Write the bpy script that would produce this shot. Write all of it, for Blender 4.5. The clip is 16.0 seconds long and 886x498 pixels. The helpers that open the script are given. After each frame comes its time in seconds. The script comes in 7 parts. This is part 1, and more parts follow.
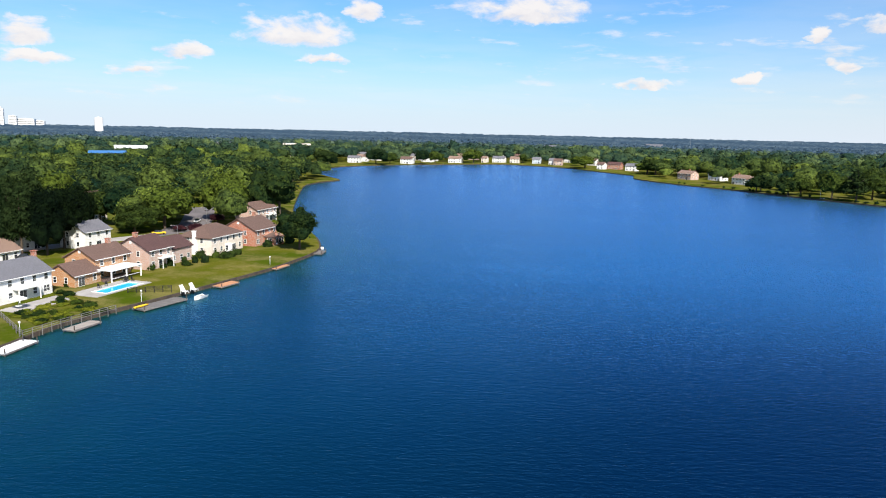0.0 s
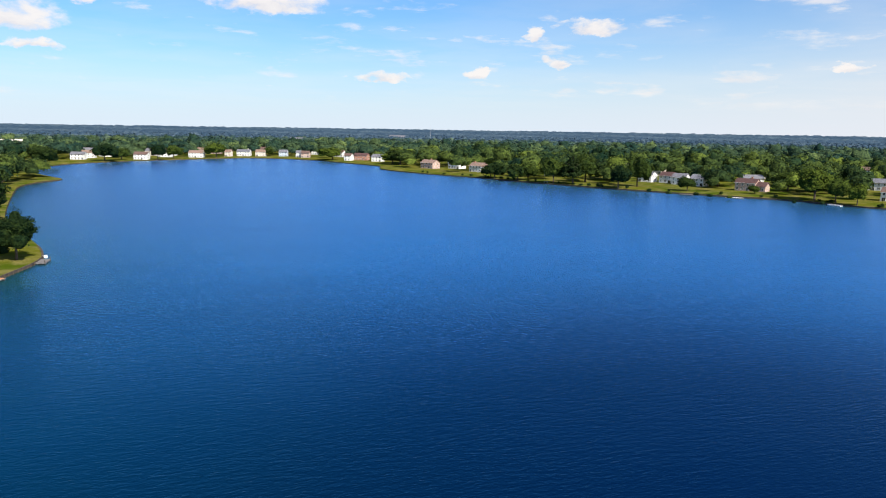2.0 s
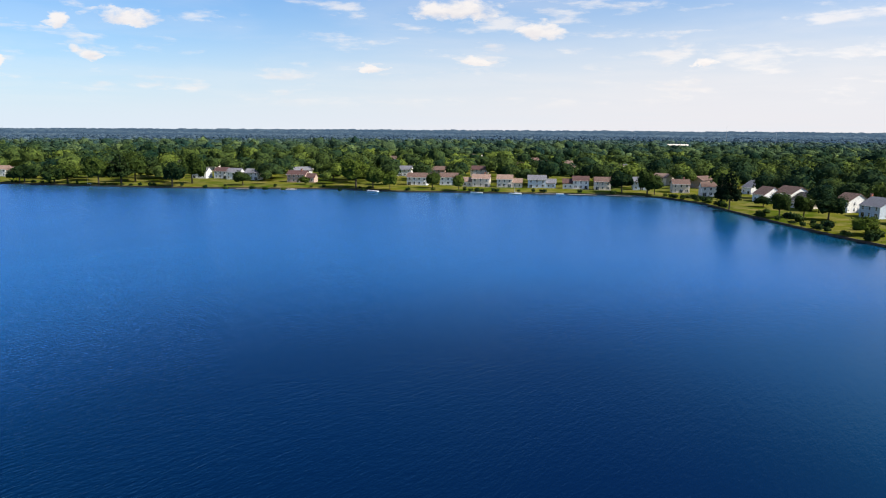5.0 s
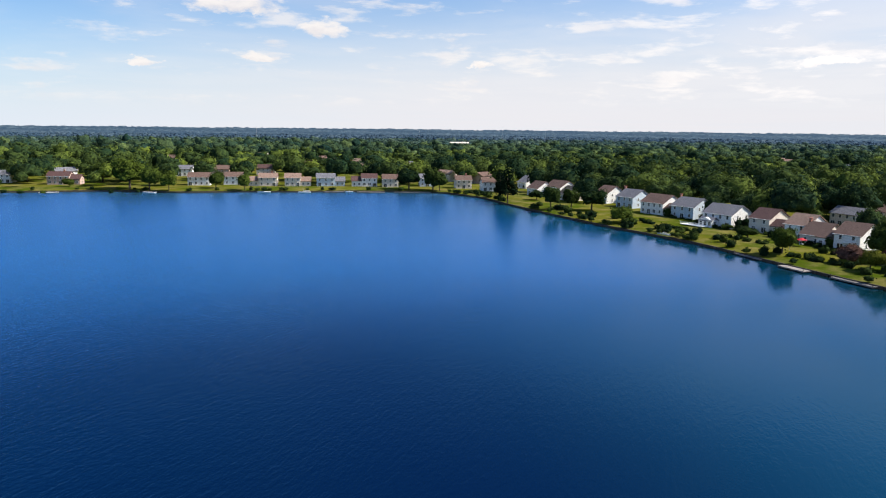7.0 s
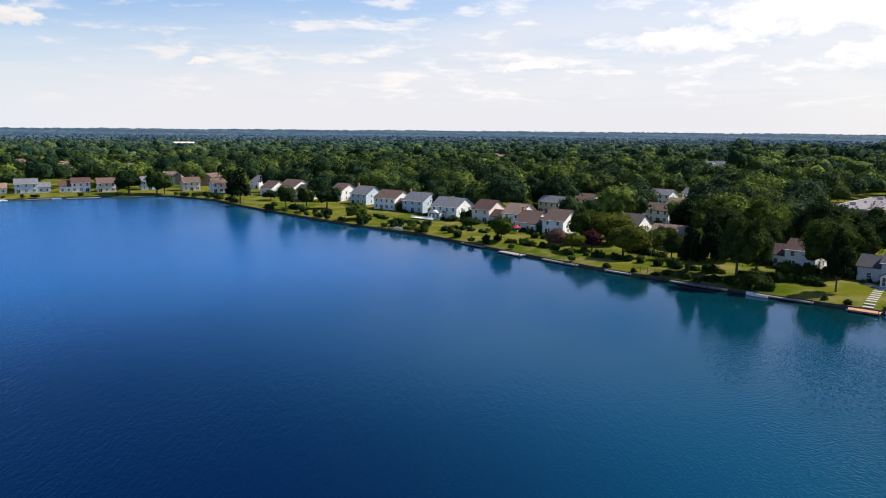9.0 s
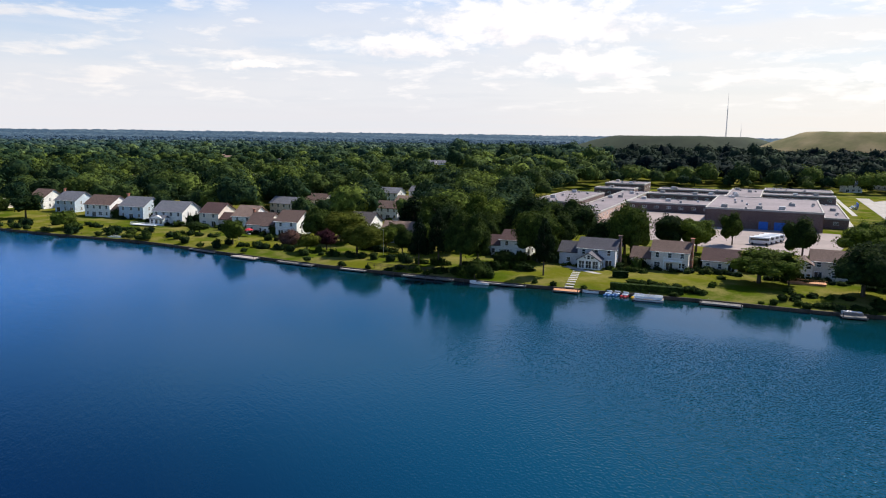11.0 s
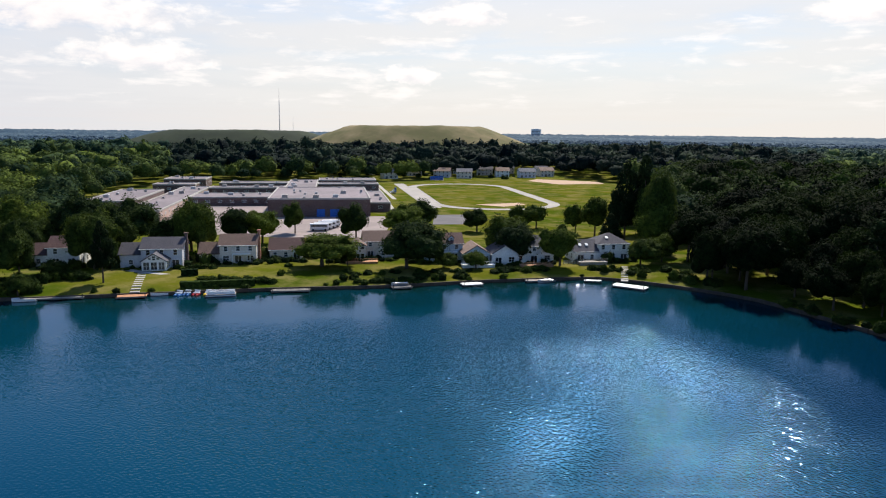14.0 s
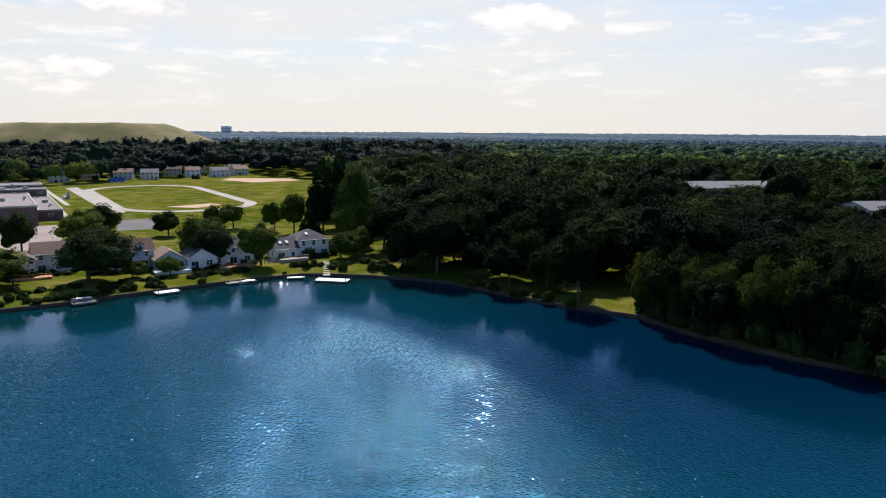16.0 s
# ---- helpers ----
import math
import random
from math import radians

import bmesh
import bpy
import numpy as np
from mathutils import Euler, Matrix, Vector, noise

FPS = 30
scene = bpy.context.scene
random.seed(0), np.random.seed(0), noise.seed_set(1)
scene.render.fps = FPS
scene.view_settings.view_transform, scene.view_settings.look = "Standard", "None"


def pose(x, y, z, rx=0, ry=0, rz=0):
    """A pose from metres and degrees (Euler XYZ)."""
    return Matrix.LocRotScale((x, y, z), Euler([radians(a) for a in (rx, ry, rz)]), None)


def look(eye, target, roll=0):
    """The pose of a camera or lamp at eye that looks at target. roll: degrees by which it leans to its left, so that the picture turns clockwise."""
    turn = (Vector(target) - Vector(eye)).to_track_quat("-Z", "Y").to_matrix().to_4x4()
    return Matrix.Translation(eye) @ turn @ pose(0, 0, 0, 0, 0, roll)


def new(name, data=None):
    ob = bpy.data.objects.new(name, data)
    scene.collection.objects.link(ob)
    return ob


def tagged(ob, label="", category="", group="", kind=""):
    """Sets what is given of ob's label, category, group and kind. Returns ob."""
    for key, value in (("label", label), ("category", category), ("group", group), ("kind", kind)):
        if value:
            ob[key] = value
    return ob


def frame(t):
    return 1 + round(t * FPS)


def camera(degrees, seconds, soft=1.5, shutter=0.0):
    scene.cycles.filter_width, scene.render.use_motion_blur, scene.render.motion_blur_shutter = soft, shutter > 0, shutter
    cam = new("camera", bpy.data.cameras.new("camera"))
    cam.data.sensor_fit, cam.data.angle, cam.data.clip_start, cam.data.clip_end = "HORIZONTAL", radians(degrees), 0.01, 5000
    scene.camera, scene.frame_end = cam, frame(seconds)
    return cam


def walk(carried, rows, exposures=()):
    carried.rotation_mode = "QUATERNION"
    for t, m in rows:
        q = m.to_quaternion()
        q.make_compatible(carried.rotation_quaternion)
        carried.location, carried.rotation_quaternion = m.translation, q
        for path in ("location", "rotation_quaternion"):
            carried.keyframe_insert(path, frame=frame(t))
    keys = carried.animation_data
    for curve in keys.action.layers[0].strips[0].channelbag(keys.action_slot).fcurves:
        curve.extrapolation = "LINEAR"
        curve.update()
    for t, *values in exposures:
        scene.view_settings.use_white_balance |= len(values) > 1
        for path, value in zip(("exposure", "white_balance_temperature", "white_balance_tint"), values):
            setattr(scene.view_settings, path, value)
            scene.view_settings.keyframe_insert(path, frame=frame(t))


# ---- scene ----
cam = camera(62.4, 16.0, soft=1.1)
PATH = [
    (0.0, (0, 0, 38), (0.676, 98.712, 22.019), 1.31),
    (0.5, (0, 0, 38), (5.976, 98.440, 21.451), 1.11),
    (1.0, (0, 0, 38), (13.357, 97.722, 21.505), 1.08),
    (1.5, (0, 0, 38), (21.118, 96.344, 21.513), 0.98),
    (2.0, (0, 0, 38), (33.433, 92.806, 21.588), 0.87),
    (2.5, (0, 0, 38), (45.671, 87.436, 21.594), 0.78),
    (3.0, (0, 0, 38), (54.315, 82.357, 21.653), 0.69),
    (3.5, (0, 0, 38), (61.724, 76.955, 21.627), 0.58),
    (4.0, (0, 0, 38), (68.423, 71.058, 21.598), 0.37),
    (4.5, (0, 0, 38), (74.521, 64.636, 21.603), 0.30),
    (5.0, (0, 0, 38), (79.303, 58.667, 21.592), 0.32),
    (7.5, (0, 0, 38), (95.152, 26.006, 21.575), 0.64),
    (8.0, (0, 0, 38), (97.142, 17.181, 21.623), 0.60),
    (8.5, (0, 0, 38), (98.319, 8.210, 21.689), 0.52),
    (9.0, (0, 0, 38), (98.659, -0.864, 21.700), 0.47),
    (11.5, (0, 0, 38), (88.200, -44.404, 22.219), 0.82),
    (12.0, (0, 0, 38), (83.478, -52.752, 22.230), 0.81),
    (12.5, (0, 0, 38), (77.963, -60.600, 22.206), 0.81),
    (13.0, (0, 0, 38), (71.675, -67.915, 22.182), 0.71),
    (13.5, (0, 0, 38), (64.718, -74.555, 22.090), 0.66),
    (14.0, (0, 0, 38), (57.150, -80.490, 22.027), 0.61),
    (14.5, (0, 0, 38), (48.893, -85.746, 21.964), 0.50),
    (15.0, (0, 0, 38), (39.969, -90.247, 21.938), 0.42),
    (15.5, (0, 0, 38), (30.383, -93.905, 21.916), 0.34),
    (16.0, (0, 0, 38), (20.449, -96.561, 21.942), 0.33),
]
# the picture darkens a little as the camera turns towards the sun
EXPOSURES = [(0.0, 0.72), (9.0, 0.72), (12.5, 0.64), (16.0, 0.56)]
walk(cam, [(t, look(eye, target, roll)) for t, eye, target, roll in PATH], EXPOSURES)

# ---- daylight ----
SUN_AZ, SUN_EL = 161.0, 43.0
world = bpy.data.worlds.new("sky")
scene.world = world
world.use_nodes = True


class Graph:
    """A short hand for node trees."""

    def __init__(self, tree):
        self.t = tree

    def node(self, kind, **props):
        n = self.t.nodes.new(kind)
        for k, v in props.items():
            if k == "op":
                n.operation = v
            elif k == "blend":
                n.blend_type = v
            elif k == "dtype":
                n.data_type = v
            elif k == "attr":
                n.attribute_name = v
            elif k == "clamp":
                n.use_clamp = v
        return n

    def link(self, a, b):
        self.t.links.new(a, b)

    def put(self, sock, v):
        if isinstance(v, bpy.types.NodeSocket):
            self.link(v, sock)
        else:
            sock.default_value = v

    def math(self, op, a, b=0.0, c=0.0, clamp=False):
        n = self.node("ShaderNodeMath", op=op, clamp=clamp)
        for i, v in enumerate((a, b, c)):
            self.put(n.inputs[i], v)
        return n.outputs[0]

    def mix(self, fac, a, b, blend="MIX"):
        n = self.node("ShaderNodeMix", dtype="RGBA", blend=blend)
        self.put(n.inputs[0], fac)
        self.put(n.inputs[6], a if isinstance(a, bpy.types.NodeSocket) else (*a, 1))
        self.put(n.inputs[7], b if isinstance(b, bpy.types.NodeSocket) else (*b, 1))
        return n.outputs[2]

    def noise(self, vec, scale, detail=3.0, rough=0.55, dist=0.0):
        n = self.node("ShaderNodeTexNoise")
        if vec is not None:
            self.link(vec, n.inputs["Vector"])
        n.inputs["Scale"].default_value = scale
        n.inputs["Detail"].default_value = detail
        n.inputs["Roughness"].default_value = rough
        n.inputs["Distortion"].default_value = dist
        return n.outputs[0]

    def ramp(self, v, lo, hi):
        n = self.node("ShaderNodeMapRange")
        self.put(n.inputs[0], v)
        n.inputs[1].default_value, n.inputs[2].default_value = lo, hi
        n.interpolation_type = "SMOOTHSTEP"
        return n.outputs[0]

    def stretch(self, vec, sx, sy, sz=1.0, turn=0.0):
        n = self.node("ShaderNodeMapping")
        self.link(vec, n.inputs[0])
        n.inputs["Rotation"].default_value = (0, 0, radians(turn))
        n.inputs["Scale"].default_value = (sx, sy, sz)
        return n.outputs[0]


def build_sky():
    g = Graph(world.node_tree)
    out = world.node_tree.nodes["World Output"]
    bg = world.node_tree.nodes["Background"]
    sky = g.node("ShaderNodeTexSky")
    sky.sky_type = "NISHITA"
    sky.sun_disc = False
    sky.sun_elevation = radians(SUN_EL)
    sky.sun_rotation = radians(SUN_AZ)
    sky.altitude = 0
    sky.air_density, sky.dust_density, sky.ozone_density = 1.0, 0.6, 2.5
    co = g.node("ShaderNodeTexCoord").outputs["Generated"]
    sep = g.node("ShaderNodeSeparateXYZ")
    g.link(co, sep.inputs[0])
    x, y, z = sep.outputs
    # a flat layer of fair-weather cloud, seen in perspective
    up = g.math("ADD", g.math("MAXIMUM", z, 0.0), 0.035)
    comb = g.node("ShaderNodeCombineXYZ")
    g.link(g.math("DIVIDE", x, up), comb.inputs[0])
    g.link(g.math("DIVIDE", y, up), comb.inputs[1])
    layer = comb.outputs[0]
    puffs = g.noise(layer, 0.55, 7.0, 0.56, 0.3)
    cover = g.noise(layer, 0.12, 2.0, 0.5)
    south = g.math("MULTIPLY_ADD", g.math("MULTIPLY_ADD", x, 0.6, g.math("MULTIPLY", y, -0.8)), 0.015, 0.0)
    dens = g.math("ADD", g.math("ADD", puffs, g.math("MULTIPLY", cover, 0.35)), south)
    high = g.ramp(z, 0.16, 0.30)
    thick = g.math("MULTIPLY", g.ramp(dens, 0.70, 0.80), high)
    veil = g.math("MULTIPLY", g.ramp(dens, 0.56, 0.80), g.math("MULTIPLY_ADD", high, 0.35, 0.10))
    # single heaps of cloud near the horizon: azimuth, elevation, half width, half height (degrees)
    az = g.math("MULTIPLY", g.math("ARCTAN2", x, y), 180 / math.pi)
    el = g.math("MULTIPLY", g.math("ARCSINE", z), 180 / math.pi)
    polar = g.node("ShaderNodeCombineXYZ")
    g.link(g.math("MULTIPLY", az, 0.5), polar.inputs[0])
    g.link(el, polar.inputs[1])
    fluff = g.noise(polar.outputs[0], 0.75, 8.0, 0.62, 0.25)
    # small flat-bottomed puffs in loose rows, thicker round to the east and south
    rows = g.node("ShaderNodeCombineXYZ")
    g.link(g.math("MULTIPLY", az, 0.24), rows.inputs[0])
    g.link(el, rows.inputs[1])
    scraps = g.noise(rows.outputs[0], 0.85, 7.0, 0.6, 0.15)
    bank = g.noise(rows.outputs[0], 0.16, 2.0, 0.5)
    east = g.math("ADD", g.math("MULTIPLY", x, 0.045), g.math("MULTIPLY", y, -0.015))
    scraps = g.math("ADD", g.math("ADD", scraps, g.math("MULTIPLY", g.math("SUBTRACT", bank, 0.5), 0.35)), east)
    scrap = g.math("MULTIPLY", g.ramp(scraps, 0.53, 0.74), g.math("MULTIPLY", g.ramp(el, 0.8, 2.4), 0.66))
    heaps, under = 0.0, 0.0
    curl = g.noise(polar.outputs[0], 0.6, 4.0, 0.6)
    puff = g.noise(g.stretch(polar.outputs[0], 1, 1, 1, 90), 0.8, 5.0, 0.6)
    az = g.math("MULTIPLY_ADD", g.math("SUBTRACT", curl, 0.5), 5.0, az)
    el = g.math("MULTIPLY_ADD", g.math("SUBTRACT", puff, 0.5), 1.9, el)
    for a, e, w, h in HEAPS:
        dx = g.math("DIVIDE", g.math("SUBTRACT", az, a), w)
        dy = g.math("DIVIDE", g.math("SUBTRACT", el, e), h)
        low = g.math("MULTIPLY", g.math("MINIMUM", dy, 0.0), 1.6)
        dy = g.math("ADD", g.math("MAXIMUM", dy, 0.0), low)
        d = g.math("SUBTRACT", 1.0, g.math("ADD", g.math("MULTIPLY", dx, dx), g.math("MULTIPLY", dy, dy)))
        heaps = g.math("MAXIMUM", heaps, d)
        under = g.math("MAXIMUM", under, g.math("MULTIPLY", g.math("MAXIMUM", d, 0.0), g.math("SUBTRACT", 0.25, dy)))
    heap = g.ramp(g.math("ADD", heaps, g.math("MULTIPLY", g.math("SUBTRACT", fluff, 0.5), 2.4)), 0.05, 0.95)
    heap = g.math("MULTIPLY", heap, g.ramp(heaps, 0.0, 0.35))
    white = g.mix(g.math("ADD", g.math("MULTIPLY", under, 0.9), g.math("MULTIPLY", g.math("SUBTRACT", 0.52, fluff), 2.2), clamp=True), CLOUD_LIGHT, CLOUD_DARK)
    amount = g.math("MAXIMUM", g.math("MAXIMUM", g.math("MAXIMUM", g.math("MULTIPLY", thick, 0.6), veil), scrap), g.math("MULTIPLY", heap, 0.92), clamp=True)
    amount = g.math("MULTIPLY", amount, g.math("MULTIPLY", g.ramp(z, 0.005, 0.05), g.math("MULTIPLY_ADD", g.ramp(z, 0.5, 0.15), 0.7, 0.3)))
    # clear deep-blue air, with a pale haze low down
    clear = g.mix(1.0, sky.outputs[0], SKY_TINT, "MULTIPLY")
    haze = g.math("POWER", g.ramp(z, 0.17, -0.02), 1.6)
    clear = g.mix(g.math("MULTIPLY", haze, 0.9), clear, HAZE)
    # a thin bright veil that grows towards the sun
    sunward = g.math("ADD", g.math("MULTIPLY", x, math.sin(radians(SUN_AZ))), g.math("MULTIPLY", y, math.cos(radians(SUN_AZ))))
    thin = g.math("MULTIPLY", g.ramp(sunward, -0.95, 0.1), g.ramp(g.math("MULTIPLY_ADD", g.math("MAXIMUM", sunward, 0.0), -0.10, z), 0.26, 0.03))
    gaps = g.ramp(g.math("ADD", cover, g.math("MULTIPLY", puffs, 0.6)), 0.72, 0.95)
    gaps = g.math("MULTIPLY_ADD", g.math("SUBTRACT", 1.0, gaps), g.math("MULTIPLY_ADD", z, -3.2, 0.15), 1.0)
    thin = g.math("MULTIPLY", g.math("MULTIPLY", thin, gaps), 0.88, clamp=True)
    clear = g.mix(thin, clear, g.mix(g.ramp(sunward, 0.6, 1.0), VEIL_EAST, VEIL_SUN))
    glow = g.math("MULTIPLY_ADD", g.ramp(sunward, -0.2, 0.9), 0.28, 1.0)
    tint = g.node("ShaderNodeVectorMath", op="SCALE")
    g.link(white, tint.inputs[0])
    g.link(glow, tint.inputs["Scale"])
    g.link(g.mix(amount, clear, tint.outputs[0]), bg.inputs[0])
    bg.inputs[1].default_value = SKY_STRENGTH
    g.link(bg.outputs[0], out.inputs[0])


SKY_STRENGTH = 0.0735
VEIL_EAST, VEIL_SUN = (7.05, 6.95, 7.25), (8.2, 7.75, 7.25)
SKY_TINT, HAZE = (0.60, 0.95, 1.29), (6.6, 7.4, 8.4)
CLOUD_LIGHT, CLOUD_DARK = (8.2, 7.75, 7.45), (6.4, 6.1, 6.35)
HEAPS = [
    (-10.9, 6.7, 5.2, 1.77), (6.4, 8.7, 5.5, 1.54), (-6.1, 8.6, 1.9, 1.1), (-19.1, 5.2, 2.6, 0.9), (-29, 5.7, 2.4, 1.5),
    (-22.3, 3.7, 2.1, 0.5), (-9, 5.0, 2.4, 0.55), (-28.4, 4.1, 2.3, 0.7), (14.8, 3.7, 2.7, 0.6), (26.5, 7.0, 1.1, 0.8),
    (22.5, 3.9, 1.4, 0.5), (28.5, 4.9, 1.1, 0.65), (30.7, 7.4, 3.2, 0.9), (54.3, 8.5, 4.9, 1.18), (60.5, 7.0, 2.4, 0.95),
    (56, 5.0, 2.4, 0.6), (48.4, 4.4, 1.3, 0.5), (72.5, 4.5, 1.6, 0.6), (108.5, 6.2, 5.7, 1.44), (117.8, 7.9, 11.4, 2.7),
    (122.4, 4.9, 6.1, 1.8), (142, 4.1, 2.4, 1.1), (146, 8.4, 4.0, 1.3), (97, 4.6, 2.3, 0.6), (174, 8.0, 5.0, 1.5),
]
build_sky()
sun = bpy.data.lights.new("sun", "SUN")
sun.energy, sun.angle, sun.color = 5.0, radians(0.53), (1.0, 0.93, 0.82)
sun_ob = new("sun", sun)
sa, se = radians(SUN_AZ), radians(SUN_EL)
sun_ob.matrix_world = look((math.sin(sa) * math.cos(se) * 900, math.cos(sa) * math.cos(se) * 900, math.sin(se) * 900), (0, 0, 0))

# ---- materials ----
def material(name, a, b, scale=2.0, rough=0.8, bump=0.0, fine=None, metal=0.0, per_object=0.0, spec=0.1, wear=0.25):
    """Two tones in patches, with finer grain over them and a low relief."""
    m = bpy.data.materials.new(name)
    m.use_nodes = True
    g = Graph(m.node_tree)
    p = m.node_tree.nodes["Principled BSDF"]
    co = g.node("ShaderNodeTexCoord").outputs["Object"]
    big = g.ramp(g.noise(co, scale, 4.0), 0.35, 0.65)
    grain = g.noise(co, fine or scale * 9, 3.0)
    col = g.mix(big, a, b)
    col = g.mix(g.math("MULTIPLY", g.ramp(grain, 0.4, 0.7), wear), col, tuple(c * 0.55 for c in a))
    if per_object:
        r = g.node("ShaderNodeObjectInfo").outputs["Random"]
        col = g.mix(g.math("MULTIPLY", r, per_object), col, tuple(c * 0.5 for c in b))
    g.link(col, p.inputs["Base Color"])
    p.inputs["Roughness"].default_value = rough
    p.inputs["Metallic"].default_value = metal
    p.inputs["Specular IOR Level"].default_value = spec
    if bump:
        n = g.node("ShaderNodeBump")
        n.inputs["Strength"].default_value = bump
        n.inputs["Distance"].default_value = 0.05
        g.link(grain, n.inputs["Height"])
        g.link(n.outputs[0], p.inputs["Normal"])
    return m


def coursed(name, a, b, joint, bw, bh, mortar, rough=0.85, per_object=0.0):
    """Bricks, siding boards or shingles in courses."""
    m = bpy.data.materials.new(name)
    m.use_nodes = True
    g = Graph(m.node_tree)
    p = m.node_tree.nodes["Principled BSDF"]
    co = g.node("ShaderNodeTexCoord").outputs["Object"]
    s = g.node("ShaderNodeSeparateXYZ")
    g.link(co, s.inputs[0])
    c = g.node("ShaderNodeCombineXYZ")
    g.link(g.math("ADD", s.outputs[0], s.outputs[1]), c.inputs[0])
    g.link(s.outputs[2], c.inputs[1])
    t = g.node("ShaderNodeTexBrick")
    g.link(c.outputs[0], t.inputs["Vector"])
    t.inputs["Color1"].default_value, t.inputs["Color2"].default_value, t.inputs["Mortar"].default_value = (*a, 1), (*b, 1), (*joint, 1)
    t.inputs["Scale"].default_value = 1.0
    t.inputs["Brick Width"].default_value, t.inputs["Row Height"].default_value = bw, bh
    t.inputs["Mortar Size"].default_value = mortar
    stain = g.ramp(g.noise(co, 0.5, 4.0), 0.4, 0.75)
    col = g.mix(g.math("MULTIPLY", stain, 0.3), t.outputs[0], tuple(v * 0.6 for v in a))
    if per_object:
        r = g.node("ShaderNodeObjectInfo").outputs["Random"]
        col = g.mix(g.math("MULTIPLY", r, per_object), col, tuple(v * 0.55 for v in b))
    g.link(col, p.inputs["Base Color"])
    p.inputs["Roughness"].default_value = rough
    p.inputs["Specular IOR Level"].default_value = 0.25
    n = g.node("ShaderNodeBump")
    n.inputs["Strength"].default_value = 0.5
    n.inputs["Distance"].default_value = 0.02
    g.link(t.outputs["Fac"], n.inputs["Height"])
    n.invert = True
    g.link(n.outputs[0], p.inputs["Normal"])
    return m


siding_white = coursed("siding_white", (0.82, 0.81, 0.78), (0.76, 0.75, 0.73), (0.5, 0.5, 0.5), 6, 0.2, 0.015, 0.6)
siding_cream = coursed("siding_cream", (0.72, 0.64, 0.56), (0.66, 0.585, 0.51), (0.45, 0.4, 0.32), 6, 0.2, 0.015, 0.6)
siding_blue = coursed("siding_blue", (0.52, 0.60, 0.68), (0.48, 0.56, 0.64), (0.34, 0.38, 0.42), 6, 0.2, 0.015, 0.6)
siding_grey = coursed("siding_grey", (0.60, 0.60, 0.64), (0.56, 0.56, 0.60), (0.38, 0.38, 0.4), 6, 0.2, 0.015, 0.6)
brick_tan = coursed("brick_tan", (0.46, 0.21, 0.08), (0.39, 0.17, 0.065), (0.45, 0.38, 0.3), 0.22, 0.075, 0.012)
brick_pink = coursed("brick_pink", (0.50, 0.33, 0.26), (0.42, 0.26, 0.21), (0.5, 0.44, 0.4), 0.22, 0.075, 0.012)
brick_red = coursed("brick_red", (0.40, 0.13, 0.07), (0.32, 0.10, 0.06), (0.42, 0.34, 0.28), 0.22, 0.075, 0.012)
brick_dark = coursed("brick_dark", (0.13, 0.07, 0.065), (0.10, 0.055, 0.05), (0.2, 0.17, 0.16), 0.22, 0.075, 0.012)


def shingles(name, c):
    return coursed(name, c, tuple(v * 0.8 for v in c), tuple(v * 0.5 for v in c), 0.33, 0.14, 0.02, 0.9, 0.25)


roof_grey = shingles("roof_grey", (0.20, 0.20, 0.225))
roof_slate = shingles("roof_slate", (0.105, 0.10, 0.12))
roof_dark = shingles("roof_dark", (0.10, 0.085, 0.085))
roof_brown = shingles("roof_brown", (0.175, 0.112, 0.092))
roof_tan = shingles("roof_tan", (0.31, 0.21, 0.165))
roof_maroon = shingles("roof_maroon", (0.12, 0.066, 0.062))
white_paint = material("white_paint", (0.82, 0.82, 0.8), (0.76, 0.76, 0.75), 0.8, 0.5)
door_paint = material("door_paint", (0.16, 0.07, 0.05), (0.2, 0.1, 0.07), 1.5, 0.5)
pale_wood = material("pale_wood", (0.40, 0.355, 0.32), (0.31, 0.275, 0.25), 1.2, 0.8, 0.2, per_object=0.35)
cedar_wood = material("cedar_wood", (0.52, 0.27, 0.15), (0.44, 0.22, 0.12), 1.2, 0.8, 0.2)
grey_wood = material("grey_wood", (0.22, 0.205, 0.195), (0.15, 0.14, 0.135), 1.5, 0.85, 0.2, per_object=0.35)
wall_wood = material("bulkhead_wood", (0.085, 0.068, 0.055), (0.055, 0.046, 0.04), 0.7, 0.85, 0.3)
concrete = material("concrete", (0.40, 0.38, 0.36), (0.33, 0.31, 0.29), 0.3, 0.85, 0.1)
asphalt = material("asphalt", (0.17, 0.155, 0.16), (0.13, 0.12, 0.12), 0.15, 0.9, 0.1)
lot_paving = material("lot_paving", (0.30, 0.245, 0.235), (0.24, 0.20, 0.19), 0.08, 0.9, 0.05)
track_paving = material("track_paving", (0.36, 0.33, 0.31), (0.30, 0.28, 0.26), 0.1, 0.9, 0.05)
court_paint = material("court_paint", (0.125, 0.115, 0.125), (0.10, 0.095, 0.105), 0.1, 0.85)
flat_roof = material("flat_roof", (0.235, 0.20, 0.215), (0.17, 0.148, 0.16), 0.06, 0.85, 0.05, wear=0.4)
bare_earth = material("bare_earth", (0.48, 0.33, 0.23), (0.40, 0.28, 0.2), 0.1, 0.95, 0.1)
blue_paint = material("blue_paint", (0.03, 0.12, 0.45), (0.04, 0.15, 0.5), 1.0, 0.5)
red_paint = material("red_paint", (0.5, 0.04, 0.05), (0.42, 0.03, 0.04), 1.0, 0.6)
yellow_paint = material("yellow_paint", (0.8, 0.5, 0.04), (0.7, 0.42, 0.03), 1.0, 0.5)
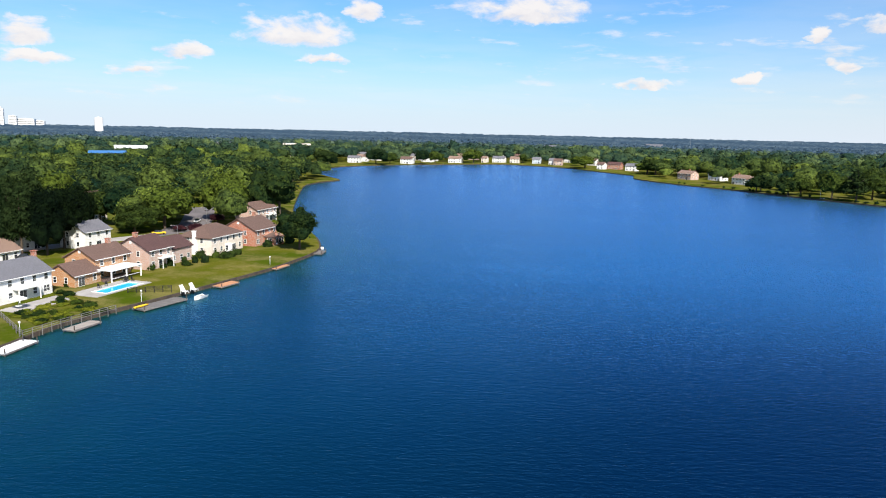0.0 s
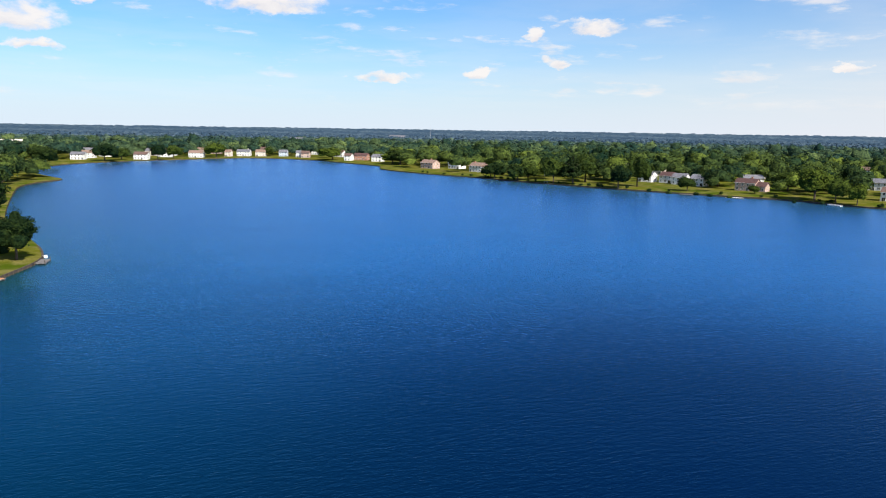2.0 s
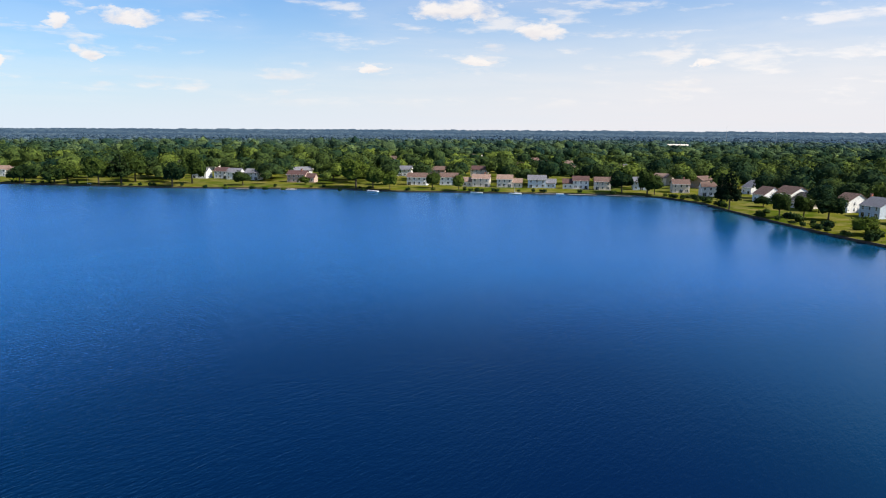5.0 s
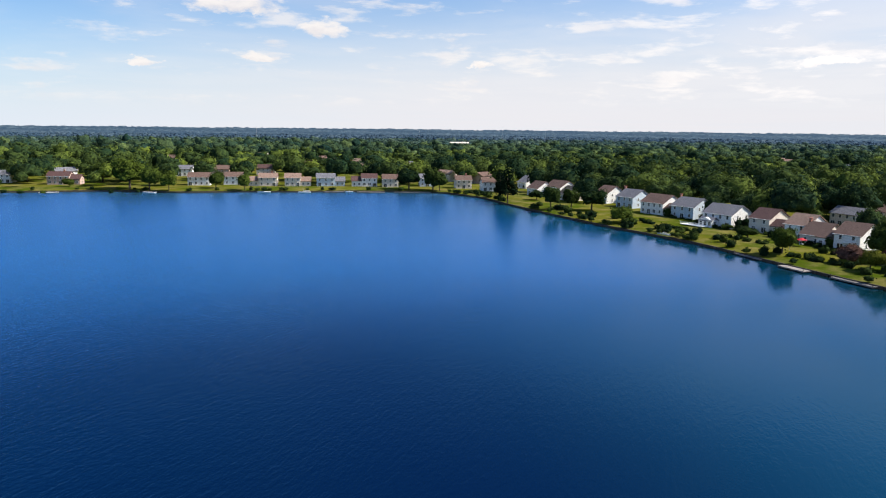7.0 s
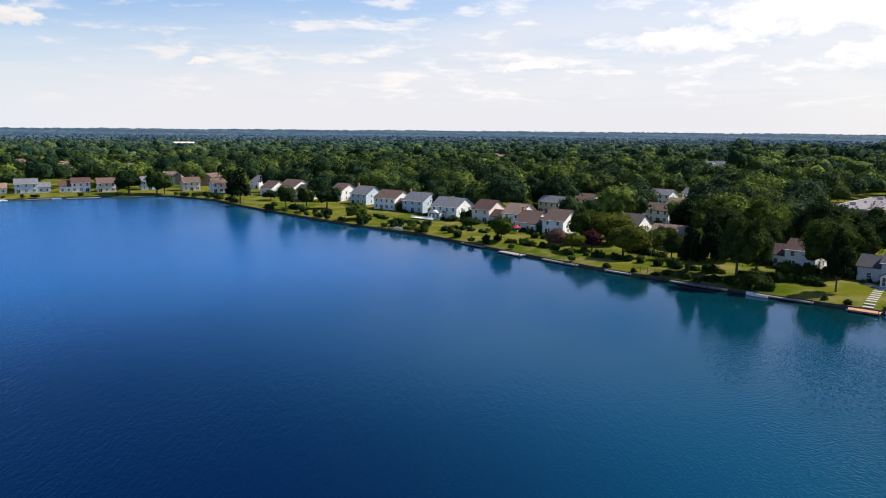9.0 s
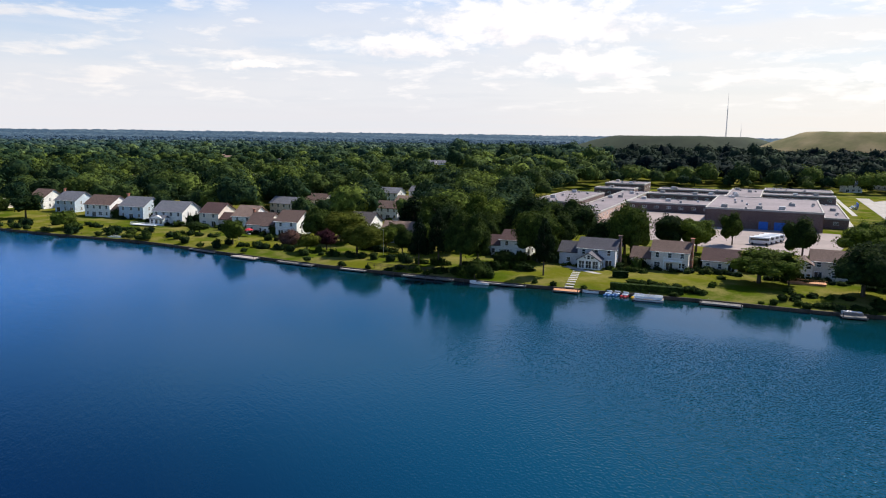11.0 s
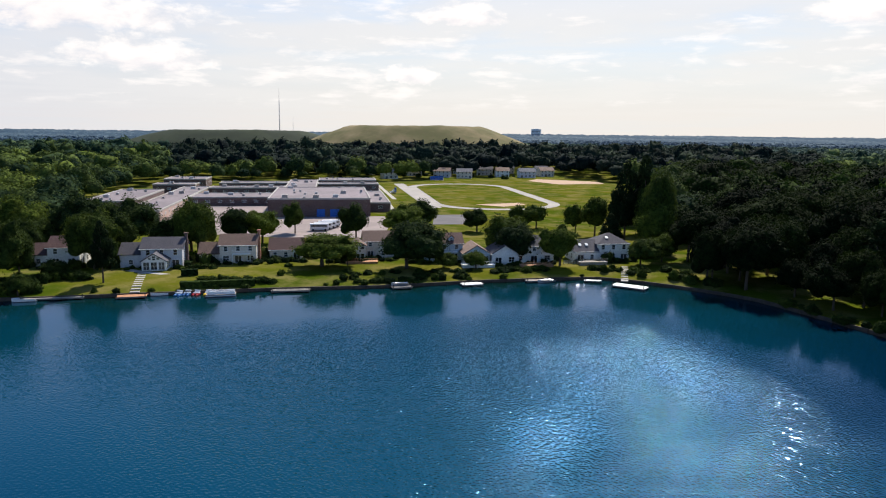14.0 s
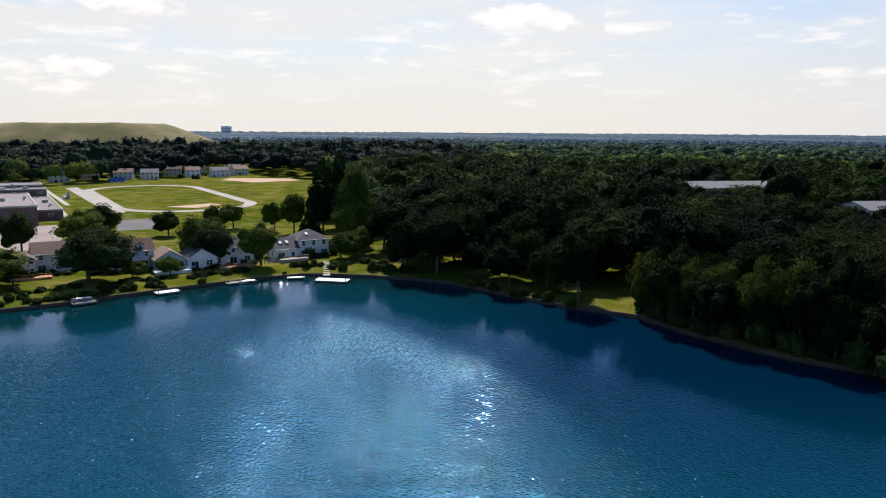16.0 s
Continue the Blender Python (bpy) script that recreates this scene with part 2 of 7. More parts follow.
black_paint = material("black_paint", (0.02, 0.02, 0.022), (0.03, 0.03, 0.03), 1.0, 0.4)
hull_white = material("hull_white", (0.8, 0.8, 0.8), (0.74, 0.74, 0.75), 0.6, 0.3, spec=0.5)
hull_blue = material("hull_blue", (0.05, 0.16, 0.4), (0.06, 0.2, 0.45), 0.6, 0.3, spec=0.5)
metal_grey = material("metal_grey", (0.5, 0.5, 0.52), (0.42, 0.42, 0.44), 0.8, 0.4, metal=0.8)
bank_earth = material("bank_earth", (0.07, 0.055, 0.038), (0.045, 0.04, 0.028), 0.4, 0.95, 0.4)
bark = material("bark", (0.10, 0.075, 0.055), (0.065, 0.05, 0.04), 1.0, 0.95, 0.5)


def glass_material():
    m = bpy.data.materials.new("window_glass")
    m.use_nodes = True
    p = m.node_tree.nodes["Principled BSDF"]
    g = Graph(m.node_tree)
    r = g.node("ShaderNodeObjectInfo").outputs["Random"]
    g.link(g.mix(g.ramp(r, 0.1, 0.9), (0.012, 0.016, 0.022), (0.07, 0.075, 0.08)), p.inputs["Base Color"])
    p.inputs["Roughness"].default_value = 0.06
    p.inputs["Specular IOR Level"].default_value = 0.6
    return m


glass = glass_material()


def foliage(name, dark, light, tone=True, thin=0.08):
    m = bpy.data.materials.new(name)
    m.use_nodes = True
    g = Graph(m.node_tree)
    p = m.node_tree.nodes["Principled BSDF"]
    geo = g.node("ShaderNodeNewGeometry")
    leaf = geo.outputs["Random Per Island"]
    if tone:
        plant = g.node("ShaderNodeAttribute", attr="tone").outputs["Fac"]
    else:
        plant = g.node("ShaderNodeObjectInfo").outputs["Random"]
    plant = g.math("POWER", plant, 1.25)
    patch = g.noise(geo.outputs["Position"], 0.35, 2.0)
    f = g.math("ADD", g.math("MULTIPLY", leaf, 0.14 if tone else 0.22), g.math("MULTIPLY", plant, 0.78))
    f = g.math("ADD", f, g.math("MULTIPLY", g.math("SUBTRACT", patch, 0.5), 0.5), clamp=True)
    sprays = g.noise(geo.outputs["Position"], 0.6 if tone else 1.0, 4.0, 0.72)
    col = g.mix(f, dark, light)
    # shade between the leaf sprays put into the colour by noise
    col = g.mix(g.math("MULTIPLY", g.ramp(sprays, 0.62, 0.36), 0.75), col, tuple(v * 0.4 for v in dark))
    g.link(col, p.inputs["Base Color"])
    bump = g.node("ShaderNodeBump")
    bump.inputs["Strength"].default_value = 0.8
    bump.inputs["Distance"].default_value = 0.7
    g.link(sprays, bump.inputs["Height"])
    g.link(bump.outputs[0], p.inputs["Normal"])
    p.inputs["Roughness"].default_value = 0.9
    p.inputs["Specular IOR Level"].default_value = 0.03
    tr = g.node("ShaderNodeBsdfTranslucent")
    g.link(g.mix(f, tuple(v * 1.3 for v in dark), tuple(v * 1.5 for v in light)), tr.inputs[0])
    mx = g.node("ShaderNodeMixShader")
    mx.inputs[0].default_value = thin
    g.link(p.outputs[0], mx.inputs[1])
    g.link(tr.outputs[0], mx.inputs[2])
    g.link(mx.outputs[0], m.node_tree.nodes["Material Output"].inputs[0])
    return m


# blue of shade put into the dark tones of woods and oak
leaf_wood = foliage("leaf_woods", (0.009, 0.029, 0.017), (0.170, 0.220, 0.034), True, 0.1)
# back, far and distant woods: growing haze put into bluer leaf colours
hazed_leaf_back = foliage("hazed_back_woods", (0.014, 0.040, 0.032), (0.150, 0.205, 0.066))
hazed_leaf_far = foliage("hazed_far_woods", (0.036, 0.072, 0.118), (0.125, 0.175, 0.205))
hazed_leaf_distant = foliage("hazed_distant_woods", (0.020, 0.050, 0.056), (0.150, 0.205, 0.125))
# shaded copy of the woods colour, for the trees beyond the school
leaf_wood_shaded = foliage("leaf_shaded_woods", (0.005, 0.013, 0.015), (0.050, 0.076, 0.040))
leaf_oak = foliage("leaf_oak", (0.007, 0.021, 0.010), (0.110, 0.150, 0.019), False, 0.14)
# backlit shade of the south bank put into the wild leaf colour
leaf_wild_shaded = foliage("leaf_wild_shaded", (0.002, 0.006, 0.0035), (0.020, 0.036, 0.006), False)
# lit copy of the wild leaf, with sunlight put into the colour
leaf_wild_sunlit = foliage("leaf_wild_sunlit", (0.010, 0.020, 0.005), (0.075, 0.095, 0.012), False, 0.22)
# the same backlit shade put into the colour of the south woods
leaf_south_shaded = foliage("leaf_shaded_south_woods", (0.0016, 0.0055, 0.0035), (0.042, 0.078, 0.009))
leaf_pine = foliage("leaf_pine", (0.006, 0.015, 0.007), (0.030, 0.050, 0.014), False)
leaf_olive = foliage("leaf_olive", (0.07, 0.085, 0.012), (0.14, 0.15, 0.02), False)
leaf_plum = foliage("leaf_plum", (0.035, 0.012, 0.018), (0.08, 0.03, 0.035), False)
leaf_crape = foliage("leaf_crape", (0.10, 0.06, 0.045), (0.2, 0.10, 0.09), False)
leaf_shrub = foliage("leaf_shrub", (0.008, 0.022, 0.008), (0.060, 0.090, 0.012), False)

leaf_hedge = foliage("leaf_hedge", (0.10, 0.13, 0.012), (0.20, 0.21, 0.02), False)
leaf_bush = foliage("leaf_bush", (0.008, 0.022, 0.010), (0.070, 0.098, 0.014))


def grass_material():
    m = bpy.data.materials.new("grass")
    m.use_nodes = True
    g = Graph(m.node_tree)
    p = m.node_tree.nodes["Principled BSDF"]
    pos = g.node("ShaderNodeNewGeometry").outputs["Position"]
    yard = g.ramp(g.noise(pos, 0.035, 2.0), 0.4, 0.6)
    dry = g.ramp(g.noise(pos, 0.11, 5.0, 0.65), 0.40, 0.68)
    blade = g.noise(pos, 2.2, 4.0, 0.7)
    col = g.mix(yard, (0.050, 0.074, 0.005), (0.096, 0.100, 0.010))
    col = g.mix(g.math("MULTIPLY", dry, 0.55), col, (0.235, 0.185, 0.075))
    col = g.mix(g.math("MULTIPLY", g.ramp(blade, 0.4, 0.75), 0.45), col, (0.035, 0.052, 0.007))
    g.link(col, p.inputs["Base Color"])
    p.inputs["Roughness"].default_value = 0.95
    p.inputs["Specular IOR Level"].default_value = 0.0
    n = g.node("ShaderNodeBump")
    n.inputs["Strength"].default_value = 0.6
    n.inputs["Distance"].default_value = 0.15
    g.link(blade, n.inputs["Height"])
    g.link(n.outputs[0], p.inputs["Normal"])
    return m


grass = grass_material()


def water_material():
    m = bpy.data.materials.new("lake_water")
    m.use_nodes = True
    g = Graph(m.node_tree)
    m.node_tree.nodes.remove(m.node_tree.nodes["Principled BSDF"])
    pos = g.node("ShaderNodeNewGeometry").outputs["Position"]
    shallow = g.node("ShaderNodeAttribute", attr="shallow").outputs["Fac"]
    sep = g.node("ShaderNodeSeparateXYZ")
    g.link(pos, sep.inputs[0])
    x, y = sep.outputs[0], sep.outputs[1]
    drift = g.math("MULTIPLY", g.math("SUBTRACT", g.noise(pos, 0.007, 3.0), 0.5), 160.0)
    # darker water in the south, bluer beyond: falloff of reflection put into the colour
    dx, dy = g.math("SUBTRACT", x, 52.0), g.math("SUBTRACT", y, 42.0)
    dark_dist = g.math("SQRT", g.math("ADD", g.math("MULTIPLY", dx, dx), g.math("MULTIPLY", g.math("MULTIPLY", dy, dy), 0.8)))
    blue = g.ramp(g.math("ADD", dark_dist, g.math("MULTIPLY", drift, 0.3)), 38.0, 165.0)
    col = g.mix(blue, WATER_DARK, WATER_BLUE)
    # greener towards the western and southern banks
    west = g.ramp(g.math("ADD", x, g.math("MULTIPLY", drift, 0.4)), 60.0, -70.0)
    col = g.mix(g.math("MULTIPLY", west, 0.9), col, WATER_WEST)
    south = g.math("MULTIPLY", g.ramp(g.math("ADD", y, g.math("MULTIPLY", drift, 0.6)), 60.0, -50.0), g.ramp(dark_dist, 22.0, 85.0))
    col = g.mix(g.math("MULTIPLY", south, 0.95), col, WATER_GREEN)
    # shade and dark reflection of the wild point put into the water colour
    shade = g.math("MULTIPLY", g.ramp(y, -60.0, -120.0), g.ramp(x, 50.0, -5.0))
    col = g.mix(g.math("MULTIPLY", shade, 0.75), col, WATER_DARK)
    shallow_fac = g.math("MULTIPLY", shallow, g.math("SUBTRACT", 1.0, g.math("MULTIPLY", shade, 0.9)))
    bed = g.ramp(g.noise(pos, 0.10, 3.0), 0.3, 0.7)
    # shallow green water, with southern tree reflections and northern sunlight put into its colour
    col = g.mix(g.math("MULTIPLY", shallow_fac, g.math("MULTIPLY_ADD", bed, 0.45, 0.55)), col, g.mix(g.ramp(y, -20.0, 90.0), WATER_SHALLOW_MIRROR, WATER_SHALLOW_SUNLIT))
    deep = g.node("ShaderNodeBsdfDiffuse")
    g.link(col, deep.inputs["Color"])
    gloss = g.node("ShaderNodeBsdfGlossy")
    rim = g.node("ShaderNodeFresnel")
    rim.inputs["IOR"].default_value = 1.44
    both = g.node("ShaderNodeMixShader")
    g.link(rim.outputs[0], both.inputs[0])
    g.link(deep.outputs[0], both.inputs[1])
    g.link(gloss.outputs[0], both.inputs[2])
    g.link(both.outputs[0], m.node_tree.nodes["Material Output"].inputs[0])
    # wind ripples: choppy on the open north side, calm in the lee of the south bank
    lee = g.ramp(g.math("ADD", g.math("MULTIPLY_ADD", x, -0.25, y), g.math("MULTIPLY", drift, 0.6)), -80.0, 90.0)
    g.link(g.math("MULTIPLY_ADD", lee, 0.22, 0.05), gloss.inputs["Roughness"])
    # sky colours put into the reflection tint: bluer at steep looks, paler at flat
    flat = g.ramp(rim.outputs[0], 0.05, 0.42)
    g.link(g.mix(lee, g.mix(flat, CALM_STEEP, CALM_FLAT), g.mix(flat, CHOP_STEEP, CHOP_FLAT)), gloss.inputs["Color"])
    gusts = g.ramp(g.noise(g.stretch(pos, 0.5, 1.6, 1, 35), 0.012, 3.0), 0.3, 0.7)
    off = g.math("MULTIPLY", g.ramp(shallow, 0.40, 0.06), g.ramp(g.math("ADD", g.math("MULTIPLY_ADD", x, 0.35, y), g.math("MULTIPLY", drift, 0.3)), 20.0, -60.0))
    chop = g.math("MULTIPLY_ADD", lee, CHOP, CALM)
    chop = g.math("MULTIPLY", chop, g.math("MULTIPLY_ADD", gusts, 0.5, 0.7))
    w1 = g.noise(g.stretch(pos, 0.46, 1.45, 1, 22), 1.0, 2.0, 0.5, 0.5)
    w2 = g.noise(g.stretch(pos, 1.5, 2.8, 1, -12), 1.0, 1.0, 0.5, 0.2)
    w3 = g.noise(g.stretch(pos, 2.1, 2.9, 1, 30), 1.0, 0.0, 0.5)
    h = g.math("MULTIPLY", g.math("ADD", w1, g.math("MULTIPLY", w2, 0.55)), chop)
    h = g.math("ADD", h, g.math("MULTIPLY", w3, g.math("MULTIPLY", g.math("MULTIPLY", off, g.math("SUBTRACT", 1.0, lee)), RIPPLE)))
    n = g.node("ShaderNodeBump")
    n.inputs["Distance"].default_value = 1.0
    n.inputs["Strength"].default_value = 1.0
    g.link(h, n.inputs["Height"])
    g.link(n.outputs[0], gloss.inputs["Normal"])
    soft = g.node("ShaderNodeBump")
    soft.inputs["Distance"].default_value = 0.8
    soft.inputs["Strength"].default_value = 1.0
    g.link(h, soft.inputs["Height"])
    g.link(soft.outputs[0], rim.inputs["Normal"])
    return m


WATER_DARK, WATER_BLUE = (0.0001, 0.0055, 0.027), (0.0005, 0.068, 0.225)
WATER_WEST, WATER_GREEN, WATER_SHALLOW_MIRROR = (0.0002, 0.011, 0.021), (0.0004, 0.036, 0.062), (0.002, 0.014, 0.008)
WATER_SHALLOW_SUNLIT = (0.004, 0.050, 0.040)
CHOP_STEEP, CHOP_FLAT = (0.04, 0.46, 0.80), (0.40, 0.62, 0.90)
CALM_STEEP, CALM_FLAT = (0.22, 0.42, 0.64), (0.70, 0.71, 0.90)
CHOP, CALM, RIPPLE = 0.10, 0.018, 0.19
water_mat = water_material()

# ---- plan ----
GROUND = 1.3
SHORE_WEST = [
    (-95, -60), (-100, 10), (-88, 70), (-74, 112), (-70, 134), (-57, 162), (-44, 193), (-38, 215), (-37, 227), (-42, 250),
    (-66, 330), (-87, 470), (-84, 510), (-73, 538), (-84, 565), (-112, 640), (-97, 730), (-48, 789), (33, 842), (81, 862), (138, 812),
    (161, 743), (180, 685), (169, 634), (187, 572), (212, 525), (231, 475),
]
SHORE_EAST = [
    (263, 408), (300, 352), (324, 318), (333, 281), (351, 253), (366, 223), (384, 196), (395, 166), (397, 145), (377, 115),
    (351, 94), (312, 60), (287, 36), (256, 3), (226, -20), (198, -43), (166, -75), (132, -114), (113, -133), (95, -156), (75, -176),
    (56, -178), (36, -175), (7, -157), (-9, -151), (-17, -141), (-33, -128), (-62, -112),
]


def smooth_loop(pts, step):
    """A closed Catmull-Rom line through the points, in even steps."""
    n, out = len(pts), []
    for i in range(n):
        p0, p1, p2, p3 = (np.array(pts[(i + k) % n], float) for k in (-1, 0, 1, 2))
        m = max(2, int(np.linalg.norm(p2 - p1) / step))
        for k in range(m):
            s = k / m
            c = 0.5 * (2 * p1 + (p2 - p0) * s + (2 * p0 - 5 * p1 + 4 * p2 - p3) * s * s + (3 * p1 - p0 - 3 * p2 + p3) * s ** 3)
            l = p1 + (p2 - p1) * s
            out.append(0.6 * c + 0.4 * l)
    return np.array(out)


shore = smooth_loop(SHORE_WEST + SHORE_EAST, 6.0)
tang = np.roll(shore, -1, 0) - np.roll(shore, 1, 0)
tang /= np.linalg.norm(tang, axis=1)[:, None]
outward = np.stack([-tang[:, 1], tang[:, 0]], 1)  # to the land: the line runs clockwise round the lake


def mesh_object(name, verts, faces, mat=None, parent=None):
    me = bpy.data.meshes.new(name)
    me.from_pydata([tuple(v) for v in verts], [], [tuple(f) for f in faces])
    me.update()
    ob = new(name, me)
    if mat:
        me.materials.append(mat)
    if parent:
        ob.parent = parent
    return ob


def part(name, bm, mat, parent, label="", smooth=False):
    """Links a bmesh as one mesh under a thing."""
    me = bpy.data.meshes.new(name)
    bmesh.ops.recalc_face_normals(bm, faces=bm.faces)
    bm.to_mesh(me)
    bm.free()
    me.materials.append(mat)
    if smooth:
        for poly in me.polygons:
            poly.use_smooth = True
    ob = new(name, me)
    ob.parent = parent
    if label:
        tagged(ob, label)
    return ob


def box(bm, x0, x1, y0, y1, z0, z1, bevel=0.0):
    m = Matrix.Translation(((x0 + x1) / 2, (y0 + y1) / 2, (z0 + z1) / 2)) @ Matrix.Diagonal((abs(x1 - x0), abs(y1 - y0), abs(z1 - z0), 1))
    r = bmesh.ops.create_cube(bm, size=1, matrix=m)
    if bevel:
        es = list({e for v in r["verts"] for e in v.link_edges})
        bmesh.ops.bevel(bm, geom=es, offset=bevel, segments=1, affect="EDGES")


def tube(bm, p, q, r0, r1=None, seg=8):
    p, q = Vector(p), Vector(q)
    d = q - p
    m = Matrix.Translation((p + q) / 2) @ d.to_track_quat("Z", "Y").to_matrix().to_4x4()
    bmesh.ops.create_cone(bm, cap_ends=True, segments=seg, radius1=r0, radius2=r0 if r1 is None else r1, depth=d.length, matrix=m)


def thing(name, x, y, z, az=None, rz=0.0):
    """An Empty at the thing's base; az: the compass way (clockwise from +y) that its front, local -y, looks."""
    ob = new(name)
    ob.empty_display_size = 0.3
    turn = math.pi - radians(az) if az is not None else radians(rz)
    ob.matrix_basis = Matrix.Translation((x, y, z)) @ Matrix.Rotation(turn, 4, "Z")
    return ob


def inside(px, py, poly):
    """Which of the points lie in the polygon."""
    px, py = np.asarray(px, float), np.asarray(py, float)
    hit = np.zeros(px.shape, bool)
    a, b = np.asarray(poly, float), np.roll(np.asarray(poly, float), -1, 0)
    for (x0, y0), (x1, y1) in zip(a, b):
        if y0 == y1:
            continue
        c = ((y0 > py) != (y1 > py)) & (px < (x1 - x0) * (py - y0) / (y1 - y0) + x0)
        hit ^= c
    return hit


def shore_distance(px, py):
    d = np.full(np.shape(px), 1e9)
    for i in range(0, len(shore), 1):
        d = np.minimum(d, np.hypot(px - shore[i, 0], py - shore[i, 1]))
    return d


def slab(name, poly, z, thick, mat, parent=None):
    """A level plate over an outline."""
    bm = bmesh.new()
    f = bm.faces.new([bm.verts.new((x, y, z)) for x, y in poly])
    f.normal_update()
    if f.normal.z < 0:
        f.normal_flip()
    r = bmesh.ops.extrude_face_region(bm, geom=[f])
    for v in r["geom"]:
        if isinstance(v, bmesh.types.BMVert):
            v.co.z -= thick
    bmesh.ops.recalc_face_normals(bm, faces=bm.faces)
    me = bpy.data.meshes.new(name)
    bm.to_mesh(me)
    bm.free()
    me.materials.append(mat)
    ob = new(name, me)
    if parent:
        ob.parent = parent
    return ob


# ---- ground and lake ----
def land_z(px, py):
    """The height of the lawn, which dips towards the water."""
    d = np.clip(shore_distance(np.asarray(px, float), np.asarray(py, float)) / 7.0, 0, 1)
    return GROUND - 0.55 * (1 - d * d * (3 - 2 * d))


def build_ground():
    from mathutils.geometry import delaunay_2d_cdt
    bank = shore + outward * 0.15
    n = len(bank)
    ring = [Vector((p[0], p[1])) for p in bank]
    outer = [Vector((4900 * math.sin(k * math.pi / 24), 4900 * math.cos(k * math.pi / 24))) for k in range(48)]
    mid = [Vector((r * math.sin(k * math.pi / 20 + r), r * math.cos(k * math.pi / 20 + r))) for r in (1100, 2000, 3200) for k in range(40)]
    near = []
    for off in (2.5, 5.0, 7.5):
        p = shore + outward * off
        near.append(p[shore_distance(p[:, 0], p[:, 1]) > off * 0.8])
    pts = ring + outer + mid + [Vector((a, b)) for a, b in np.concatenate(near)]
    edges = [(i, (i + 1) % n) for i in range(n)] + [(n + k, n + (k + 1) % 48) for k in range(48)]
    v, e, f, *_ = delaunay_2d_cdt(pts, edges, [], 0, 1e-4)
    vv = np.array([(p.x, p.y) for p in v])
    cen = np.array([vv[list(t)].mean(0) for t in f])
    dry = ~inside(cen[:, 0], cen[:, 1], bank)
    faces = [tuple(t) for t, k in zip(f, dry) if k]
    zz = land_z(vv[:, 0], vv[:, 1])
    verts = [(p[0], p[1], float(z)) for p, z in zip(vv, zz)]
    # the bank goes down under the water
    base = len(verts)
    foot = shore - outward * 0.4
    verts += [(p[0], p[1], GROUND - 0.55) for p in bank] + [(p[0], p[1], -1.5) for p in foot]
    level = len(faces)
    faces += [(base + i, base + (i + 1) % n, base + n + (i + 1) % n, base + n + i) for i in range(n)]
    ob = mesh_object("ground", verts, faces, grass)
    ob.data.materials.append(bank_earth)
    for p in ob.data.polygons[level:]:
        p.material_index = 1
    tagged(ob, "mown green and straw-coloured lawns and wooded ground", "ground", kind="structure")


def build_water():
    from mathutils.geometry import delaunay_2d_cdt
    edge = shore + outward * 0.3
    n = len(edge)
    rng = np.random.default_rng(2)
    gx, gy = np.meshgrid(np.arange(-120, 410, 7.0), np.arange(-190, 870, 7.0))
    x, y = gx.ravel() + rng.uniform(-2, 2, gx.size), gy.ravel() + rng.uniform(-2, 2, gx.size)
    ok = inside(x, y, shore)
    x, y = x[ok], y[ok]
    d = shore_distance(x, y)
    ok = (d > 5) & ((d < 75) | (rng.random(len(d)) < 0.15))
    pts = [Vector((p[0], p[1])) for p in edge] + [Vector(p) for p in zip(x[ok], y[ok])]
    v, e, f, *_ = delaunay_2d_cdt(pts, [(i, (i + 1) % n) for i in range(n)], [], 0, 1e-4)
    vv = np.array([(p.x, p.y) for p in v])
    cen = np.array([vv[list(t)].mean(0) for t in f])
    wet = inside(cen[:, 0], cen[:, 1], edge)
    ob = mesh_object("water", [(p[0], p[1], 0.0) for p in vv], [tuple(t) for t, k in zip(f, wet) if k], water_mat)
    off = shore_distance(vv[:, 0], vv[:, 1])
    a = ob.data.attributes.new("shallow", "FLOAT", "POINT")
    a.data.foreach_set("value", np.exp(-off / 24.0).astype(np.float32))
    tagged(ob, "deep blue lake water with small wind ripples", "water", kind="structure")


build_ground()
build_water()


def seawall(name, i0, i1, mat, top, thick, label, post_step=0):
    idx = [i % len(shore) for i in range(i0, i1 + 1)]
    a = shore[idx]
    b = a + outward[idx] * thick
    n = len(idx)
    verts = [(p[0], p[1], z) for q, z in ((a, -1.0), (a, top), (b, top), (b, -1.0)) for p in q]
    faces = [(k * n + i, k * n + i + 1, (k + 1) * n + i + 1, (k + 1) * n + i) for k in range(3) for i in range(n - 1)]
    faces += [(0, n, 2 * n, 3 * n), (n - 1, 4 * n - 1, 3 * n - 1, 2 * n - 1)]
    ob = mesh_object(name, verts, faces, mat)
    tagged(ob, label, "seawall", kind="structure")
    if post_step:
        bm = bmesh.new()
        tube(bm, (0, 0, -0.8), (0, 0, top + 0.12), 0.13, 0.12, 7)
        me = bpy.data.meshes.new("post")
        bm.to_mesh(me)
        bm.free()
        me.materials.append(wall_wood)
        s = 0.0
        for i in range(n - 1):
            seg = np.linalg.norm(a[i + 1] - a[i])
            while s < seg:
                p = a[i] + (a[i + 1] - a[i]) * s / seg - outward[idx[i]] * 0.14
                q = new("post", me)
                q.parent = ob
                q.location = (p[0], p[1], 0)
                s += post_step
            s -= seg
    return ob


def near_index(x, y):
    return int(np.argmin(np.hypot(shore[:, 0] - x, shore[:, 1] - y)))


i_a, i_b = near_index(-88, 70), near_index(-40, 245)
seawall("seawall_west", i_a, i_b, wall_wood, GROUND - 0.5, 0.35, "weathered dark timber bulkhead with round posts", 2.4)
j_a, j_b = near_index(397, 145), near_index(-9, -151)
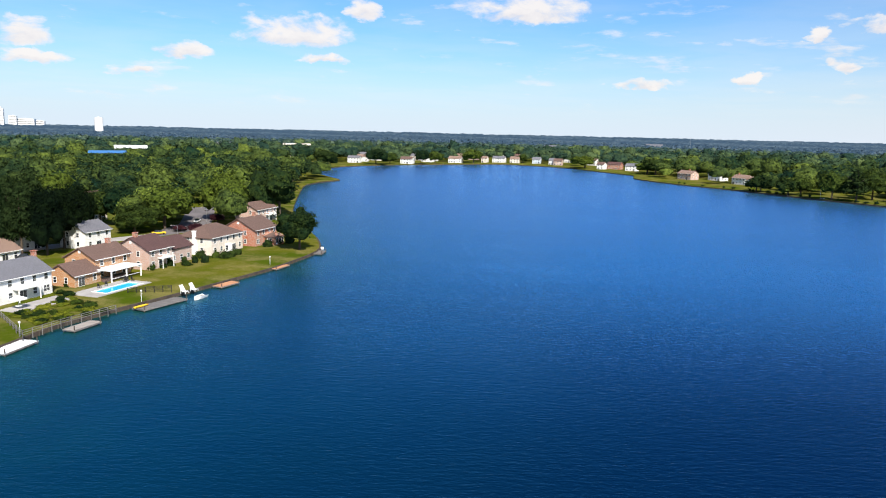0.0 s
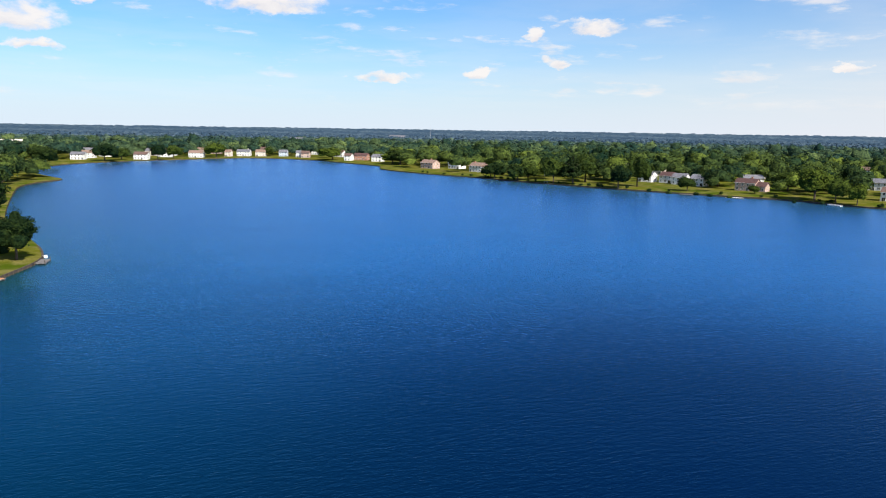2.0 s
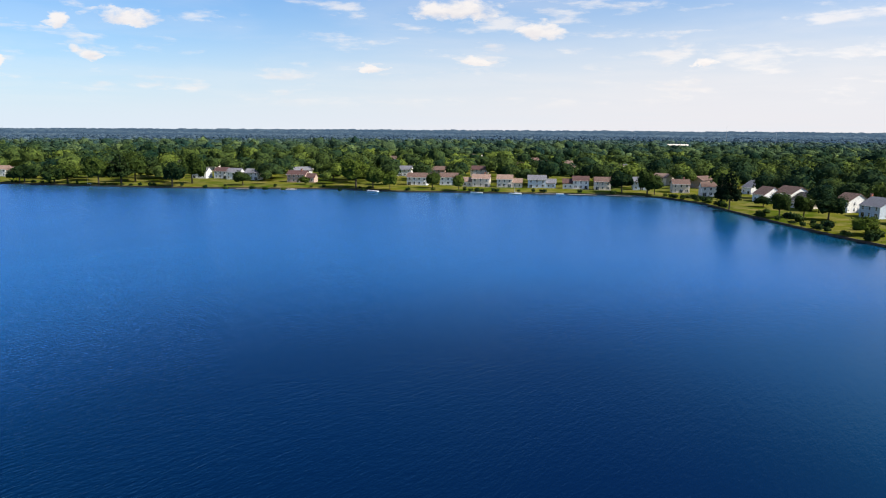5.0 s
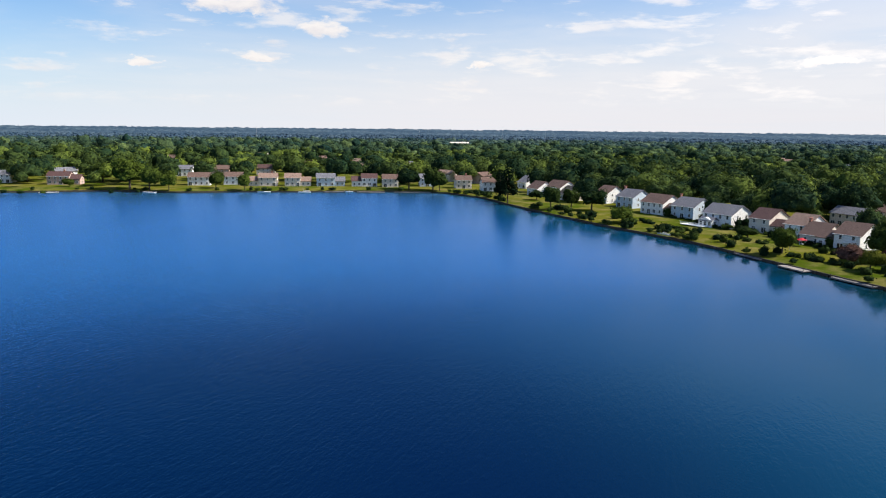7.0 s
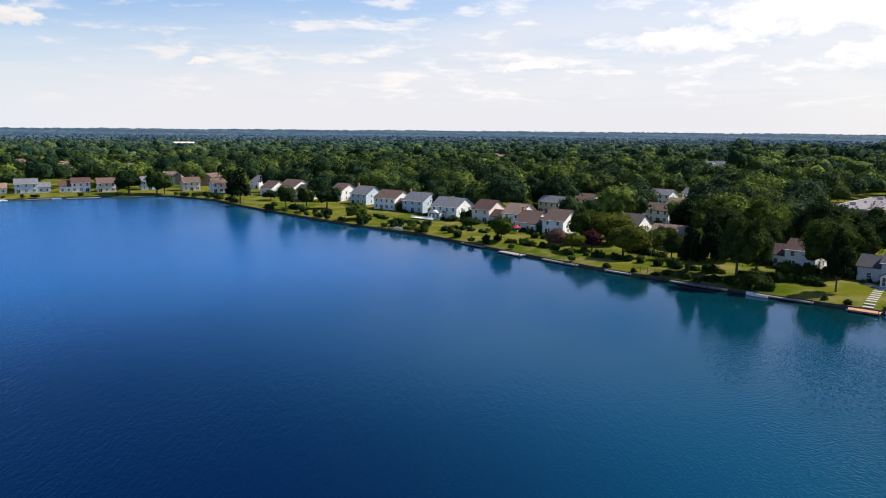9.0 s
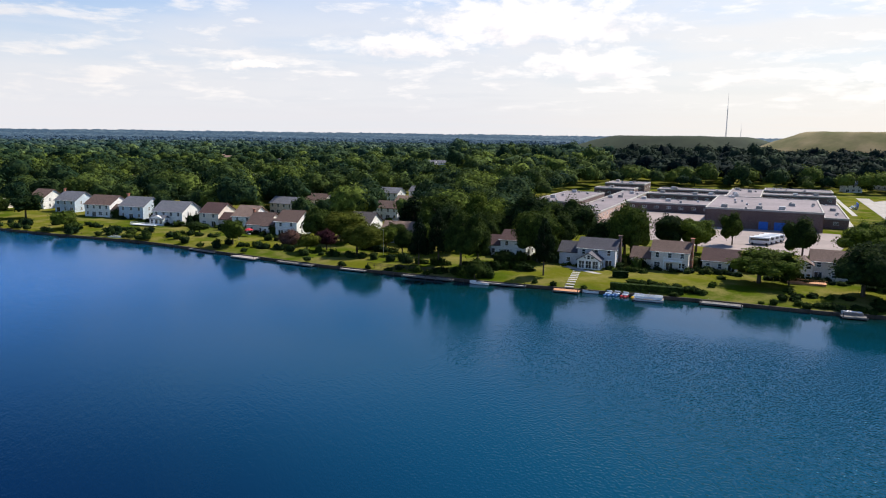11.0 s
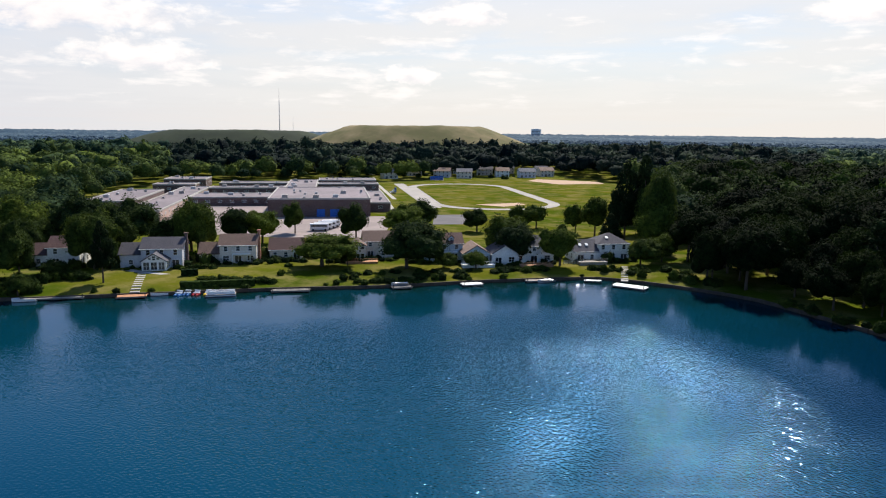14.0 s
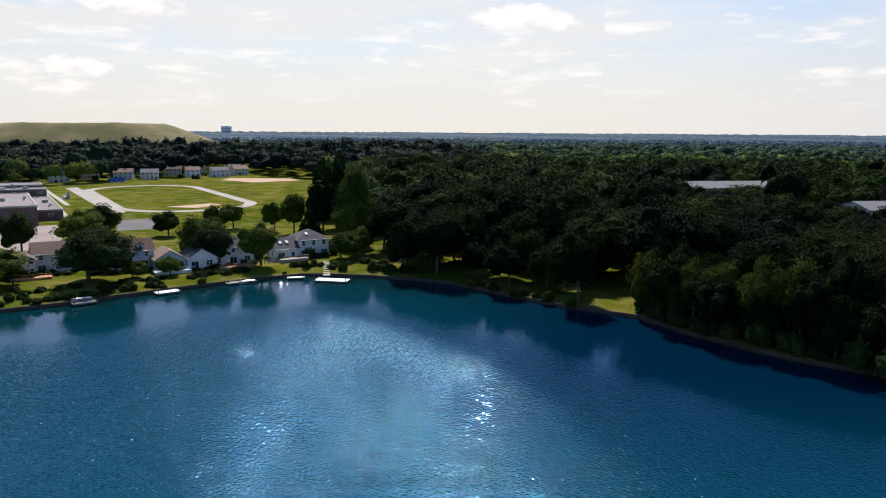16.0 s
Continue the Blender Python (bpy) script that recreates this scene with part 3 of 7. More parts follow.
seawall("seawall_south", j_a, j_b, wall_wood, GROUND - 0.5, 0.4, "low dark timber and concrete bulkhead along lawns", 4.0)
seawall("seawall_east", near_index(212, 525), near_index(395, 166), wall_wood, GROUND - 0.5, 0.4, "low dark bulkhead along the far bank")


def hill(az, dist, top, half_w, half_d, mat, label):
    """A mound beyond the woods."""
    n_a, n_r = 72, 20
    cx, cy = dist * math.sin(radians(az)), dist * math.cos(radians(az))
    verts, faces = [], []
    for r in range(n_r + 1):
        s = r / n_r
        for k in range(n_a):
            a = 2 * math.pi * k / n_a
            ex, ey = math.cos(a) * half_w * s, math.sin(a) * half_d * s
            z = top * min(1.0, (1 - s) / 0.48) ** 0.9
            z += 2.2 * noise.noise((ex * 0.012, ey * 0.012, 3.0)) * (1 - s * 0.8) + 1.4 * noise.noise((ex * 0.04, ey * 0.04, 9.0)) * min(1, (1 - s) * 5)
            t = radians(-az)
            verts.append((cx + ex * math.cos(t) - ey * math.sin(t), cy + ex * math.sin(t) + ey * math.cos(t), GROUND + z - 0.5))
    for r in range(n_r):
        for k in range(n_a):
            faces.append((r * n_a + k, r * n_a + (k + 1) % n_a, (r + 1) * n_a + (k + 1) % n_a, (r + 1) * n_a + k))
    ob = mesh_object("hill", verts, faces, mat)
    for p in ob.data.polygons:
        p.use_smooth = True
    tagged(ob, label, "hill", kind="structure")


hill_grass = material("hill_grass", (0.21, 0.165, 0.085), (0.10, 0.098, 0.036), 0.016, 0.95, 0.3, fine=0.15)
hill_scrub = material("hill_scrub", (0.030, 0.042, 0.024), (0.018, 0.028, 0.018), 0.02, 0.95, 0.3, fine=0.2)
hill(142.4, 1290, 44.5, 226, 180, hill_grass, "broad grassed landfill mound with a sandy track")
hill(129.0, 1450, 34.0, 240, 160, hill_scrub, "low scrub-covered mound beyond the woods")

# ---- houses ----
HOUSES = []
SHARED = {}


def shared_mesh(key, make, mat):
    if key not in SHARED:
        bm = bmesh.new()
        make(bm)
        bmesh.ops.recalc_face_normals(bm, faces=bm.faces)
        me = bpy.data.meshes.new(key[0])
        bm.to_mesh(me)
        bm.free()
        me.materials.append(mat)
        SHARED[key] = me
    return SHARED[key]


def window(parent, x, y, z, w, h, turn):
    """A sash window, its face looking along local -y turned by so many degrees."""
    def sash(bm):
        t = 0.09
        xs = [-w / 2, -w / 2 + t] + ([-0.04, 0.04] if w > 1.3 else []) + [w / 2 - t, w / 2]
        zs = [-h / 2 - 0.03, -h / 2 + t, -0.035, 0.035, h / 2 - t, h / 2]
        g = {(i, j): bm.verts.new((a, -0.07, c)) for i, a in enumerate(xs) for j, c in enumerate(zs)}
        bars = {0, len(xs) - 2} | ({2} if w > 1.3 else set())
        fs = []
        for i in range(len(xs) - 1):
            for j in range(5):
                if i in bars or j in (0, 2, 4):
                    fs.append(bm.faces.new((g[i, j], g[i + 1, j], g[i + 1, j + 1], g[i, j + 1])))
        bmesh.ops.delete(bm, geom=[v for v in bm.verts if not v.link_faces], context="VERTS")
        r = bmesh.ops.extrude_face_region(bm, geom=fs)
        for v in r["geom"]:
            if isinstance(v, bmesh.types.BMVert):
                v.co.y += 0.11

    f = new("window", shared_mesh(("window", round(w, 2), round(h, 2)), sash, white_paint))
    f.parent = parent
    f.matrix_basis = Matrix.Translation((x, y, z)) @ Matrix.Rotation(radians(turn), 4, "Z")
    p = new("pane", shared_mesh(("pane", round(w, 2), round(h, 2)), lambda bm: box(bm, -w / 2 + 0.05, w / 2 - 0.05, -0.03, 0.02, -h / 2 + 0.05, h / 2 - 0.05), glass))
    p.parent = f
    return f


def roof_faces(bm, w, d, eave, rise, hip, along_x, x0=0.0, y0=0.0, over=0.45):
    """The sloping planes over a body w wide and d deep whose front wall lies at y0."""
    xa, xb, ya, yb = x0 - w / 2 - over, x0 + w / 2 + over, y0 - over, y0 + d + over
    drop = rise * over / ((d if along_x else w) / 2)
    ze, zr = eave - drop, eave + rise
    v = lambda *c: bm.verts.new(c)
    if hip:
        k = min(w, d) / 2 * 0.95
        if w >= d:
            r0, r1 = (x0 - w / 2 + k, y0 + d / 2, zr), (x0 + w / 2 - k, y0 + d / 2, zr)
        else:
            r0, r1 = (x0, y0 + k, zr), (x0, y0 + d - k, zr)
        a, b, c, e = v(xa, ya, ze), v(xb, ya, ze), v(xb, yb, ze), v(xa, yb, ze)
        p, q = v(*r0), v(*r1)
        quads = [(a, b, q, p), (c, e, p, q), (b, c, q), (e, a, p)] if w >= d else [(b, c, q, p), (e, a, p, q), (a, b, p), (c, e, q)]
    elif along_x:
        m = y0 + d / 2
        a, b, p, q, c, e = v(xa, ya, ze), v(xb, ya, ze), v(xb, m, zr), v(xa, m, zr), v(xb, yb, ze), v(xa, yb, ze)
        quads = [(a, b, p, q), (q, p, c, e)]
    else:
        a, b, p, q, c, e = v(xa, ya, ze), v(xa, yb, ze), v(x0, yb, zr), v(x0, ya, zr), v(xb, yb, ze), v(xb, ya, ze)
        quads = [(q, p, b, a), (e, c, p, q)]
    fs = [bm.faces.new(k) for k in quads]
    for f in fs:
        f.normal_update()
        if f.normal.z < 0:
            f.normal_flip()
    r = bmesh.ops.solidify(bm, geom=fs, thickness=0.22)
    return r


def body_mesh(bm, w, d, eave, rise, hip, along_x, x0=0.0, y0=0.0):
    xa, xb, ya, yb = x0 - w / 2, x0 + w / 2, y0, y0 + d
    box(bm, xa, xb, ya, yb, -0.6, eave - 0.02)
    if hip:
        return
    lift = eave - 0.02
    v = lambda *c: bm.verts.new(c)
    top = rise - 0.12
    if along_x:
        t = [v(xa, ya, lift), v(xa, yb, lift), v(xa, y0 + d / 2, lift + top), v(xb, ya, lift), v(xb, yb, lift), v(xb, y0 + d / 2, lift + top)]
    else:
        t = [v(xa, ya, lift), v(xb, ya, lift), v(x0, ya, lift + top), v(xa, yb, lift), v(xb, yb, lift), v(x0, yb, lift + top)]
    for f in ((0, 1, 2), (3, 4, 5), (0, 1, 4, 3), (1, 2, 5, 4), (2, 0, 3, 5)):
        bm.faces.new([t[i] for i in f])


WALL_WORDS = {}


def house(x, y, az, w, d, eave, wall_mat, roof_mat, hip=False, side_gable=True, chimney=None, balcony=False, wing=None,
          bay=False, porch=False, sunroom=False, conservatory=False, dormer=False, skylight=False, rear=False, detail=1, gap=None):
    """A house whose lake wall is centred at (x, y) and looks along az."""
    two = eave > 4.2
    ob = thing("house", x, y, GROUND, az)
    words = {"siding_white": "white clapboard", "siding_cream": "cream clapboard", "siding_blue": "pale blue clapboard", "siding_grey": "light grey clapboard",
             "brick_tan": "tan brick", "brick_pink": "pinkish brick", "brick_red": "red brick", "brick_dark": "dark brick"}[wall_mat.name]
    roofs = {"roof_grey": "grey", "roof_slate": "slate grey", "roof_dark": "dark", "roof_brown": "brown", "roof_tan": "tan", "roof_maroon": "maroon"}[roof_mat.name]
    extra = " and chimney" if chimney else (" and balcony" if balcony else (" by the lake" if detail > 0 else " among trees"))
    tagged(ob, f"{'two-storey' if two else 'low'} {words} house with {'hipped' if hip else 'gabled'} {roofs} roof{extra}", "house", group="lakeside houses")
    rise = (d if side_gable or hip else w) * (0.27 if two else 0.30)
    bm = bmesh.new()
    body_mesh(bm, w, d, eave, rise, hip, side_gable)
    part("wall", bm, wall_mat, ob)
    bm = bmesh.new()
    roof_faces(bm, w, d, eave, rise, hip, side_gable)
    roof = part("roof", bm, roof_mat, ob)
    if detail > 0:
        bm = bmesh.new()
        box(bm, -w / 2 - 0.4, w / 2 + 0.4, -0.62, -0.47, eave - 0.32 - 0.0, eave - 0.18)
        part("gutter", bm, white_paint, ob)
    rows = [1.45] + ([4.05] if two else [])
    rng = random.Random(int(x * 7 + y * 13))
    # lake side
    cols = 2 if detail < 0 else max(2, int(w / 2.9))
    door_at = rng.randrange(cols)
    for k in range(cols):
        cx = -w / 2 + (k + 0.5) * w / cols
        for z in rows:
            if z < 2 and k == door_at:
                continue
            if z < 2 and (porch or sunroom or conservatory) and abs(cx) < 2.6:
                continue
            wide = 1.7 if (z < 2 and rng.random() < 0.4) else 1.1
            window(ob, cx, 0, z, wide, 1.45, 0)
        if k == door_at:
            bm = bmesh.new()
            box(bm, cx - 0.95, cx + 0.95, -0.06, 0.05, 0.0, 2.15, 0.02)
            dr = part("door", bm, white_paint, ob, "white-framed glazed patio door")
            bm = bmesh.new()
            box(bm, cx - 0.85, cx - 0.05, -0.09, 0.0, 0.12, 2.02)
            box(bm, cx + 0.05, cx + 0.85, -0.09, 0.0, 0.12, 2.02)
            part("pane", bm, glass, dr)
    # ends
    for side, turn in ((1, 90), (-1, -90)):
        if wing and wing[0] == side:
            continue
        for cy in ((d * 0.3, d * 0.7) if detail > 0 else ((d * 0.5,) if detail == 0 else ())):
            for z in rows:
                window(ob, side * w / 2, cy, z, 1.0, 1.4, turn)
        if detail > 0 and side_gable and not hip and two:
            bm = bmesh.new()
            box(bm, side * w / 2 - 0.04, side * w / 2 + 0.04, d / 2 - 0.35, d / 2 + 0.35, eave + rise * 0.45, eave + rise * 0.45 + 0.6)
            part("vent", bm, white_paint, ob)
    if chimney:
        cx = chimney[0] * w
        mat = {"brick": brick_red, "white": white_paint, "dark": brick_dark}[chimney[1]]
        bm = bmesh.new()
        top = eave + (rise * 0.5 if hip else rise + 0.9)
        if abs(chimney[0]) > 0.41:
            s = 1 if cx > 0 else -1
            cx = s * (w / 2 + 0.38)
            box(bm, cx - 0.4, cx + 0.4, d * 0.5 - 0.7, d * 0.5 + 0.7, -0.4, eave * 0.55)
            box(bm, cx - 0.36, cx + 0.36, d * 0.5 - 0.45, d * 0.5 + 0.45, eave * 0.55, top)
        else:
            box(bm, cx - 0.55, cx + 0.55, d * 0.5 - 0.4, d * 0.5 + 0.4, eave, top)
        box(bm, cx - 0.6, cx + 0.6, d * 0.5 - 0.52, d * 0.5 + 0.52, top, top + 0.14)
        ch = part("chimney", bm, mat, ob, "brick chimney stack" if mat is not white_paint else "white painted chimney stack")
    if balcony:
        bw = min(w * 0.5, 5.5)
        cx = w * 0.1
        bm = bmesh.new()
        box(bm, cx - bw / 2, cx + bw / 2, -1.7, 0.02, 2.62, 2.8)
        for s in (-1, 1):
            box(bm, cx + s * (bw / 2 - 0.12) - 0.08, cx + s * (bw / 2 - 0.12) + 0.08, -1.66, -1.5, -0.3, 2.62)
        bal = part("balcony", bm, white_paint, ob, "white timber balcony")
        bm = bmesh.new()
        box(bm, cx - bw / 2, cx + bw / 2, -1.7, -1.62, 3.66, 3.74)
        box(bm, cx - bw / 2, cx - bw / 2 + 0.08, -1.62, -0.02, 3.66, 3.74)
        box(bm, cx + bw / 2 - 0.08, cx + bw / 2, -1.62, -0.02, 3.66, 3.74)
        k = int(bw / 0.28)
        for i in range(k + 1):
            bx = cx - bw / 2 + 0.04 + (bw - 0.08) * i / k
            box(bm, bx - 0.03, bx + 0.03, -1.69, -1.63, 2.8, 3.66)
        part("railing", bm, white_paint, bal)
    if wing:
        side, ww, wd, we = wing
        x0 = side * (w / 2 + ww / 2)
        r2 = wd * 0.3
        bm = bmesh.new()
        body_mesh(bm, ww, wd, we, r2, False, True, x0, 0.6)
        wg = part("wing", bm, wall_mat, ob)
        bm = bmesh.new()
        roof_faces(bm, ww, wd, we, r2, False, True, x0, 0.6)
        part("wing_roof", bm, roof_mat, wg)
        for k in range(max(1, int(ww / 2.8))):
            window(wg, x0 - ww / 2 + (k + 0.5) * ww / max(1, int(ww / 2.8)), 0.6, 1.45, 1.2, 1.35, 0)
        window(wg, x0 + side * ww / 2, 0.6 + wd / 2, 1.45, 1.0, 1.3, 90 * side)
    if bay:
        bm = bmesh.new()
        vs = [(-1.3, 0), (-0.8, -0.9), (0.8, -0.9), (1.3, 0)]
        for z0, z1 in ((-0.4, 2.5),):
            lo = [bm.verts.new((a, b, z0)) for a, b in vs]
            hi = [bm.verts.new((a, b, z1)) for a, b in vs]
            for i in range(3):
                bm.faces.new((lo[i], lo[i + 1], hi[i + 1], hi[i]))
            bm.faces.new(hi)
            bm.faces.new(lo[::-1])
        by = part("bay", bm, white_paint, ob, "white bay window")
        window(by, 0, -0.86, 1.45, 1.5, 1.5, 0)
        window(by, -1.05, -0.45, 1.45, 0.95, 1.5, -61)
        window(by, 1.05, -0.45, 1.45, 0.95, 1.5, 61)
    if porch or sunroom:
        pw, pd, ph = (5.0, 4.2, 2.7) if porch else (6.0, 4.0, 2.7)
        x0 = 1.0 if porch else -w * 0.15
        bm = bmesh.new()
        body_mesh(bm, pw, pd, ph, 1.2, False, False, x0, -pd)
        pm = part("porch", bm, wall_mat, ob)
        bm = bmesh.new()
        roof_faces(bm, pw, pd, ph, 1.2, porch, not porch, x0, -pd, 0.3)
        part("porch_roof", bm, roof_mat, pm)
        for k in range(3):
            window(pm, x0 - pw / 2 + (k + 0.5) * pw / 3, -pd, 1.45, 1.3, 1.7, 0)
        for s in (1, -1):
            window(pm, x0 + s * pw / 2, -pd / 2, 1.45, 1.6, 1.7, 90 * s)
        if sunroom:
            bm = bmesh.new()
            box(bm, -w / 2 - 4.5, -0.3, -7.5, -4.02, 0.35, 0.55)
            for i in range(22):
                bx = -w / 2 - 4.4 + i * (w / 2 + 4.0) / 21
                box(bm, bx - 0.05, bx + 0.05, -7.48, -7.4, 0.55, 1.35)
            box(bm, -w / 2 - 4.5, -0.3, -7.5, -7.38, 1.35, 1.45)
            part("deck", bm, white_paint, ob, "white painted railed deck")
    if conservatory:
        bm = bmesh.new()
        body_mesh(bm, 6.2, 4.6, 2.7, 1.9, False, False, -1.0, -4.6)
        cv = part("conservatory", bm, white_paint, ob, "white glazed gabled garden room")
        bm = bmesh.new()
        roof_faces(bm, 6.2, 4.6, 2.7, 1.9, False, False, -1.0, -4.6, 0.35)
        part("conservatory_roof", bm, roof_mat, cv)
        for k in range(3):
            window(cv, -2.9 + k * 1.9, -4.6, 1.25, 1.6, 2.1, 0)
        for k, hh in ((-2.05, 0.7), (-1.0, 1.2), (0.05, 0.7)):
            window(cv, k, -4.6, 3.05 + hh * 0.2, 0.85, hh, 0)
        for s in (1, -1):
            for cy in (-3.4, -1.4):
                window(cv, -1.0 + s * 3.1, cy, 1.3, 1.5, 1.8, 90 * s)
    if dormer:
        for cx in (-w * 0.22, w * 0.2):
            bm = bmesh.new()
            body_mesh(bm, 1.6, 2.6, eave + 1.5, 0.7, False, False, cx, d * 0.12)
            dm = part("dormer", bm, wall_mat, ob)
            bm = bmesh.new()
            roof_faces(bm, 1.6, 2.6, eave + 1.5, 0.7, False, False, cx, d * 0.12, 0.2)
            part("dormer_roof", bm, roof_mat, dm)
            window(dm, cx, d * 0.12, eave + 0.85, 0.9, 1.0, 0)
    if skylight:
        sl = rise / (d / 2)
        for cx in ((-w * 0.15,) if hip else (-w * 0.2, 0.1 * w)):
            bm = bmesh.new()
            m = Matrix.Translation((cx, d * 0.25, eave + sl * d * 0.25 + 0.16)) @ Matrix.Rotation(math.atan(sl), 4, "X")
            bmesh.ops.create_cube(bm, size=1, matrix=m @ Matrix.Diagonal((0.8, 1.1, 0.16, 1)))
            part("skylight", bm, hull_white, roof)
    HOUSES.append((x, y, az, w + (wing[1] if wing else 0), d, gap or (34 if detail > 0 else 60)))
    return ob


house(-86.3, 147.1, 108, 18.0, 10, 5.2, siding_white, roof_grey, chimney=(0.42, 'brick'), balcony=True)
house(-80.0, 164.6, 108, 7.9, 8, 2.8, brick_tan, roof_brown)
house(-78.3, 174.1, 108, 11.5, 9, 5.2, brick_tan, roof_brown, chimney=(0.3, 'brick'))
house(-71.6, 186.6, 108, 8.9, 11, 5.2, brick_pink, roof_maroon, balcony=True, chimney=(-0.3, 'brick'), wing=(1, 9, 8.5, 4.3))
house(-62.0, 213.1, 108, 15.6, 11, 5.2, siding_cream, roof_brown, hip=True, chimney=(-0.45, 'white'), bay=True)
house(-54.4, 229.3, 108, 12.7, 12, 5.2, brick_red, roof_brown, chimney=(0.2, 'brick'), porch=True)
house(-67.3, 285.5, 108, 14.5, 9.5, 5.2, brick_pink, roof_brown, chimney=(0.3, 'brick'), balcony=True)
house(-101.2, 216.0, 108, 10.0, 9.5, 5.2, siding_white, roof_grey)
house(-118.5, 206.6, 108, 13.0, 9.5, 5.2, siding_white, roof_grey, rear=True)
house(-113.3, 191.5, 108, 6.5, 9.5, 2.8, siding_white, roof_tan)
house(-128.9, 274.3, 108, 11.0, 9.5, 3.5, siding_cream, roof_grey)
house(-145.7, 310.6, 108, 12.0, 9.5, 5.2, brick_red, roof_maroon)
house(-37.4, 805.7, 200, 13.2, 9.5, 5.2, siding_white, roof_brown, detail=0)
house(16.7, 852.0, 200, 15.0, 9.5, 5.2, siding_white, roof_tan, detail=0)
house(52.4, 881.1, 200, 6.6, 9.5, 5.2, siding_cream, roof_tan, detail=0)
house(70.4, 890.5, 200, 14.9, 9.5, 5.2, siding_white, roof_grey, detail=0)
house(89.3, 884.6, 200, 11.0, 9.5, 5.2, siding_cream, roof_tan, detail=0)
house(115.2, 882.4, 200, 9.4, 9.5, 5.2, siding_blue, roof_grey, detail=0)
house(129.9, 860.2, 200, 5.5, 9.5, 5.2, siding_white, roof_grey, detail=0)
house(135.8, 848.9, 200, 9.4, 9.5, 5.2, brick_pink, roof_brown, detail=0)
house(169.1, 776.0, 215, 7.2, 9.5, 5.2, siding_white, roof_brown, detail=0)
house(184.7, 782.7, 215, 15.0, 9.5, 5.2, brick_red, roof_maroon, detail=0)
house(195.5, 754.0, 215, 11.0, 9.5, 5.2, siding_white, roof_grey, detail=0)
house(208.9, 626.9, 242, 15.0, 9.5, 5.2, brick_pink, roof_tan, chimney=(0.1, 'brick'))
house(232.4, 620.4, 242, 13.0, 9.5, 5.2, siding_white, roof_grey)
house(234.9, 575.2, 242, 13.0, 9.5, 5.2, siding_white, roof_tan, chimney=(-0.3, 'brick'), wing=(1, 7, 7, 4.8))
house(315.4, 449.1, 242, 10.7, 9.5, 5.2, siding_white, roof_grey)
house(325.1, 438.0, 242, 9.5, 9.5, 5.2, siding_white, roof_maroon)
house(323.8, 422.1, 242, 9.5, 9.5, 5.2, siding_white, roof_grey)
house(328.5, 408.2, 242, 9.5, 9.5, 5.2, siding_white, roof_grey)
house(334.2, 369.4, 242, 12.6, 9.5, 5.2, brick_pink, roof_maroon, wing=(1, 6, 8, 3.6), chimney=(0.2, 'brick'))
house(367.6, 293.2, 242, 12.9, 9.5, 5.2, siding_white, roof_brown)
house(380.8, 277.9, 242, 11.0, 9.5, 5.2, siding_white, roof_brown)
house(383.0, 254.3, 242, 11.0, 9.5, 5.2, siding_cream, roof_tan, wing=(-1, 6, 8, 3.4), chimney=(0.2, 'brick'))
house(389.0, 240.5, 242, 9.5, 9.5, 5.2, siding_cream, roof_tan, wing=(1, 6, 8, 3.2))
house(398.4, 222.8, 242, 11.1, 9.5, 5.2, siding_blue, roof_grey, wing=(1, 6, 8, 3.2))
house(408.5, 198.0, 242, 9.5, 9.5, 5.2, siding_white, roof_maroon, wing=(-1, 6, 8, 3.6))
house(409.5, 184.2, 242, 9.5, 9.5, 5.2, siding_cream, roof_brown)
house(424.9, 166.0, 242, 9.5, 9.5, 5.2, siding_blue, roof_grey)
house(421.1, 140.8, 242, 9.5, 9.5, 5.2, siding_cream, roof_brown, chimney=(0.2, 'brick'))
house(410.5, 120.8, 242, 9.5, 9.5, 5.2, siding_white, roof_brown)
house(429.4, 356.2, 242, 13, 9.5, 5.2, siding_white, roof_grey, detail=0, gap=95)
house(441.3, 332.9, 242, 13, 9.5, 5.2, brick_pink, roof_brown, detail=0, gap=95)
house(467.9, 312.4, 242, 13, 9.5, 5.2, siding_cream, roof_maroon, detail=0, gap=95)
house(533.7, 313.6, 242, 13, 9.5, 5.2, brick_pink, roof_brown, detail=0, gap=95)
house(540.1, 272.4, 242, 13, 9.5, 5.2, brick_pink, roof_tan, detail=0, gap=95)
house(567.4, 241.5, 242, 13, 9.5, 5.2, siding_white, roof_grey, detail=0, gap=95)
house(631.2, 620.8, 242, 13, 9.5, 5.2, siding_white, roof_tan, detail=0, gap=95)
house(569.3, 487.1, 242, 13, 9.5, 5.2, siding_white, roof_brown, detail=0, gap=95)
house(368.0, 559.4, 242, 13, 9.5, 5.2, siding_cream, roof_tan, detail=0, gap=95)
house(398.4, 525.7, 242, 13, 9.5, 5.2, siding_white, roof_tan, detail=0, gap=95)
house(316.7, 616.2, 242, 13, 9.5, 5.2, siding_white, roof_tan, detail=0, gap=95)
house(584.1, 319.9, 242, 13, 9.5, 5.2, brick_red, roof_maroon, detail=0, gap=95)
house(439.7, 109.6, 308, 8.2, 12.5, 4, siding_white, roof_grey)
house(396.1, 92.8, 308, 8.6, 12.5, 4, siding_white, roof_brown)
house(395.5, 81.4, 308, 12.2, 12.5, 5.2, siding_white, roof_brown)
house(374.8, 70.5, 308, 9.6, 12.5, 3.6, siding_cream, roof_dark)
house(370.2, 51.5, 308, 8.2, 12.5, 5.2, siding_white, roof_brown)
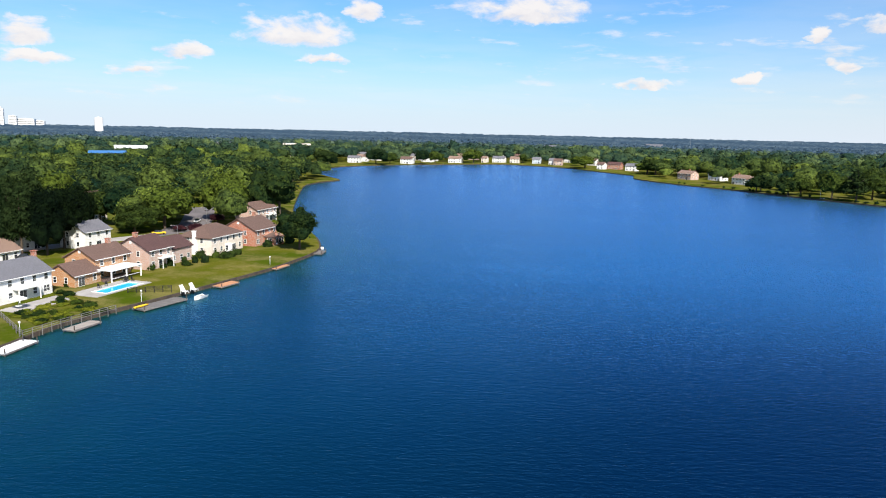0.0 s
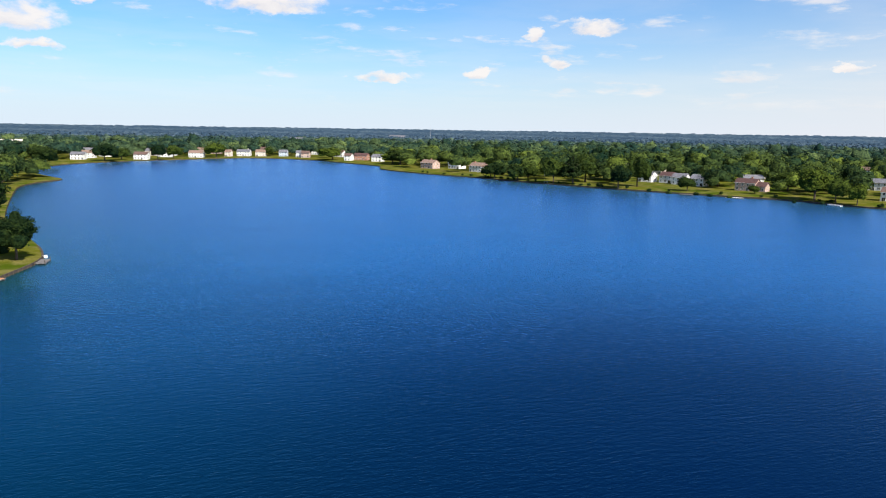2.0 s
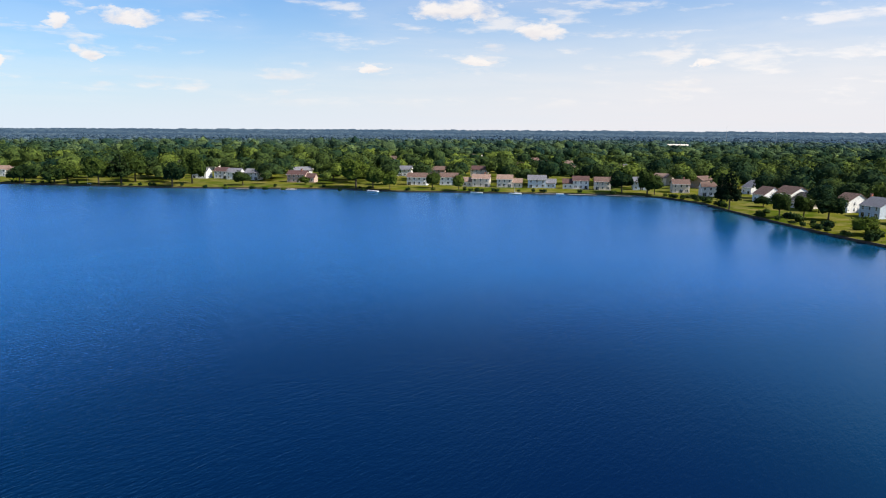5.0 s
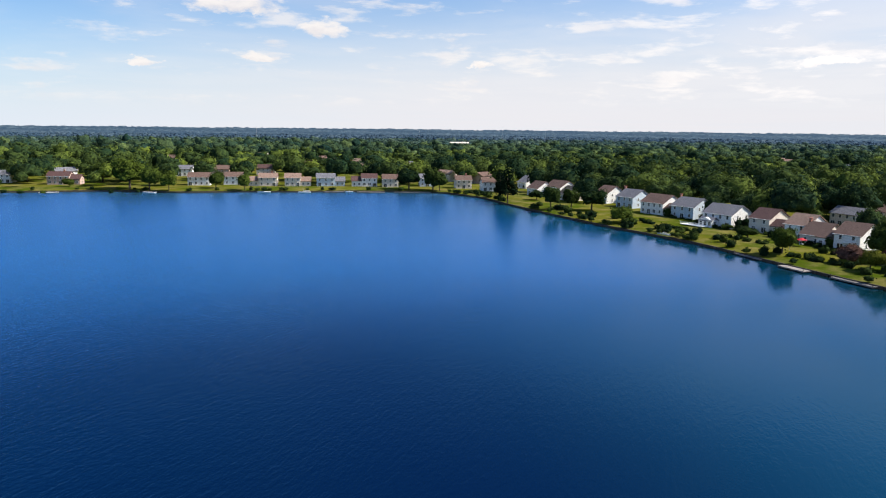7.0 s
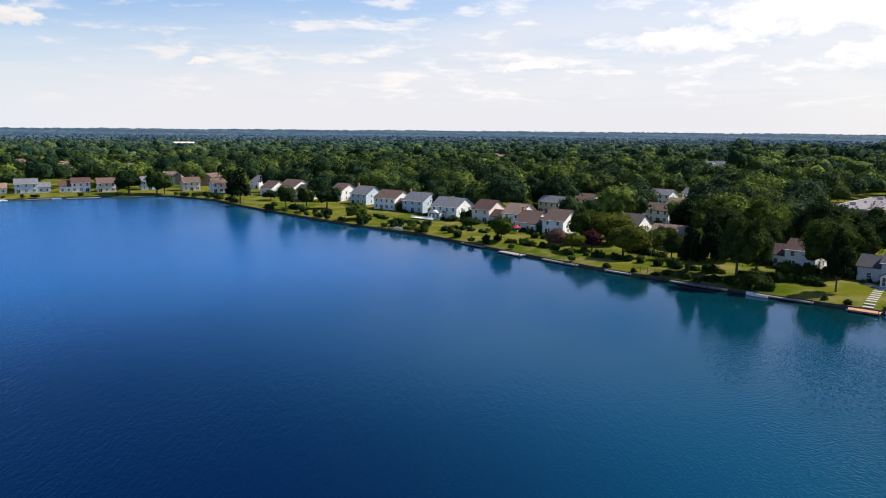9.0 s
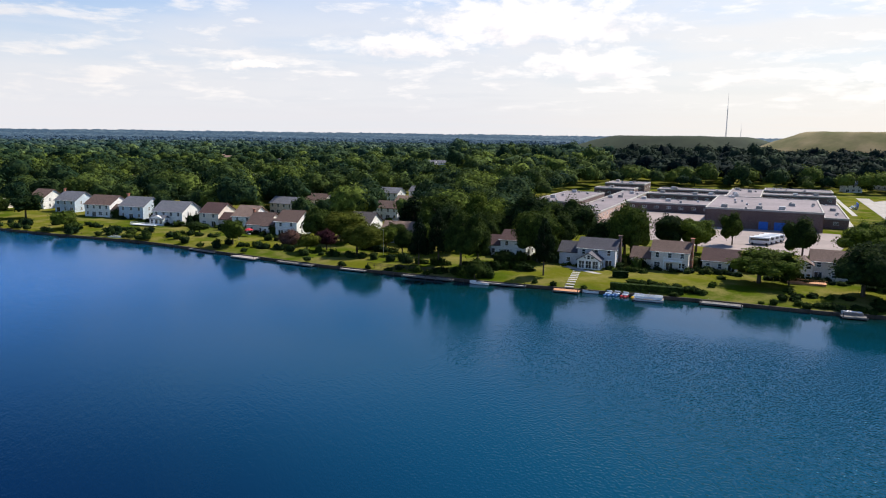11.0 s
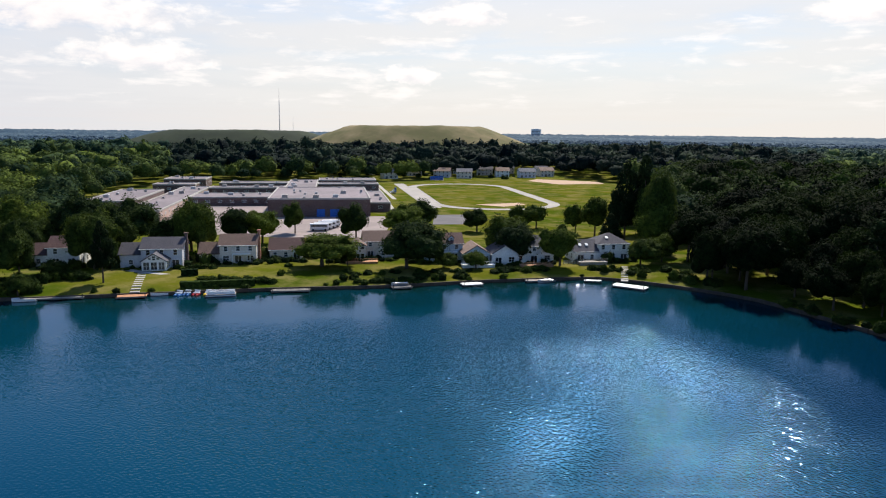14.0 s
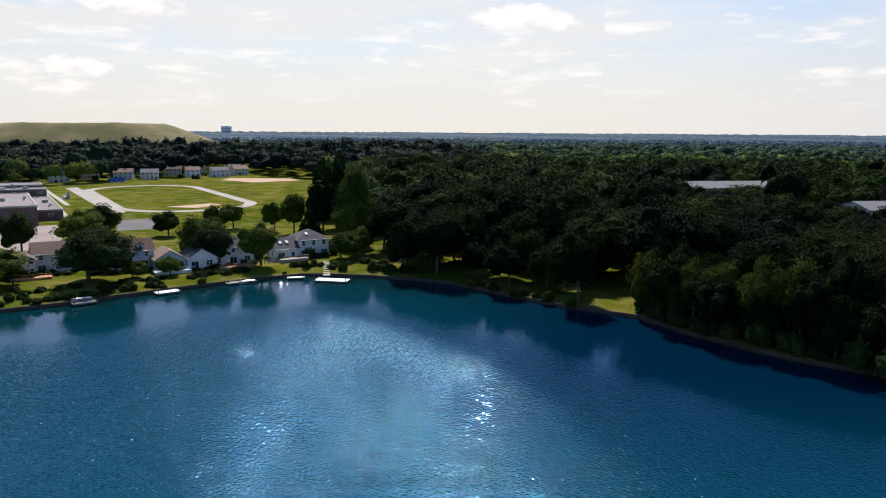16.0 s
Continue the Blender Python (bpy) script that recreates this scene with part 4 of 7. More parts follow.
house(353.3, 38.1, 308, 10.5, 12.5, 5.2, siding_blue, roof_grey, chimney=(-0.5, 'brick'))
house(331.2, 24.0, 308, 12.5, 12.5, 5.2, siding_white, roof_brown, wing=(1, 5, 7, 3.2))
house(320.6, 10.8, 308, 11.5, 12.5, 5.2, siding_blue, roof_grey, chimney=(-0.5, 'brick'))
house(297.4, -2.7, 308, 13.1, 12.5, 5.2, siding_white, roof_grey, sunroom=True)
house(288.0, -17.2, 308, 8.2, 12.5, 5.2, siding_cream, roof_maroon, wing=(1, 5, 7, 3.2))
house(274.0, -28.0, 308, 8.2, 12.5, 5.2, siding_white, roof_tan)
house(264.5, -31.9, 308, 8.2, 12.5, 3.2, siding_cream, roof_brown, chimney=(-0.5, 'brick'))
house(254.1, -40.6, 308, 8.2, 12.5, 5.2, siding_white, roof_brown, wing=(-1, 6, 7, 3.4), balcony=True)
house(242.8, -63.3, 308, 8.2, 12.5, 5.2, siding_white, roof_dark)
house(228.8, -73.3, 308, 13.3, 12.5, 2.8, siding_cream, roof_tan)
house(448.2, -126.8, 316, 12, 9, 5.2, siding_white, roof_grey, detail=0, gap=42)
house(362.2, -109.8, 316, 12, 9, 5.2, siding_white, roof_grey, detail=0, gap=42)
house(319.3, -49.1, 316, 12, 9, 5.2, siding_cream, roof_grey, detail=0, gap=42)
house(291.5, -87.4, 316, 12, 9, 5.2, siding_white, roof_brown, detail=0, gap=42)
house(312.2, -103.7, 316, 12, 9, 5.2, siding_cream, roof_tan, detail=0, gap=42)
house(366.7, -128.9, 316, 12, 9, 5.2, siding_white, roof_grey, detail=0, gap=42)
house(333.6, -65.8, 316, 12, 9, 5.2, siding_cream, roof_brown, detail=0, gap=42)
house(594.8, -223.3, 316, 12, 9, 5.2, siding_white, roof_grey, detail=0, gap=42)
house(599.0, -238.0, 316, 12, 9, 5.2, siding_white, roof_grey, detail=0, gap=42)
house(813.7, -132.3, 316, 12, 9, 5.2, siding_white, roof_grey, detail=0, gap=42)
house(420.1, -15.9, 316, 12, 9, 5.2, siding_cream, roof_brown, detail=0, gap=42)
house(192.8, -97.6, 316, 8.0, 9, 5.2, siding_white, roof_maroon, wing=(-1, 5, 8, 3.4))
house(171.4, -112.6, 316, 10.5, 9, 5.2, siding_grey, roof_slate, wing=(-1, 5.5, 8, 3.8), conservatory=True, chimney=(0.52, 'dark'))
house(160.9, -129.2, 316, 9.8, 9, 5.2, siding_cream, roof_brown, wing=(-1, 5.5, 8, 3.0), balcony=True, chimney=(0.5, 'brick'))
house(155.2, -141.4, 316, 9.0, 9, 3.0, siding_cream, roof_maroon)
house(137.3, -152.6, 316, 3.5, 9, 4.6, siding_white, roof_brown, side_gable=False)
house(135.6, -160.9, 316, 11.0, 9, 5.0, siding_cream, roof_brown)
house(118.4, -167.5, 316, 10.5, 9, 5.2, siding_blue, roof_maroon, dormer=True, balcony=True)
house(108.3, -168.8, 316, 7.4, 9, 3.3, siding_blue, roof_tan, side_gable=False)
house(102.1, -173.7, 316, 7.5, 9, 3.3, siding_white, roof_slate, side_gable=False)
house(97.0, -181.1, 316, 11.5, 9, 4.9, siding_white, roof_slate, rear=True)
house(86.0, -192.0, 316, 6.8, 9, 3.2, siding_white, roof_slate, skylight=True)
house(80.6, -198.5, 316, 9.4, 9, 5.2, siding_white, roof_slate, hip=True, skylight=True)
house(355.9, -432.1, 300, 11, 9, 5.2, siding_white, roof_grey, detail=0, gap=6)
house(367.2, -472.6, 337, 12, 9, 5.2, siding_cream, roof_slate, detail=0, gap=6)
house(338.9, -474.1, 334, 13, 9, 5.2, siding_grey, roof_tan, detail=0, gap=6)
house(355.7, -523.9, 331, 11, 9, 5.2, siding_white, roof_grey, detail=0, gap=6)
house(319.2, -477.2, 328, 12, 9, 5.2, siding_cream, roof_grey, detail=0, gap=6)
house(328.2, -521.6, 325, 13, 9, 5.2, siding_grey, roof_slate, detail=0, gap=6)
house(306.5, -514.2, 322, 11, 9, 5.2, siding_white, roof_tan, detail=0, gap=6)
house(328.2, -558.8, 319, 12, 9, 5.2, siding_cream, roof_grey, detail=0, gap=6)
house(285.6, -518.5, 316, 13, 9, 5.2, siding_grey, roof_grey, detail=0, gap=6)
house(295.6, -562.5, 313, 11, 9, 5.2, siding_white, roof_slate, detail=0, gap=6)
house(281.7, -544.9, 310, 12, 9, 5.2, siding_cream, roof_tan, detail=0, gap=6)
house(399.3, -468.4, 307, 13, 9, 5.2, siding_grey, roof_grey, detail=0, gap=6)
house(-89.1, 837.3, 190, 13, 9.5, 5.6, siding_white, roof_tan, detail=0)
house(-30.2, 902.2, 195, 13, 9.5, 5.6, siding_cream, roof_grey, detail=0)
house(-11.4, 895.6, 200, 13, 9.5, 5.6, siding_white, roof_brown, detail=0)
house(41.5, 960.7, 205, 13, 9.5, 5.6, brick_pink, roof_tan, detail=0)
house(76.3, 980.6, 210, 13, 9.5, 5.6, siding_white, roof_grey, detail=0)
house(102.2, 976.4, 215, 13, 9.5, 5.6, siding_cream, roof_brown, detail=0)
house(159.3, 936.7, 220, 13, 9.5, 5.6, siding_white, roof_tan, detail=0)
house(170.3, 910.0, 225, 13, 9.5, 5.6, brick_pink, roof_grey, detail=0)
house(178.1, 869.2, 230, 13, 9.5, 5.6, siding_white, roof_brown, detail=0)
house(208.3, 869.3, 235, 13, 9.5, 5.6, siding_cream, roof_tan, detail=0)
house(-79.6, 874.5, 240, 13, 9.5, 5.6, siding_white, roof_grey, detail=0)
house(-438.0, 813.3, 171, 13, 9, 5.2, siding_cream, roof_grey, detail=0)
house(-451.8, 863.5, 172, 13, 9, 5.2, siding_cream, roof_grey, detail=0)
house(-429.9, 879.4, 173, 13, 9, 5.2, siding_cream, roof_tan, detail=0)
house(-412.3, 870.7, 174, 13, 9, 5.2, siding_cream, roof_grey, detail=0)
house(-94.8, 804.5, 193, 13, 9, 5.2, siding_white, roof_grey, detail=0)
house(-99.5, 934.8, 193, 13, 9, 5.2, siding_white, roof_grey, detail=0)
house(-15.6, 861.0, 198, 13, 9, 5.2, siding_white, roof_tan, detail=0)
house(26.5, 952.2, 202, 13, 9, 5.2, siding_cream, roof_tan, detail=0)
house(601.1, 301.7, 264, 13, 9, 5.2, brick_pink, roof_tan, detail=0)
house(560.2, 242.9, 267, 13, 9, 5.2, siding_white, roof_brown, detail=0)
house(703.0, -257.2, 311, 13, 9, 5.2, siding_white, roof_grey, detail=0)
house(701.0, -268.6, 311, 13, 9, 5.2, siding_white, roof_grey, detail=0)
house(811.2, -128.3, 299, 13, 9, 5.2, siding_white, roof_grey, detail=0)
house(628.7, -306.9, 317, 13, 9, 5.2, siding_white, roof_tan, detail=0)
house(640.2, -235.2, 311, 13, 9, 5.2, siding_white, roof_grey, detail=0)
house(636.3, -313.9, 317, 13, 9, 5.2, siding_white, roof_grey, detail=0)
house(-263, 669, 307, 12, 9, 5.2, siding_white, roof_tan, detail=-1)
house(371, 402, 201, 14, 9, 5.2, siding_white, roof_grey, detail=-1)
house(348, 558, 280, 12, 9, 5.2, brick_pink, roof_tan, detail=-1)
house(465, 139, 199, 11, 9, 5.2, brick_pink, roof_brown, detail=-1)
house(690, -163, 306, 14, 9, 3.2, siding_cream, roof_tan, detail=-1)
house(-193, 744, 209, 14, 9, 5.2, siding_cream, roof_grey, detail=-1)
house(-256, 574, 201, 12, 9, 5.2, brick_pink, roof_grey, detail=-1)
house(368, 588, 309, 12, 9, 5.2, siding_white, roof_grey, detail=-1)
house(284, 840, 220, 12, 9, 3.2, siding_white, roof_brown, detail=-1)
house(837, -74, 234, 14, 9, 5.2, siding_white, roof_brown, detail=-1)
house(443, 515, 256, 11, 9, 5.2, siding_cream, roof_grey, detail=-1)
house(385, 530, 275, 12, 9, 5.2, siding_cream, roof_tan, detail=-1)
house(634, 360, 221, 14, 9, 5.2, siding_white, roof_brown, detail=-1)
house(488, 9, 293, 14, 9, 5.2, siding_white, roof_brown, detail=-1)
house(738, -31, 193, 14, 9, 5.2, siding_cream, roof_tan, detail=-1)
house(775, 342, 243, 11, 9, 3.2, siding_white, roof_tan, detail=-1)
house(672, 455, 269, 14, 9, 5.2, siding_white, roof_tan, detail=-1)
house(573, -34, 259, 11, 9, 5.2, siding_white, roof_tan, detail=-1)
house(554, -422, 318, 14, 9, 3.2, siding_white, roof_tan, detail=-1)
house(681, 507, 300, 14, 9, 5.2, siding_white, roof_tan, detail=-1)
house(585, -394, 181, 14, 9, 3.2, siding_white, roof_brown, detail=-1)
house(-218, 556, 215, 14, 9, 5.2, siding_white, roof_brown, detail=-1)
house(294, 748, 309, 11, 9, 3.2, brick_pink, roof_tan, detail=-1)
house(452, -104, 225, 11, 9, 3.2, siding_white, roof_grey, detail=-1)
house(-266, 623, 248, 11, 9, 5.2, siding_white, roof_brown, detail=-1)
house(440, 461, 197, 11, 9, 5.2, brick_pink, roof_grey, detail=-1)
house(691, -244, 186, 12, 9, 3.2, siding_cream, roof_tan, detail=-1)
house(496, -65, 183, 12, 9, 5.2, siding_cream, roof_grey, detail=-1)
house(702, -257, 282, 14, 9, 5.2, siding_white, roof_grey, detail=-1)
house(-228, 707, 232, 11, 9, 5.2, siding_white, roof_grey, detail=-1)
house(747, 307, 185, 14, 9, 5.2, siding_white, roof_grey, detail=-1)
house(282, 771, 213, 11, 9, 5.2, siding_white, roof_tan, detail=-1)
house(869, -68, 257, 11, 9, 5.2, siding_white, roof_tan, detail=-1)
house(494, -134, 236, 11, 9, 3.2, siding_white, roof_tan, detail=-1)
house(472, 173, 285, 11, 9, 5.2, siding_cream, roof_tan, detail=-1)
house(668, -251, 261, 12, 9, 3.2, siding_cream, roof_grey, detail=-1)
house(524, 267, 288, 11, 9, 5.2, brick_pink, roof_tan, detail=-1)
house(868, -225, 190, 12, 9, 5.2, siding_white, roof_tan, detail=-1)
house(-173, 864, 299, 11, 9, 3.2, siding_cream, roof_tan, detail=-1)
house(482, 189, 186, 11, 9, 5.2, siding_white, roof_grey, detail=-1)

# ---- school ----
SU, SV, SO = np.array((-0.719, -0.695)), np.array((0.695, -0.719)), np.array((266.0, -176.0))


def school():
    ob = new("school_building")
    ob.matrix_basis = Matrix.Translation((SO[0], SO[1], GROUND)) @ Matrix.Rotation(math.atan2(SU[1], SU[0]), 4, "Z")
    # local x runs along the front, local y away from the lake
    tagged(ob, "sprawling low dark brick school with pale flat roofs", "school")
    rng = random.Random(4)

    def block(u0, u1, v0, v1, h, mat=brick_dark):
        bm = bmesh.new()
        box(bm, u0, u1, v0, v1, -0.5, h)
        b = part("block", bm, mat, ob)
        bm = bmesh.new()
        t = 0.5
        box(bm, u0 + t, u1 - t, v0 + t, v1 - t, h, h + 0.06)
        roof = part("flat_roof", bm, flat_roof, b, "pale gravel flat roof")
        bm = bmesh.new()
        for q in ((u0 - 0.1, u1 + 0.1, v0 - 0.1, v0 + t), (u0 - 0.1, u1 + 0.1, v1 - t, v1 + 0.1), (u0 - 0.1, u0 + t, v0 + t, v1 - t), (u1 - t, u1 + 0.1, v0 + t, v1 - t)):
            box(bm, *q, h - 0.35, h + 0.35)
        part("parapet", bm, concrete, b, "pale concrete roof edge")
        n = int((u1 - u0) * (v1 - v0) / 170) + 1
        for k in range(n):
            cx, cy = rng.uniform(u0 + 2.5, u1 - 2.5), rng.uniform(v0 + 2.5, v1 - 2.5)
            s = rng.choice((0.5, 0.7, 1.4))
            bm = bmesh.new()
            box(bm, cx - s, cx + s, cy - s * 0.8, cy + s * 0.8, h + 0.06, h + 0.25)
            box(bm, cx - s * 0.85, cx + s * 0.85, cy - s * 0.65, cy + s * 0.65, h + 0.25, h + 0.5 + s * 0.6, 0.06)
            part("roof_vent", bm, metal_grey if k % 2 else concrete, roof)
        w = u1 - u0
        m = max(1, int(w / 5.5))
        if h < 7:
            for k in range(m):
                window(b, u0 + (k + 0.5) * w / m, v0, h * 0.55, 2.0, 1.2, 0)
            m = max(1, int((v1 - v0) / 7.0))
            for k in range(m):
                window(b, u1, v0 + (k + 0.5) * (v1 - v0) / m, h * 0.55, 1.4, 1.2, 90)
        return b

    block(-34, -14, 8, 70, 6.2)
    long_wing = block(-13.5, 1, -9, 118, 4.0, brick_pink)
    block(1.5, 41, 50, 74, 4.0)
    gym = block(42, 85, 2, 65, 7.6)
    block(86, 95, 20, 85, 4.0)
    block(42.5, 60, 65.5, 172, 4.2)
    block(-31, -8, 120, 134, 5.0)
    block(-34, -9, 162, 186, 5.2)
    block(1.5, 42, 108, 121, 4.0)
    block(1.5, 42, 146, 160, 4.0)
    block(60.5, 97, 137, 150, 4.0)
    block(60.5, 97, 165, 188, 4.4)
    for u, w in ((64, 3.4), (70, 4.2)):
        bm = bmesh.new()
        box(bm, u - w / 2, u + w / 2, 1.9, 2.02, 0, 3.2)
        part("door", bm, blue_paint, gym, "wide blue double doors")
    for u in (-10.5, -6.0):
        bm = bmesh.new()
        box(bm, u - 1.8, u + 1.8, -9.1, -8.98, 0, 3.0)
        part("door", bm, blue_paint, long_wing, "blue doors")
    for k in range(8):
        bm = bmesh.new()
        u = 42.5 + k * 5.9
        box(bm, u, u + 0.6, 1.75, 2.02, 0, 7.2)
        part("pier", bm, brick_dark, gym)


school()


def uv(u, v):
    p = SO + SU * u + SV * v
    return (float(p[0]), float(p[1]))


lot = slab("car_park", [uv(-60, -30), uv(-30, -14), uv(-13, -38), uv(20, -46), uv(50, -58), uv(85, -62), uv(91, -30), uv(91, 1.9), uv(42, 2), uv(40, 49), uv(1, 49), uv(1, -9), uv(-14, -9), uv(-34, 6), uv(-60, 6)], GROUND + 0.05, 0.3, lot_paving)
tagged(lot, "pale concrete school car park", "car park", kind="structure")
for u0, v0, u1, v1 in ((99.2, 197, 102, 81), (97.6, 182, 96.6, 3)):
    pav = slab("pavement", [uv(u0 - 1.1, v0), uv(u0 + 1.1, v0), uv(u1 + 1.1, v1), uv(u1 - 1.1, v1)], GROUND + 0.05, 0.3, concrete)
    tagged(pav, "narrow pale concrete path over the grass beside the school", "pavement", kind="structure")


def running_track():
    cx, cy, half, rad, w = 233.5, -360.0, 52.0, 34.0, 6.0
    d = SV
    n = SU
    inner, outer = [], []
    for k in range(96):
        s = k / 96 * 2 * math.pi
        ux, uy = math.cos(s), math.sin(s)
        off = half if ux > 0 else -half
        for r, lst in ((rad - w, inner), (rad, outer)):
            lst.append(np.array((cx, cy)) + d * (off + ux * r) + n * uy * r)
    m = 96
    verts = [(*p, z) for q, z in ((inner, GROUND + 0.06), (outer, GROUND + 0.06), (outer, GROUND - 0.2), (inner, GROUND - 0.2)) for p in q]
    faces = [(k * m + i, k * m + (i + 1) % m, ((k + 1) % 4) * m + (i + 1) % m, ((k + 1) % 4) * m + i) for k in range(4) for i in range(m)]
    ob = mesh_object("running_track", verts, faces, track_paving)
    tagged(ob, "pale worn oval running track round a grass field", "running track", kind="structure")


running_track()
for name, poly, mat, lab in (
    ("apron", [uv(111, 196), uv(118, 197), uv(121, 36), uv(114, 32)], track_paving, "pale paved strip beside the running track"),
    ("jumping_pit", [(200, -310), (188, -332), (180, -326), (184, -310)], bare_earth, "sandy jumping area in the field"),
    ("ball_field", [(272, -508), (226, -516), (212, -500), (233, -470), (268, -486)], bare_earth, "bare reddish earth infield of a ball ground"),
    ("tennis_court", [uv(113, 6), uv(132, 6), uv(128, -27), uv(108, -27)], court_paint, "grey fenced tennis courts behind the houses"),
):
    tagged(slab(name, poly, GROUND + 0.04, 0.25, mat), lab, name.replace("_", " "), kind="structure")


def bleachers(x, y, az):
    ob = thing("bleachers", x, y, GROUND, az)
    tagged(ob, "small dark blue stepped spectator stand by the field", "bleachers")
    for k in range(5):
        bm = bmesh.new()
        box(bm, -5, 5, k * 0.7, k * 0.7 + 0.32, 0.4 + k * 0.38, 0.46 + k * 0.38)
        part("bench", bm, blue_paint if k % 2 else metal_grey, ob)
    for s in (-4.6, 0, 4.6):
        bm = bmesh.new()
        for k in range(5):
            box(bm, s - 0.05, s + 0.05, k * 0.7 + 0.1, k * 0.7 + 0.2, 0, 0.4 + k * 0.38)
        part("frame", bm, metal_grey, ob)
    bm = bmesh.new()
    box(bm, -5, 5, 3.2, 3.3, 0.3, 3.2)
    part("back_panel", bm, blue_paint, ob)


bleachers(319, -441, 315)
bleachers(276, -334, 45)


def mini_bus(x, y, rz):
    ob = thing("bus", x, y, GROUND + 0.05, rz=rz)
    tagged(ob, "white school minibus parked on the car park", "bus", group="parked buses")
    bm = bmesh.new()
    box(bm, -3.4, 3.4, -1.1, 1.1, 0.5, 2.7, 0.18)
    body = part("body", bm, hull_white, ob)
    bm = bmesh.new()
    box(bm, -2.9, 2.9, -1.13, 1.13, 1.6, 2.25, 0.03)
    part("window_band", bm, glass, body)
    for a in (-2.2, 2.2):
        for b in (-1.0, 1.0):
            bm = bmesh.new()
            tube(bm, (a, b - 0.14, 0.42), (a, b + 0.14, 0.42), 0.42, None, 14)
            part("wheel", bm, black_paint, ob)


for k in range(4):
    mini_bus(190.5 + 1.5 * k, -190 - 3.6 * k, 44)


def car(x, y, rz, mat, words):
    ob = thing("car", x, y, GROUND + 0.05, rz=rz)
    tagged(ob, f"{words} saloon car parked near the houses", "car", group="parked cars")
    bm = bmesh.new()
    box(bm, -2.2, 2.2, -0.88, 0.88, 0.35, 0.92, 0.12)
    body = part("body", bm, mat, ob)
    bm = bmesh.new()
    v = [(-1.5, 0.9), (1.2, 0.9), (0.6, 1.45), (-1.0, 1.45)]
    lo = [bm.verts.new((a, -0.78 + (0.1 if z > 1 else 0), z)) for a, z in v]
    hi = [bm.verts.new((a, 0.78 - (0.1 if z > 1 else 0), z)) for a, z in v]
    bm.faces.new(lo)
    bm.faces.new(hi[::-1])
    for i in range(4):
        bm.faces.new((lo[i], hi[i], hi[(i + 1) % 4], lo[(i + 1) % 4]))
    part("cabin", bm, glass, body)
    for a in (-1.4, 1.4):
        for b in (-0.8, 0.8):
            bm = bmesh.new()
            tube(bm, (a, b - 0.11, 0.33), (a, b + 0.11, 0.33), 0.33, None, 14)
            part("wheel", bm, black_paint, ob)


for q in ((-111, 194, 20, black_paint, "black"), (-101, 318, 100, metal_grey, "silver"), (-92, 277, 95, hull_white, "white"), (-94, 244, 30, yellow_paint, "yellow"), (222, -152, 50, hull_white, "white"), (228, -146, 50, black_paint, "black"), (236, -195, 50, metal_grey, "silver"), (243, -190, 50, red_paint, "red")):
    car(*q)

# ---- roads ----
road = slab("road", [(-113, 330), (-101, 330), (-86, 275), (-84, 258), (-92, 240), (-98, 244), (-97, 272)], GROUND + 0.05, 0.25, asphalt)
tagged(road, "grey asphalt street between the trees", "road", kind="structure")
drive = slab("driveway", [(-92, 240), (-98, 244), (-125, 208), (-119, 203)], GROUND + 0.05, 0.25, concrete)
tagged(drive, "pale concrete driveway", "driveway", kind="structure")


# ---- docks ----
def bank_turn(x, y):
    """The turn by which local x runs along the nearest bank and local -y looks out over the water."""
    i = near_index(x, y)
    return math.degrees(math.atan2(-tang[i, 1], -tang[i, 0]))


def dock(x, y, l, w, mat, words, turn=0.0, bench=False):
    ob = thing("dock", x, y, 0, rz=bank_turn(x, y) + turn)
    tagged(ob, f"{words} floating dock moored at the bank", "dock", group="docks")
    n = max(3, int(w / 0.3))
    me = shared_mesh(("board", l, w, mat.name), lambda bm: box(bm, -l / 2, l / 2, -w / n / 2 + 0.02, w / n / 2 - 0.02, 0.5, 0.56), mat)
    for k in range(n):
        q = new("board", me)
        q.parent = ob
        q.location = (0.06 * math.sin(k * 5.1 + x), -w / 2 + (k + 0.5) * w / n, 0)
    bm = bmesh.new()
    for s in (-w / 2, w / 2 - 0.08):
        box(bm, -l / 2, l / 2, s, s + 0.08, 0.22, 0.5)
    for s in (-l / 2 + 0.1, 0, l / 2 - 0.2):
        box(bm, s, s + 0.1, -w / 2 + 0.08, w / 2 - 0.08, 0.25, 0.5)
    part("frame", bm, grey_wood, ob)
    for sx in (-l / 2 + 0.25, l / 2 - 0.25):
        for sy in (-w / 2 + 0.1, w / 2 - 0.1):
            bm = bmesh.new()
            tube(bm, (sx, sy, -1.2), (sx, sy, 0.85 if sy < 0 else 1.3), 0.11, 0.1, 8)
            part("mooring_post", bm, wall_wood, ob)
    if bench:
        bm = bmesh.new()
        box(bm, -0.9, 0.9, w / 2 - 0.55, w / 2 - 0.12, 0.95, 1.02)
        box(bm, -0.85, -0.75, w / 2 - 0.5, w / 2 - 0.15, 0.56, 0.95)
        box(bm, 0.75, 0.85, w / 2 - 0.5, w / 2 - 0.15, 0.56, 0.95)
        part("bench", bm, white_paint, ob)
    return ob


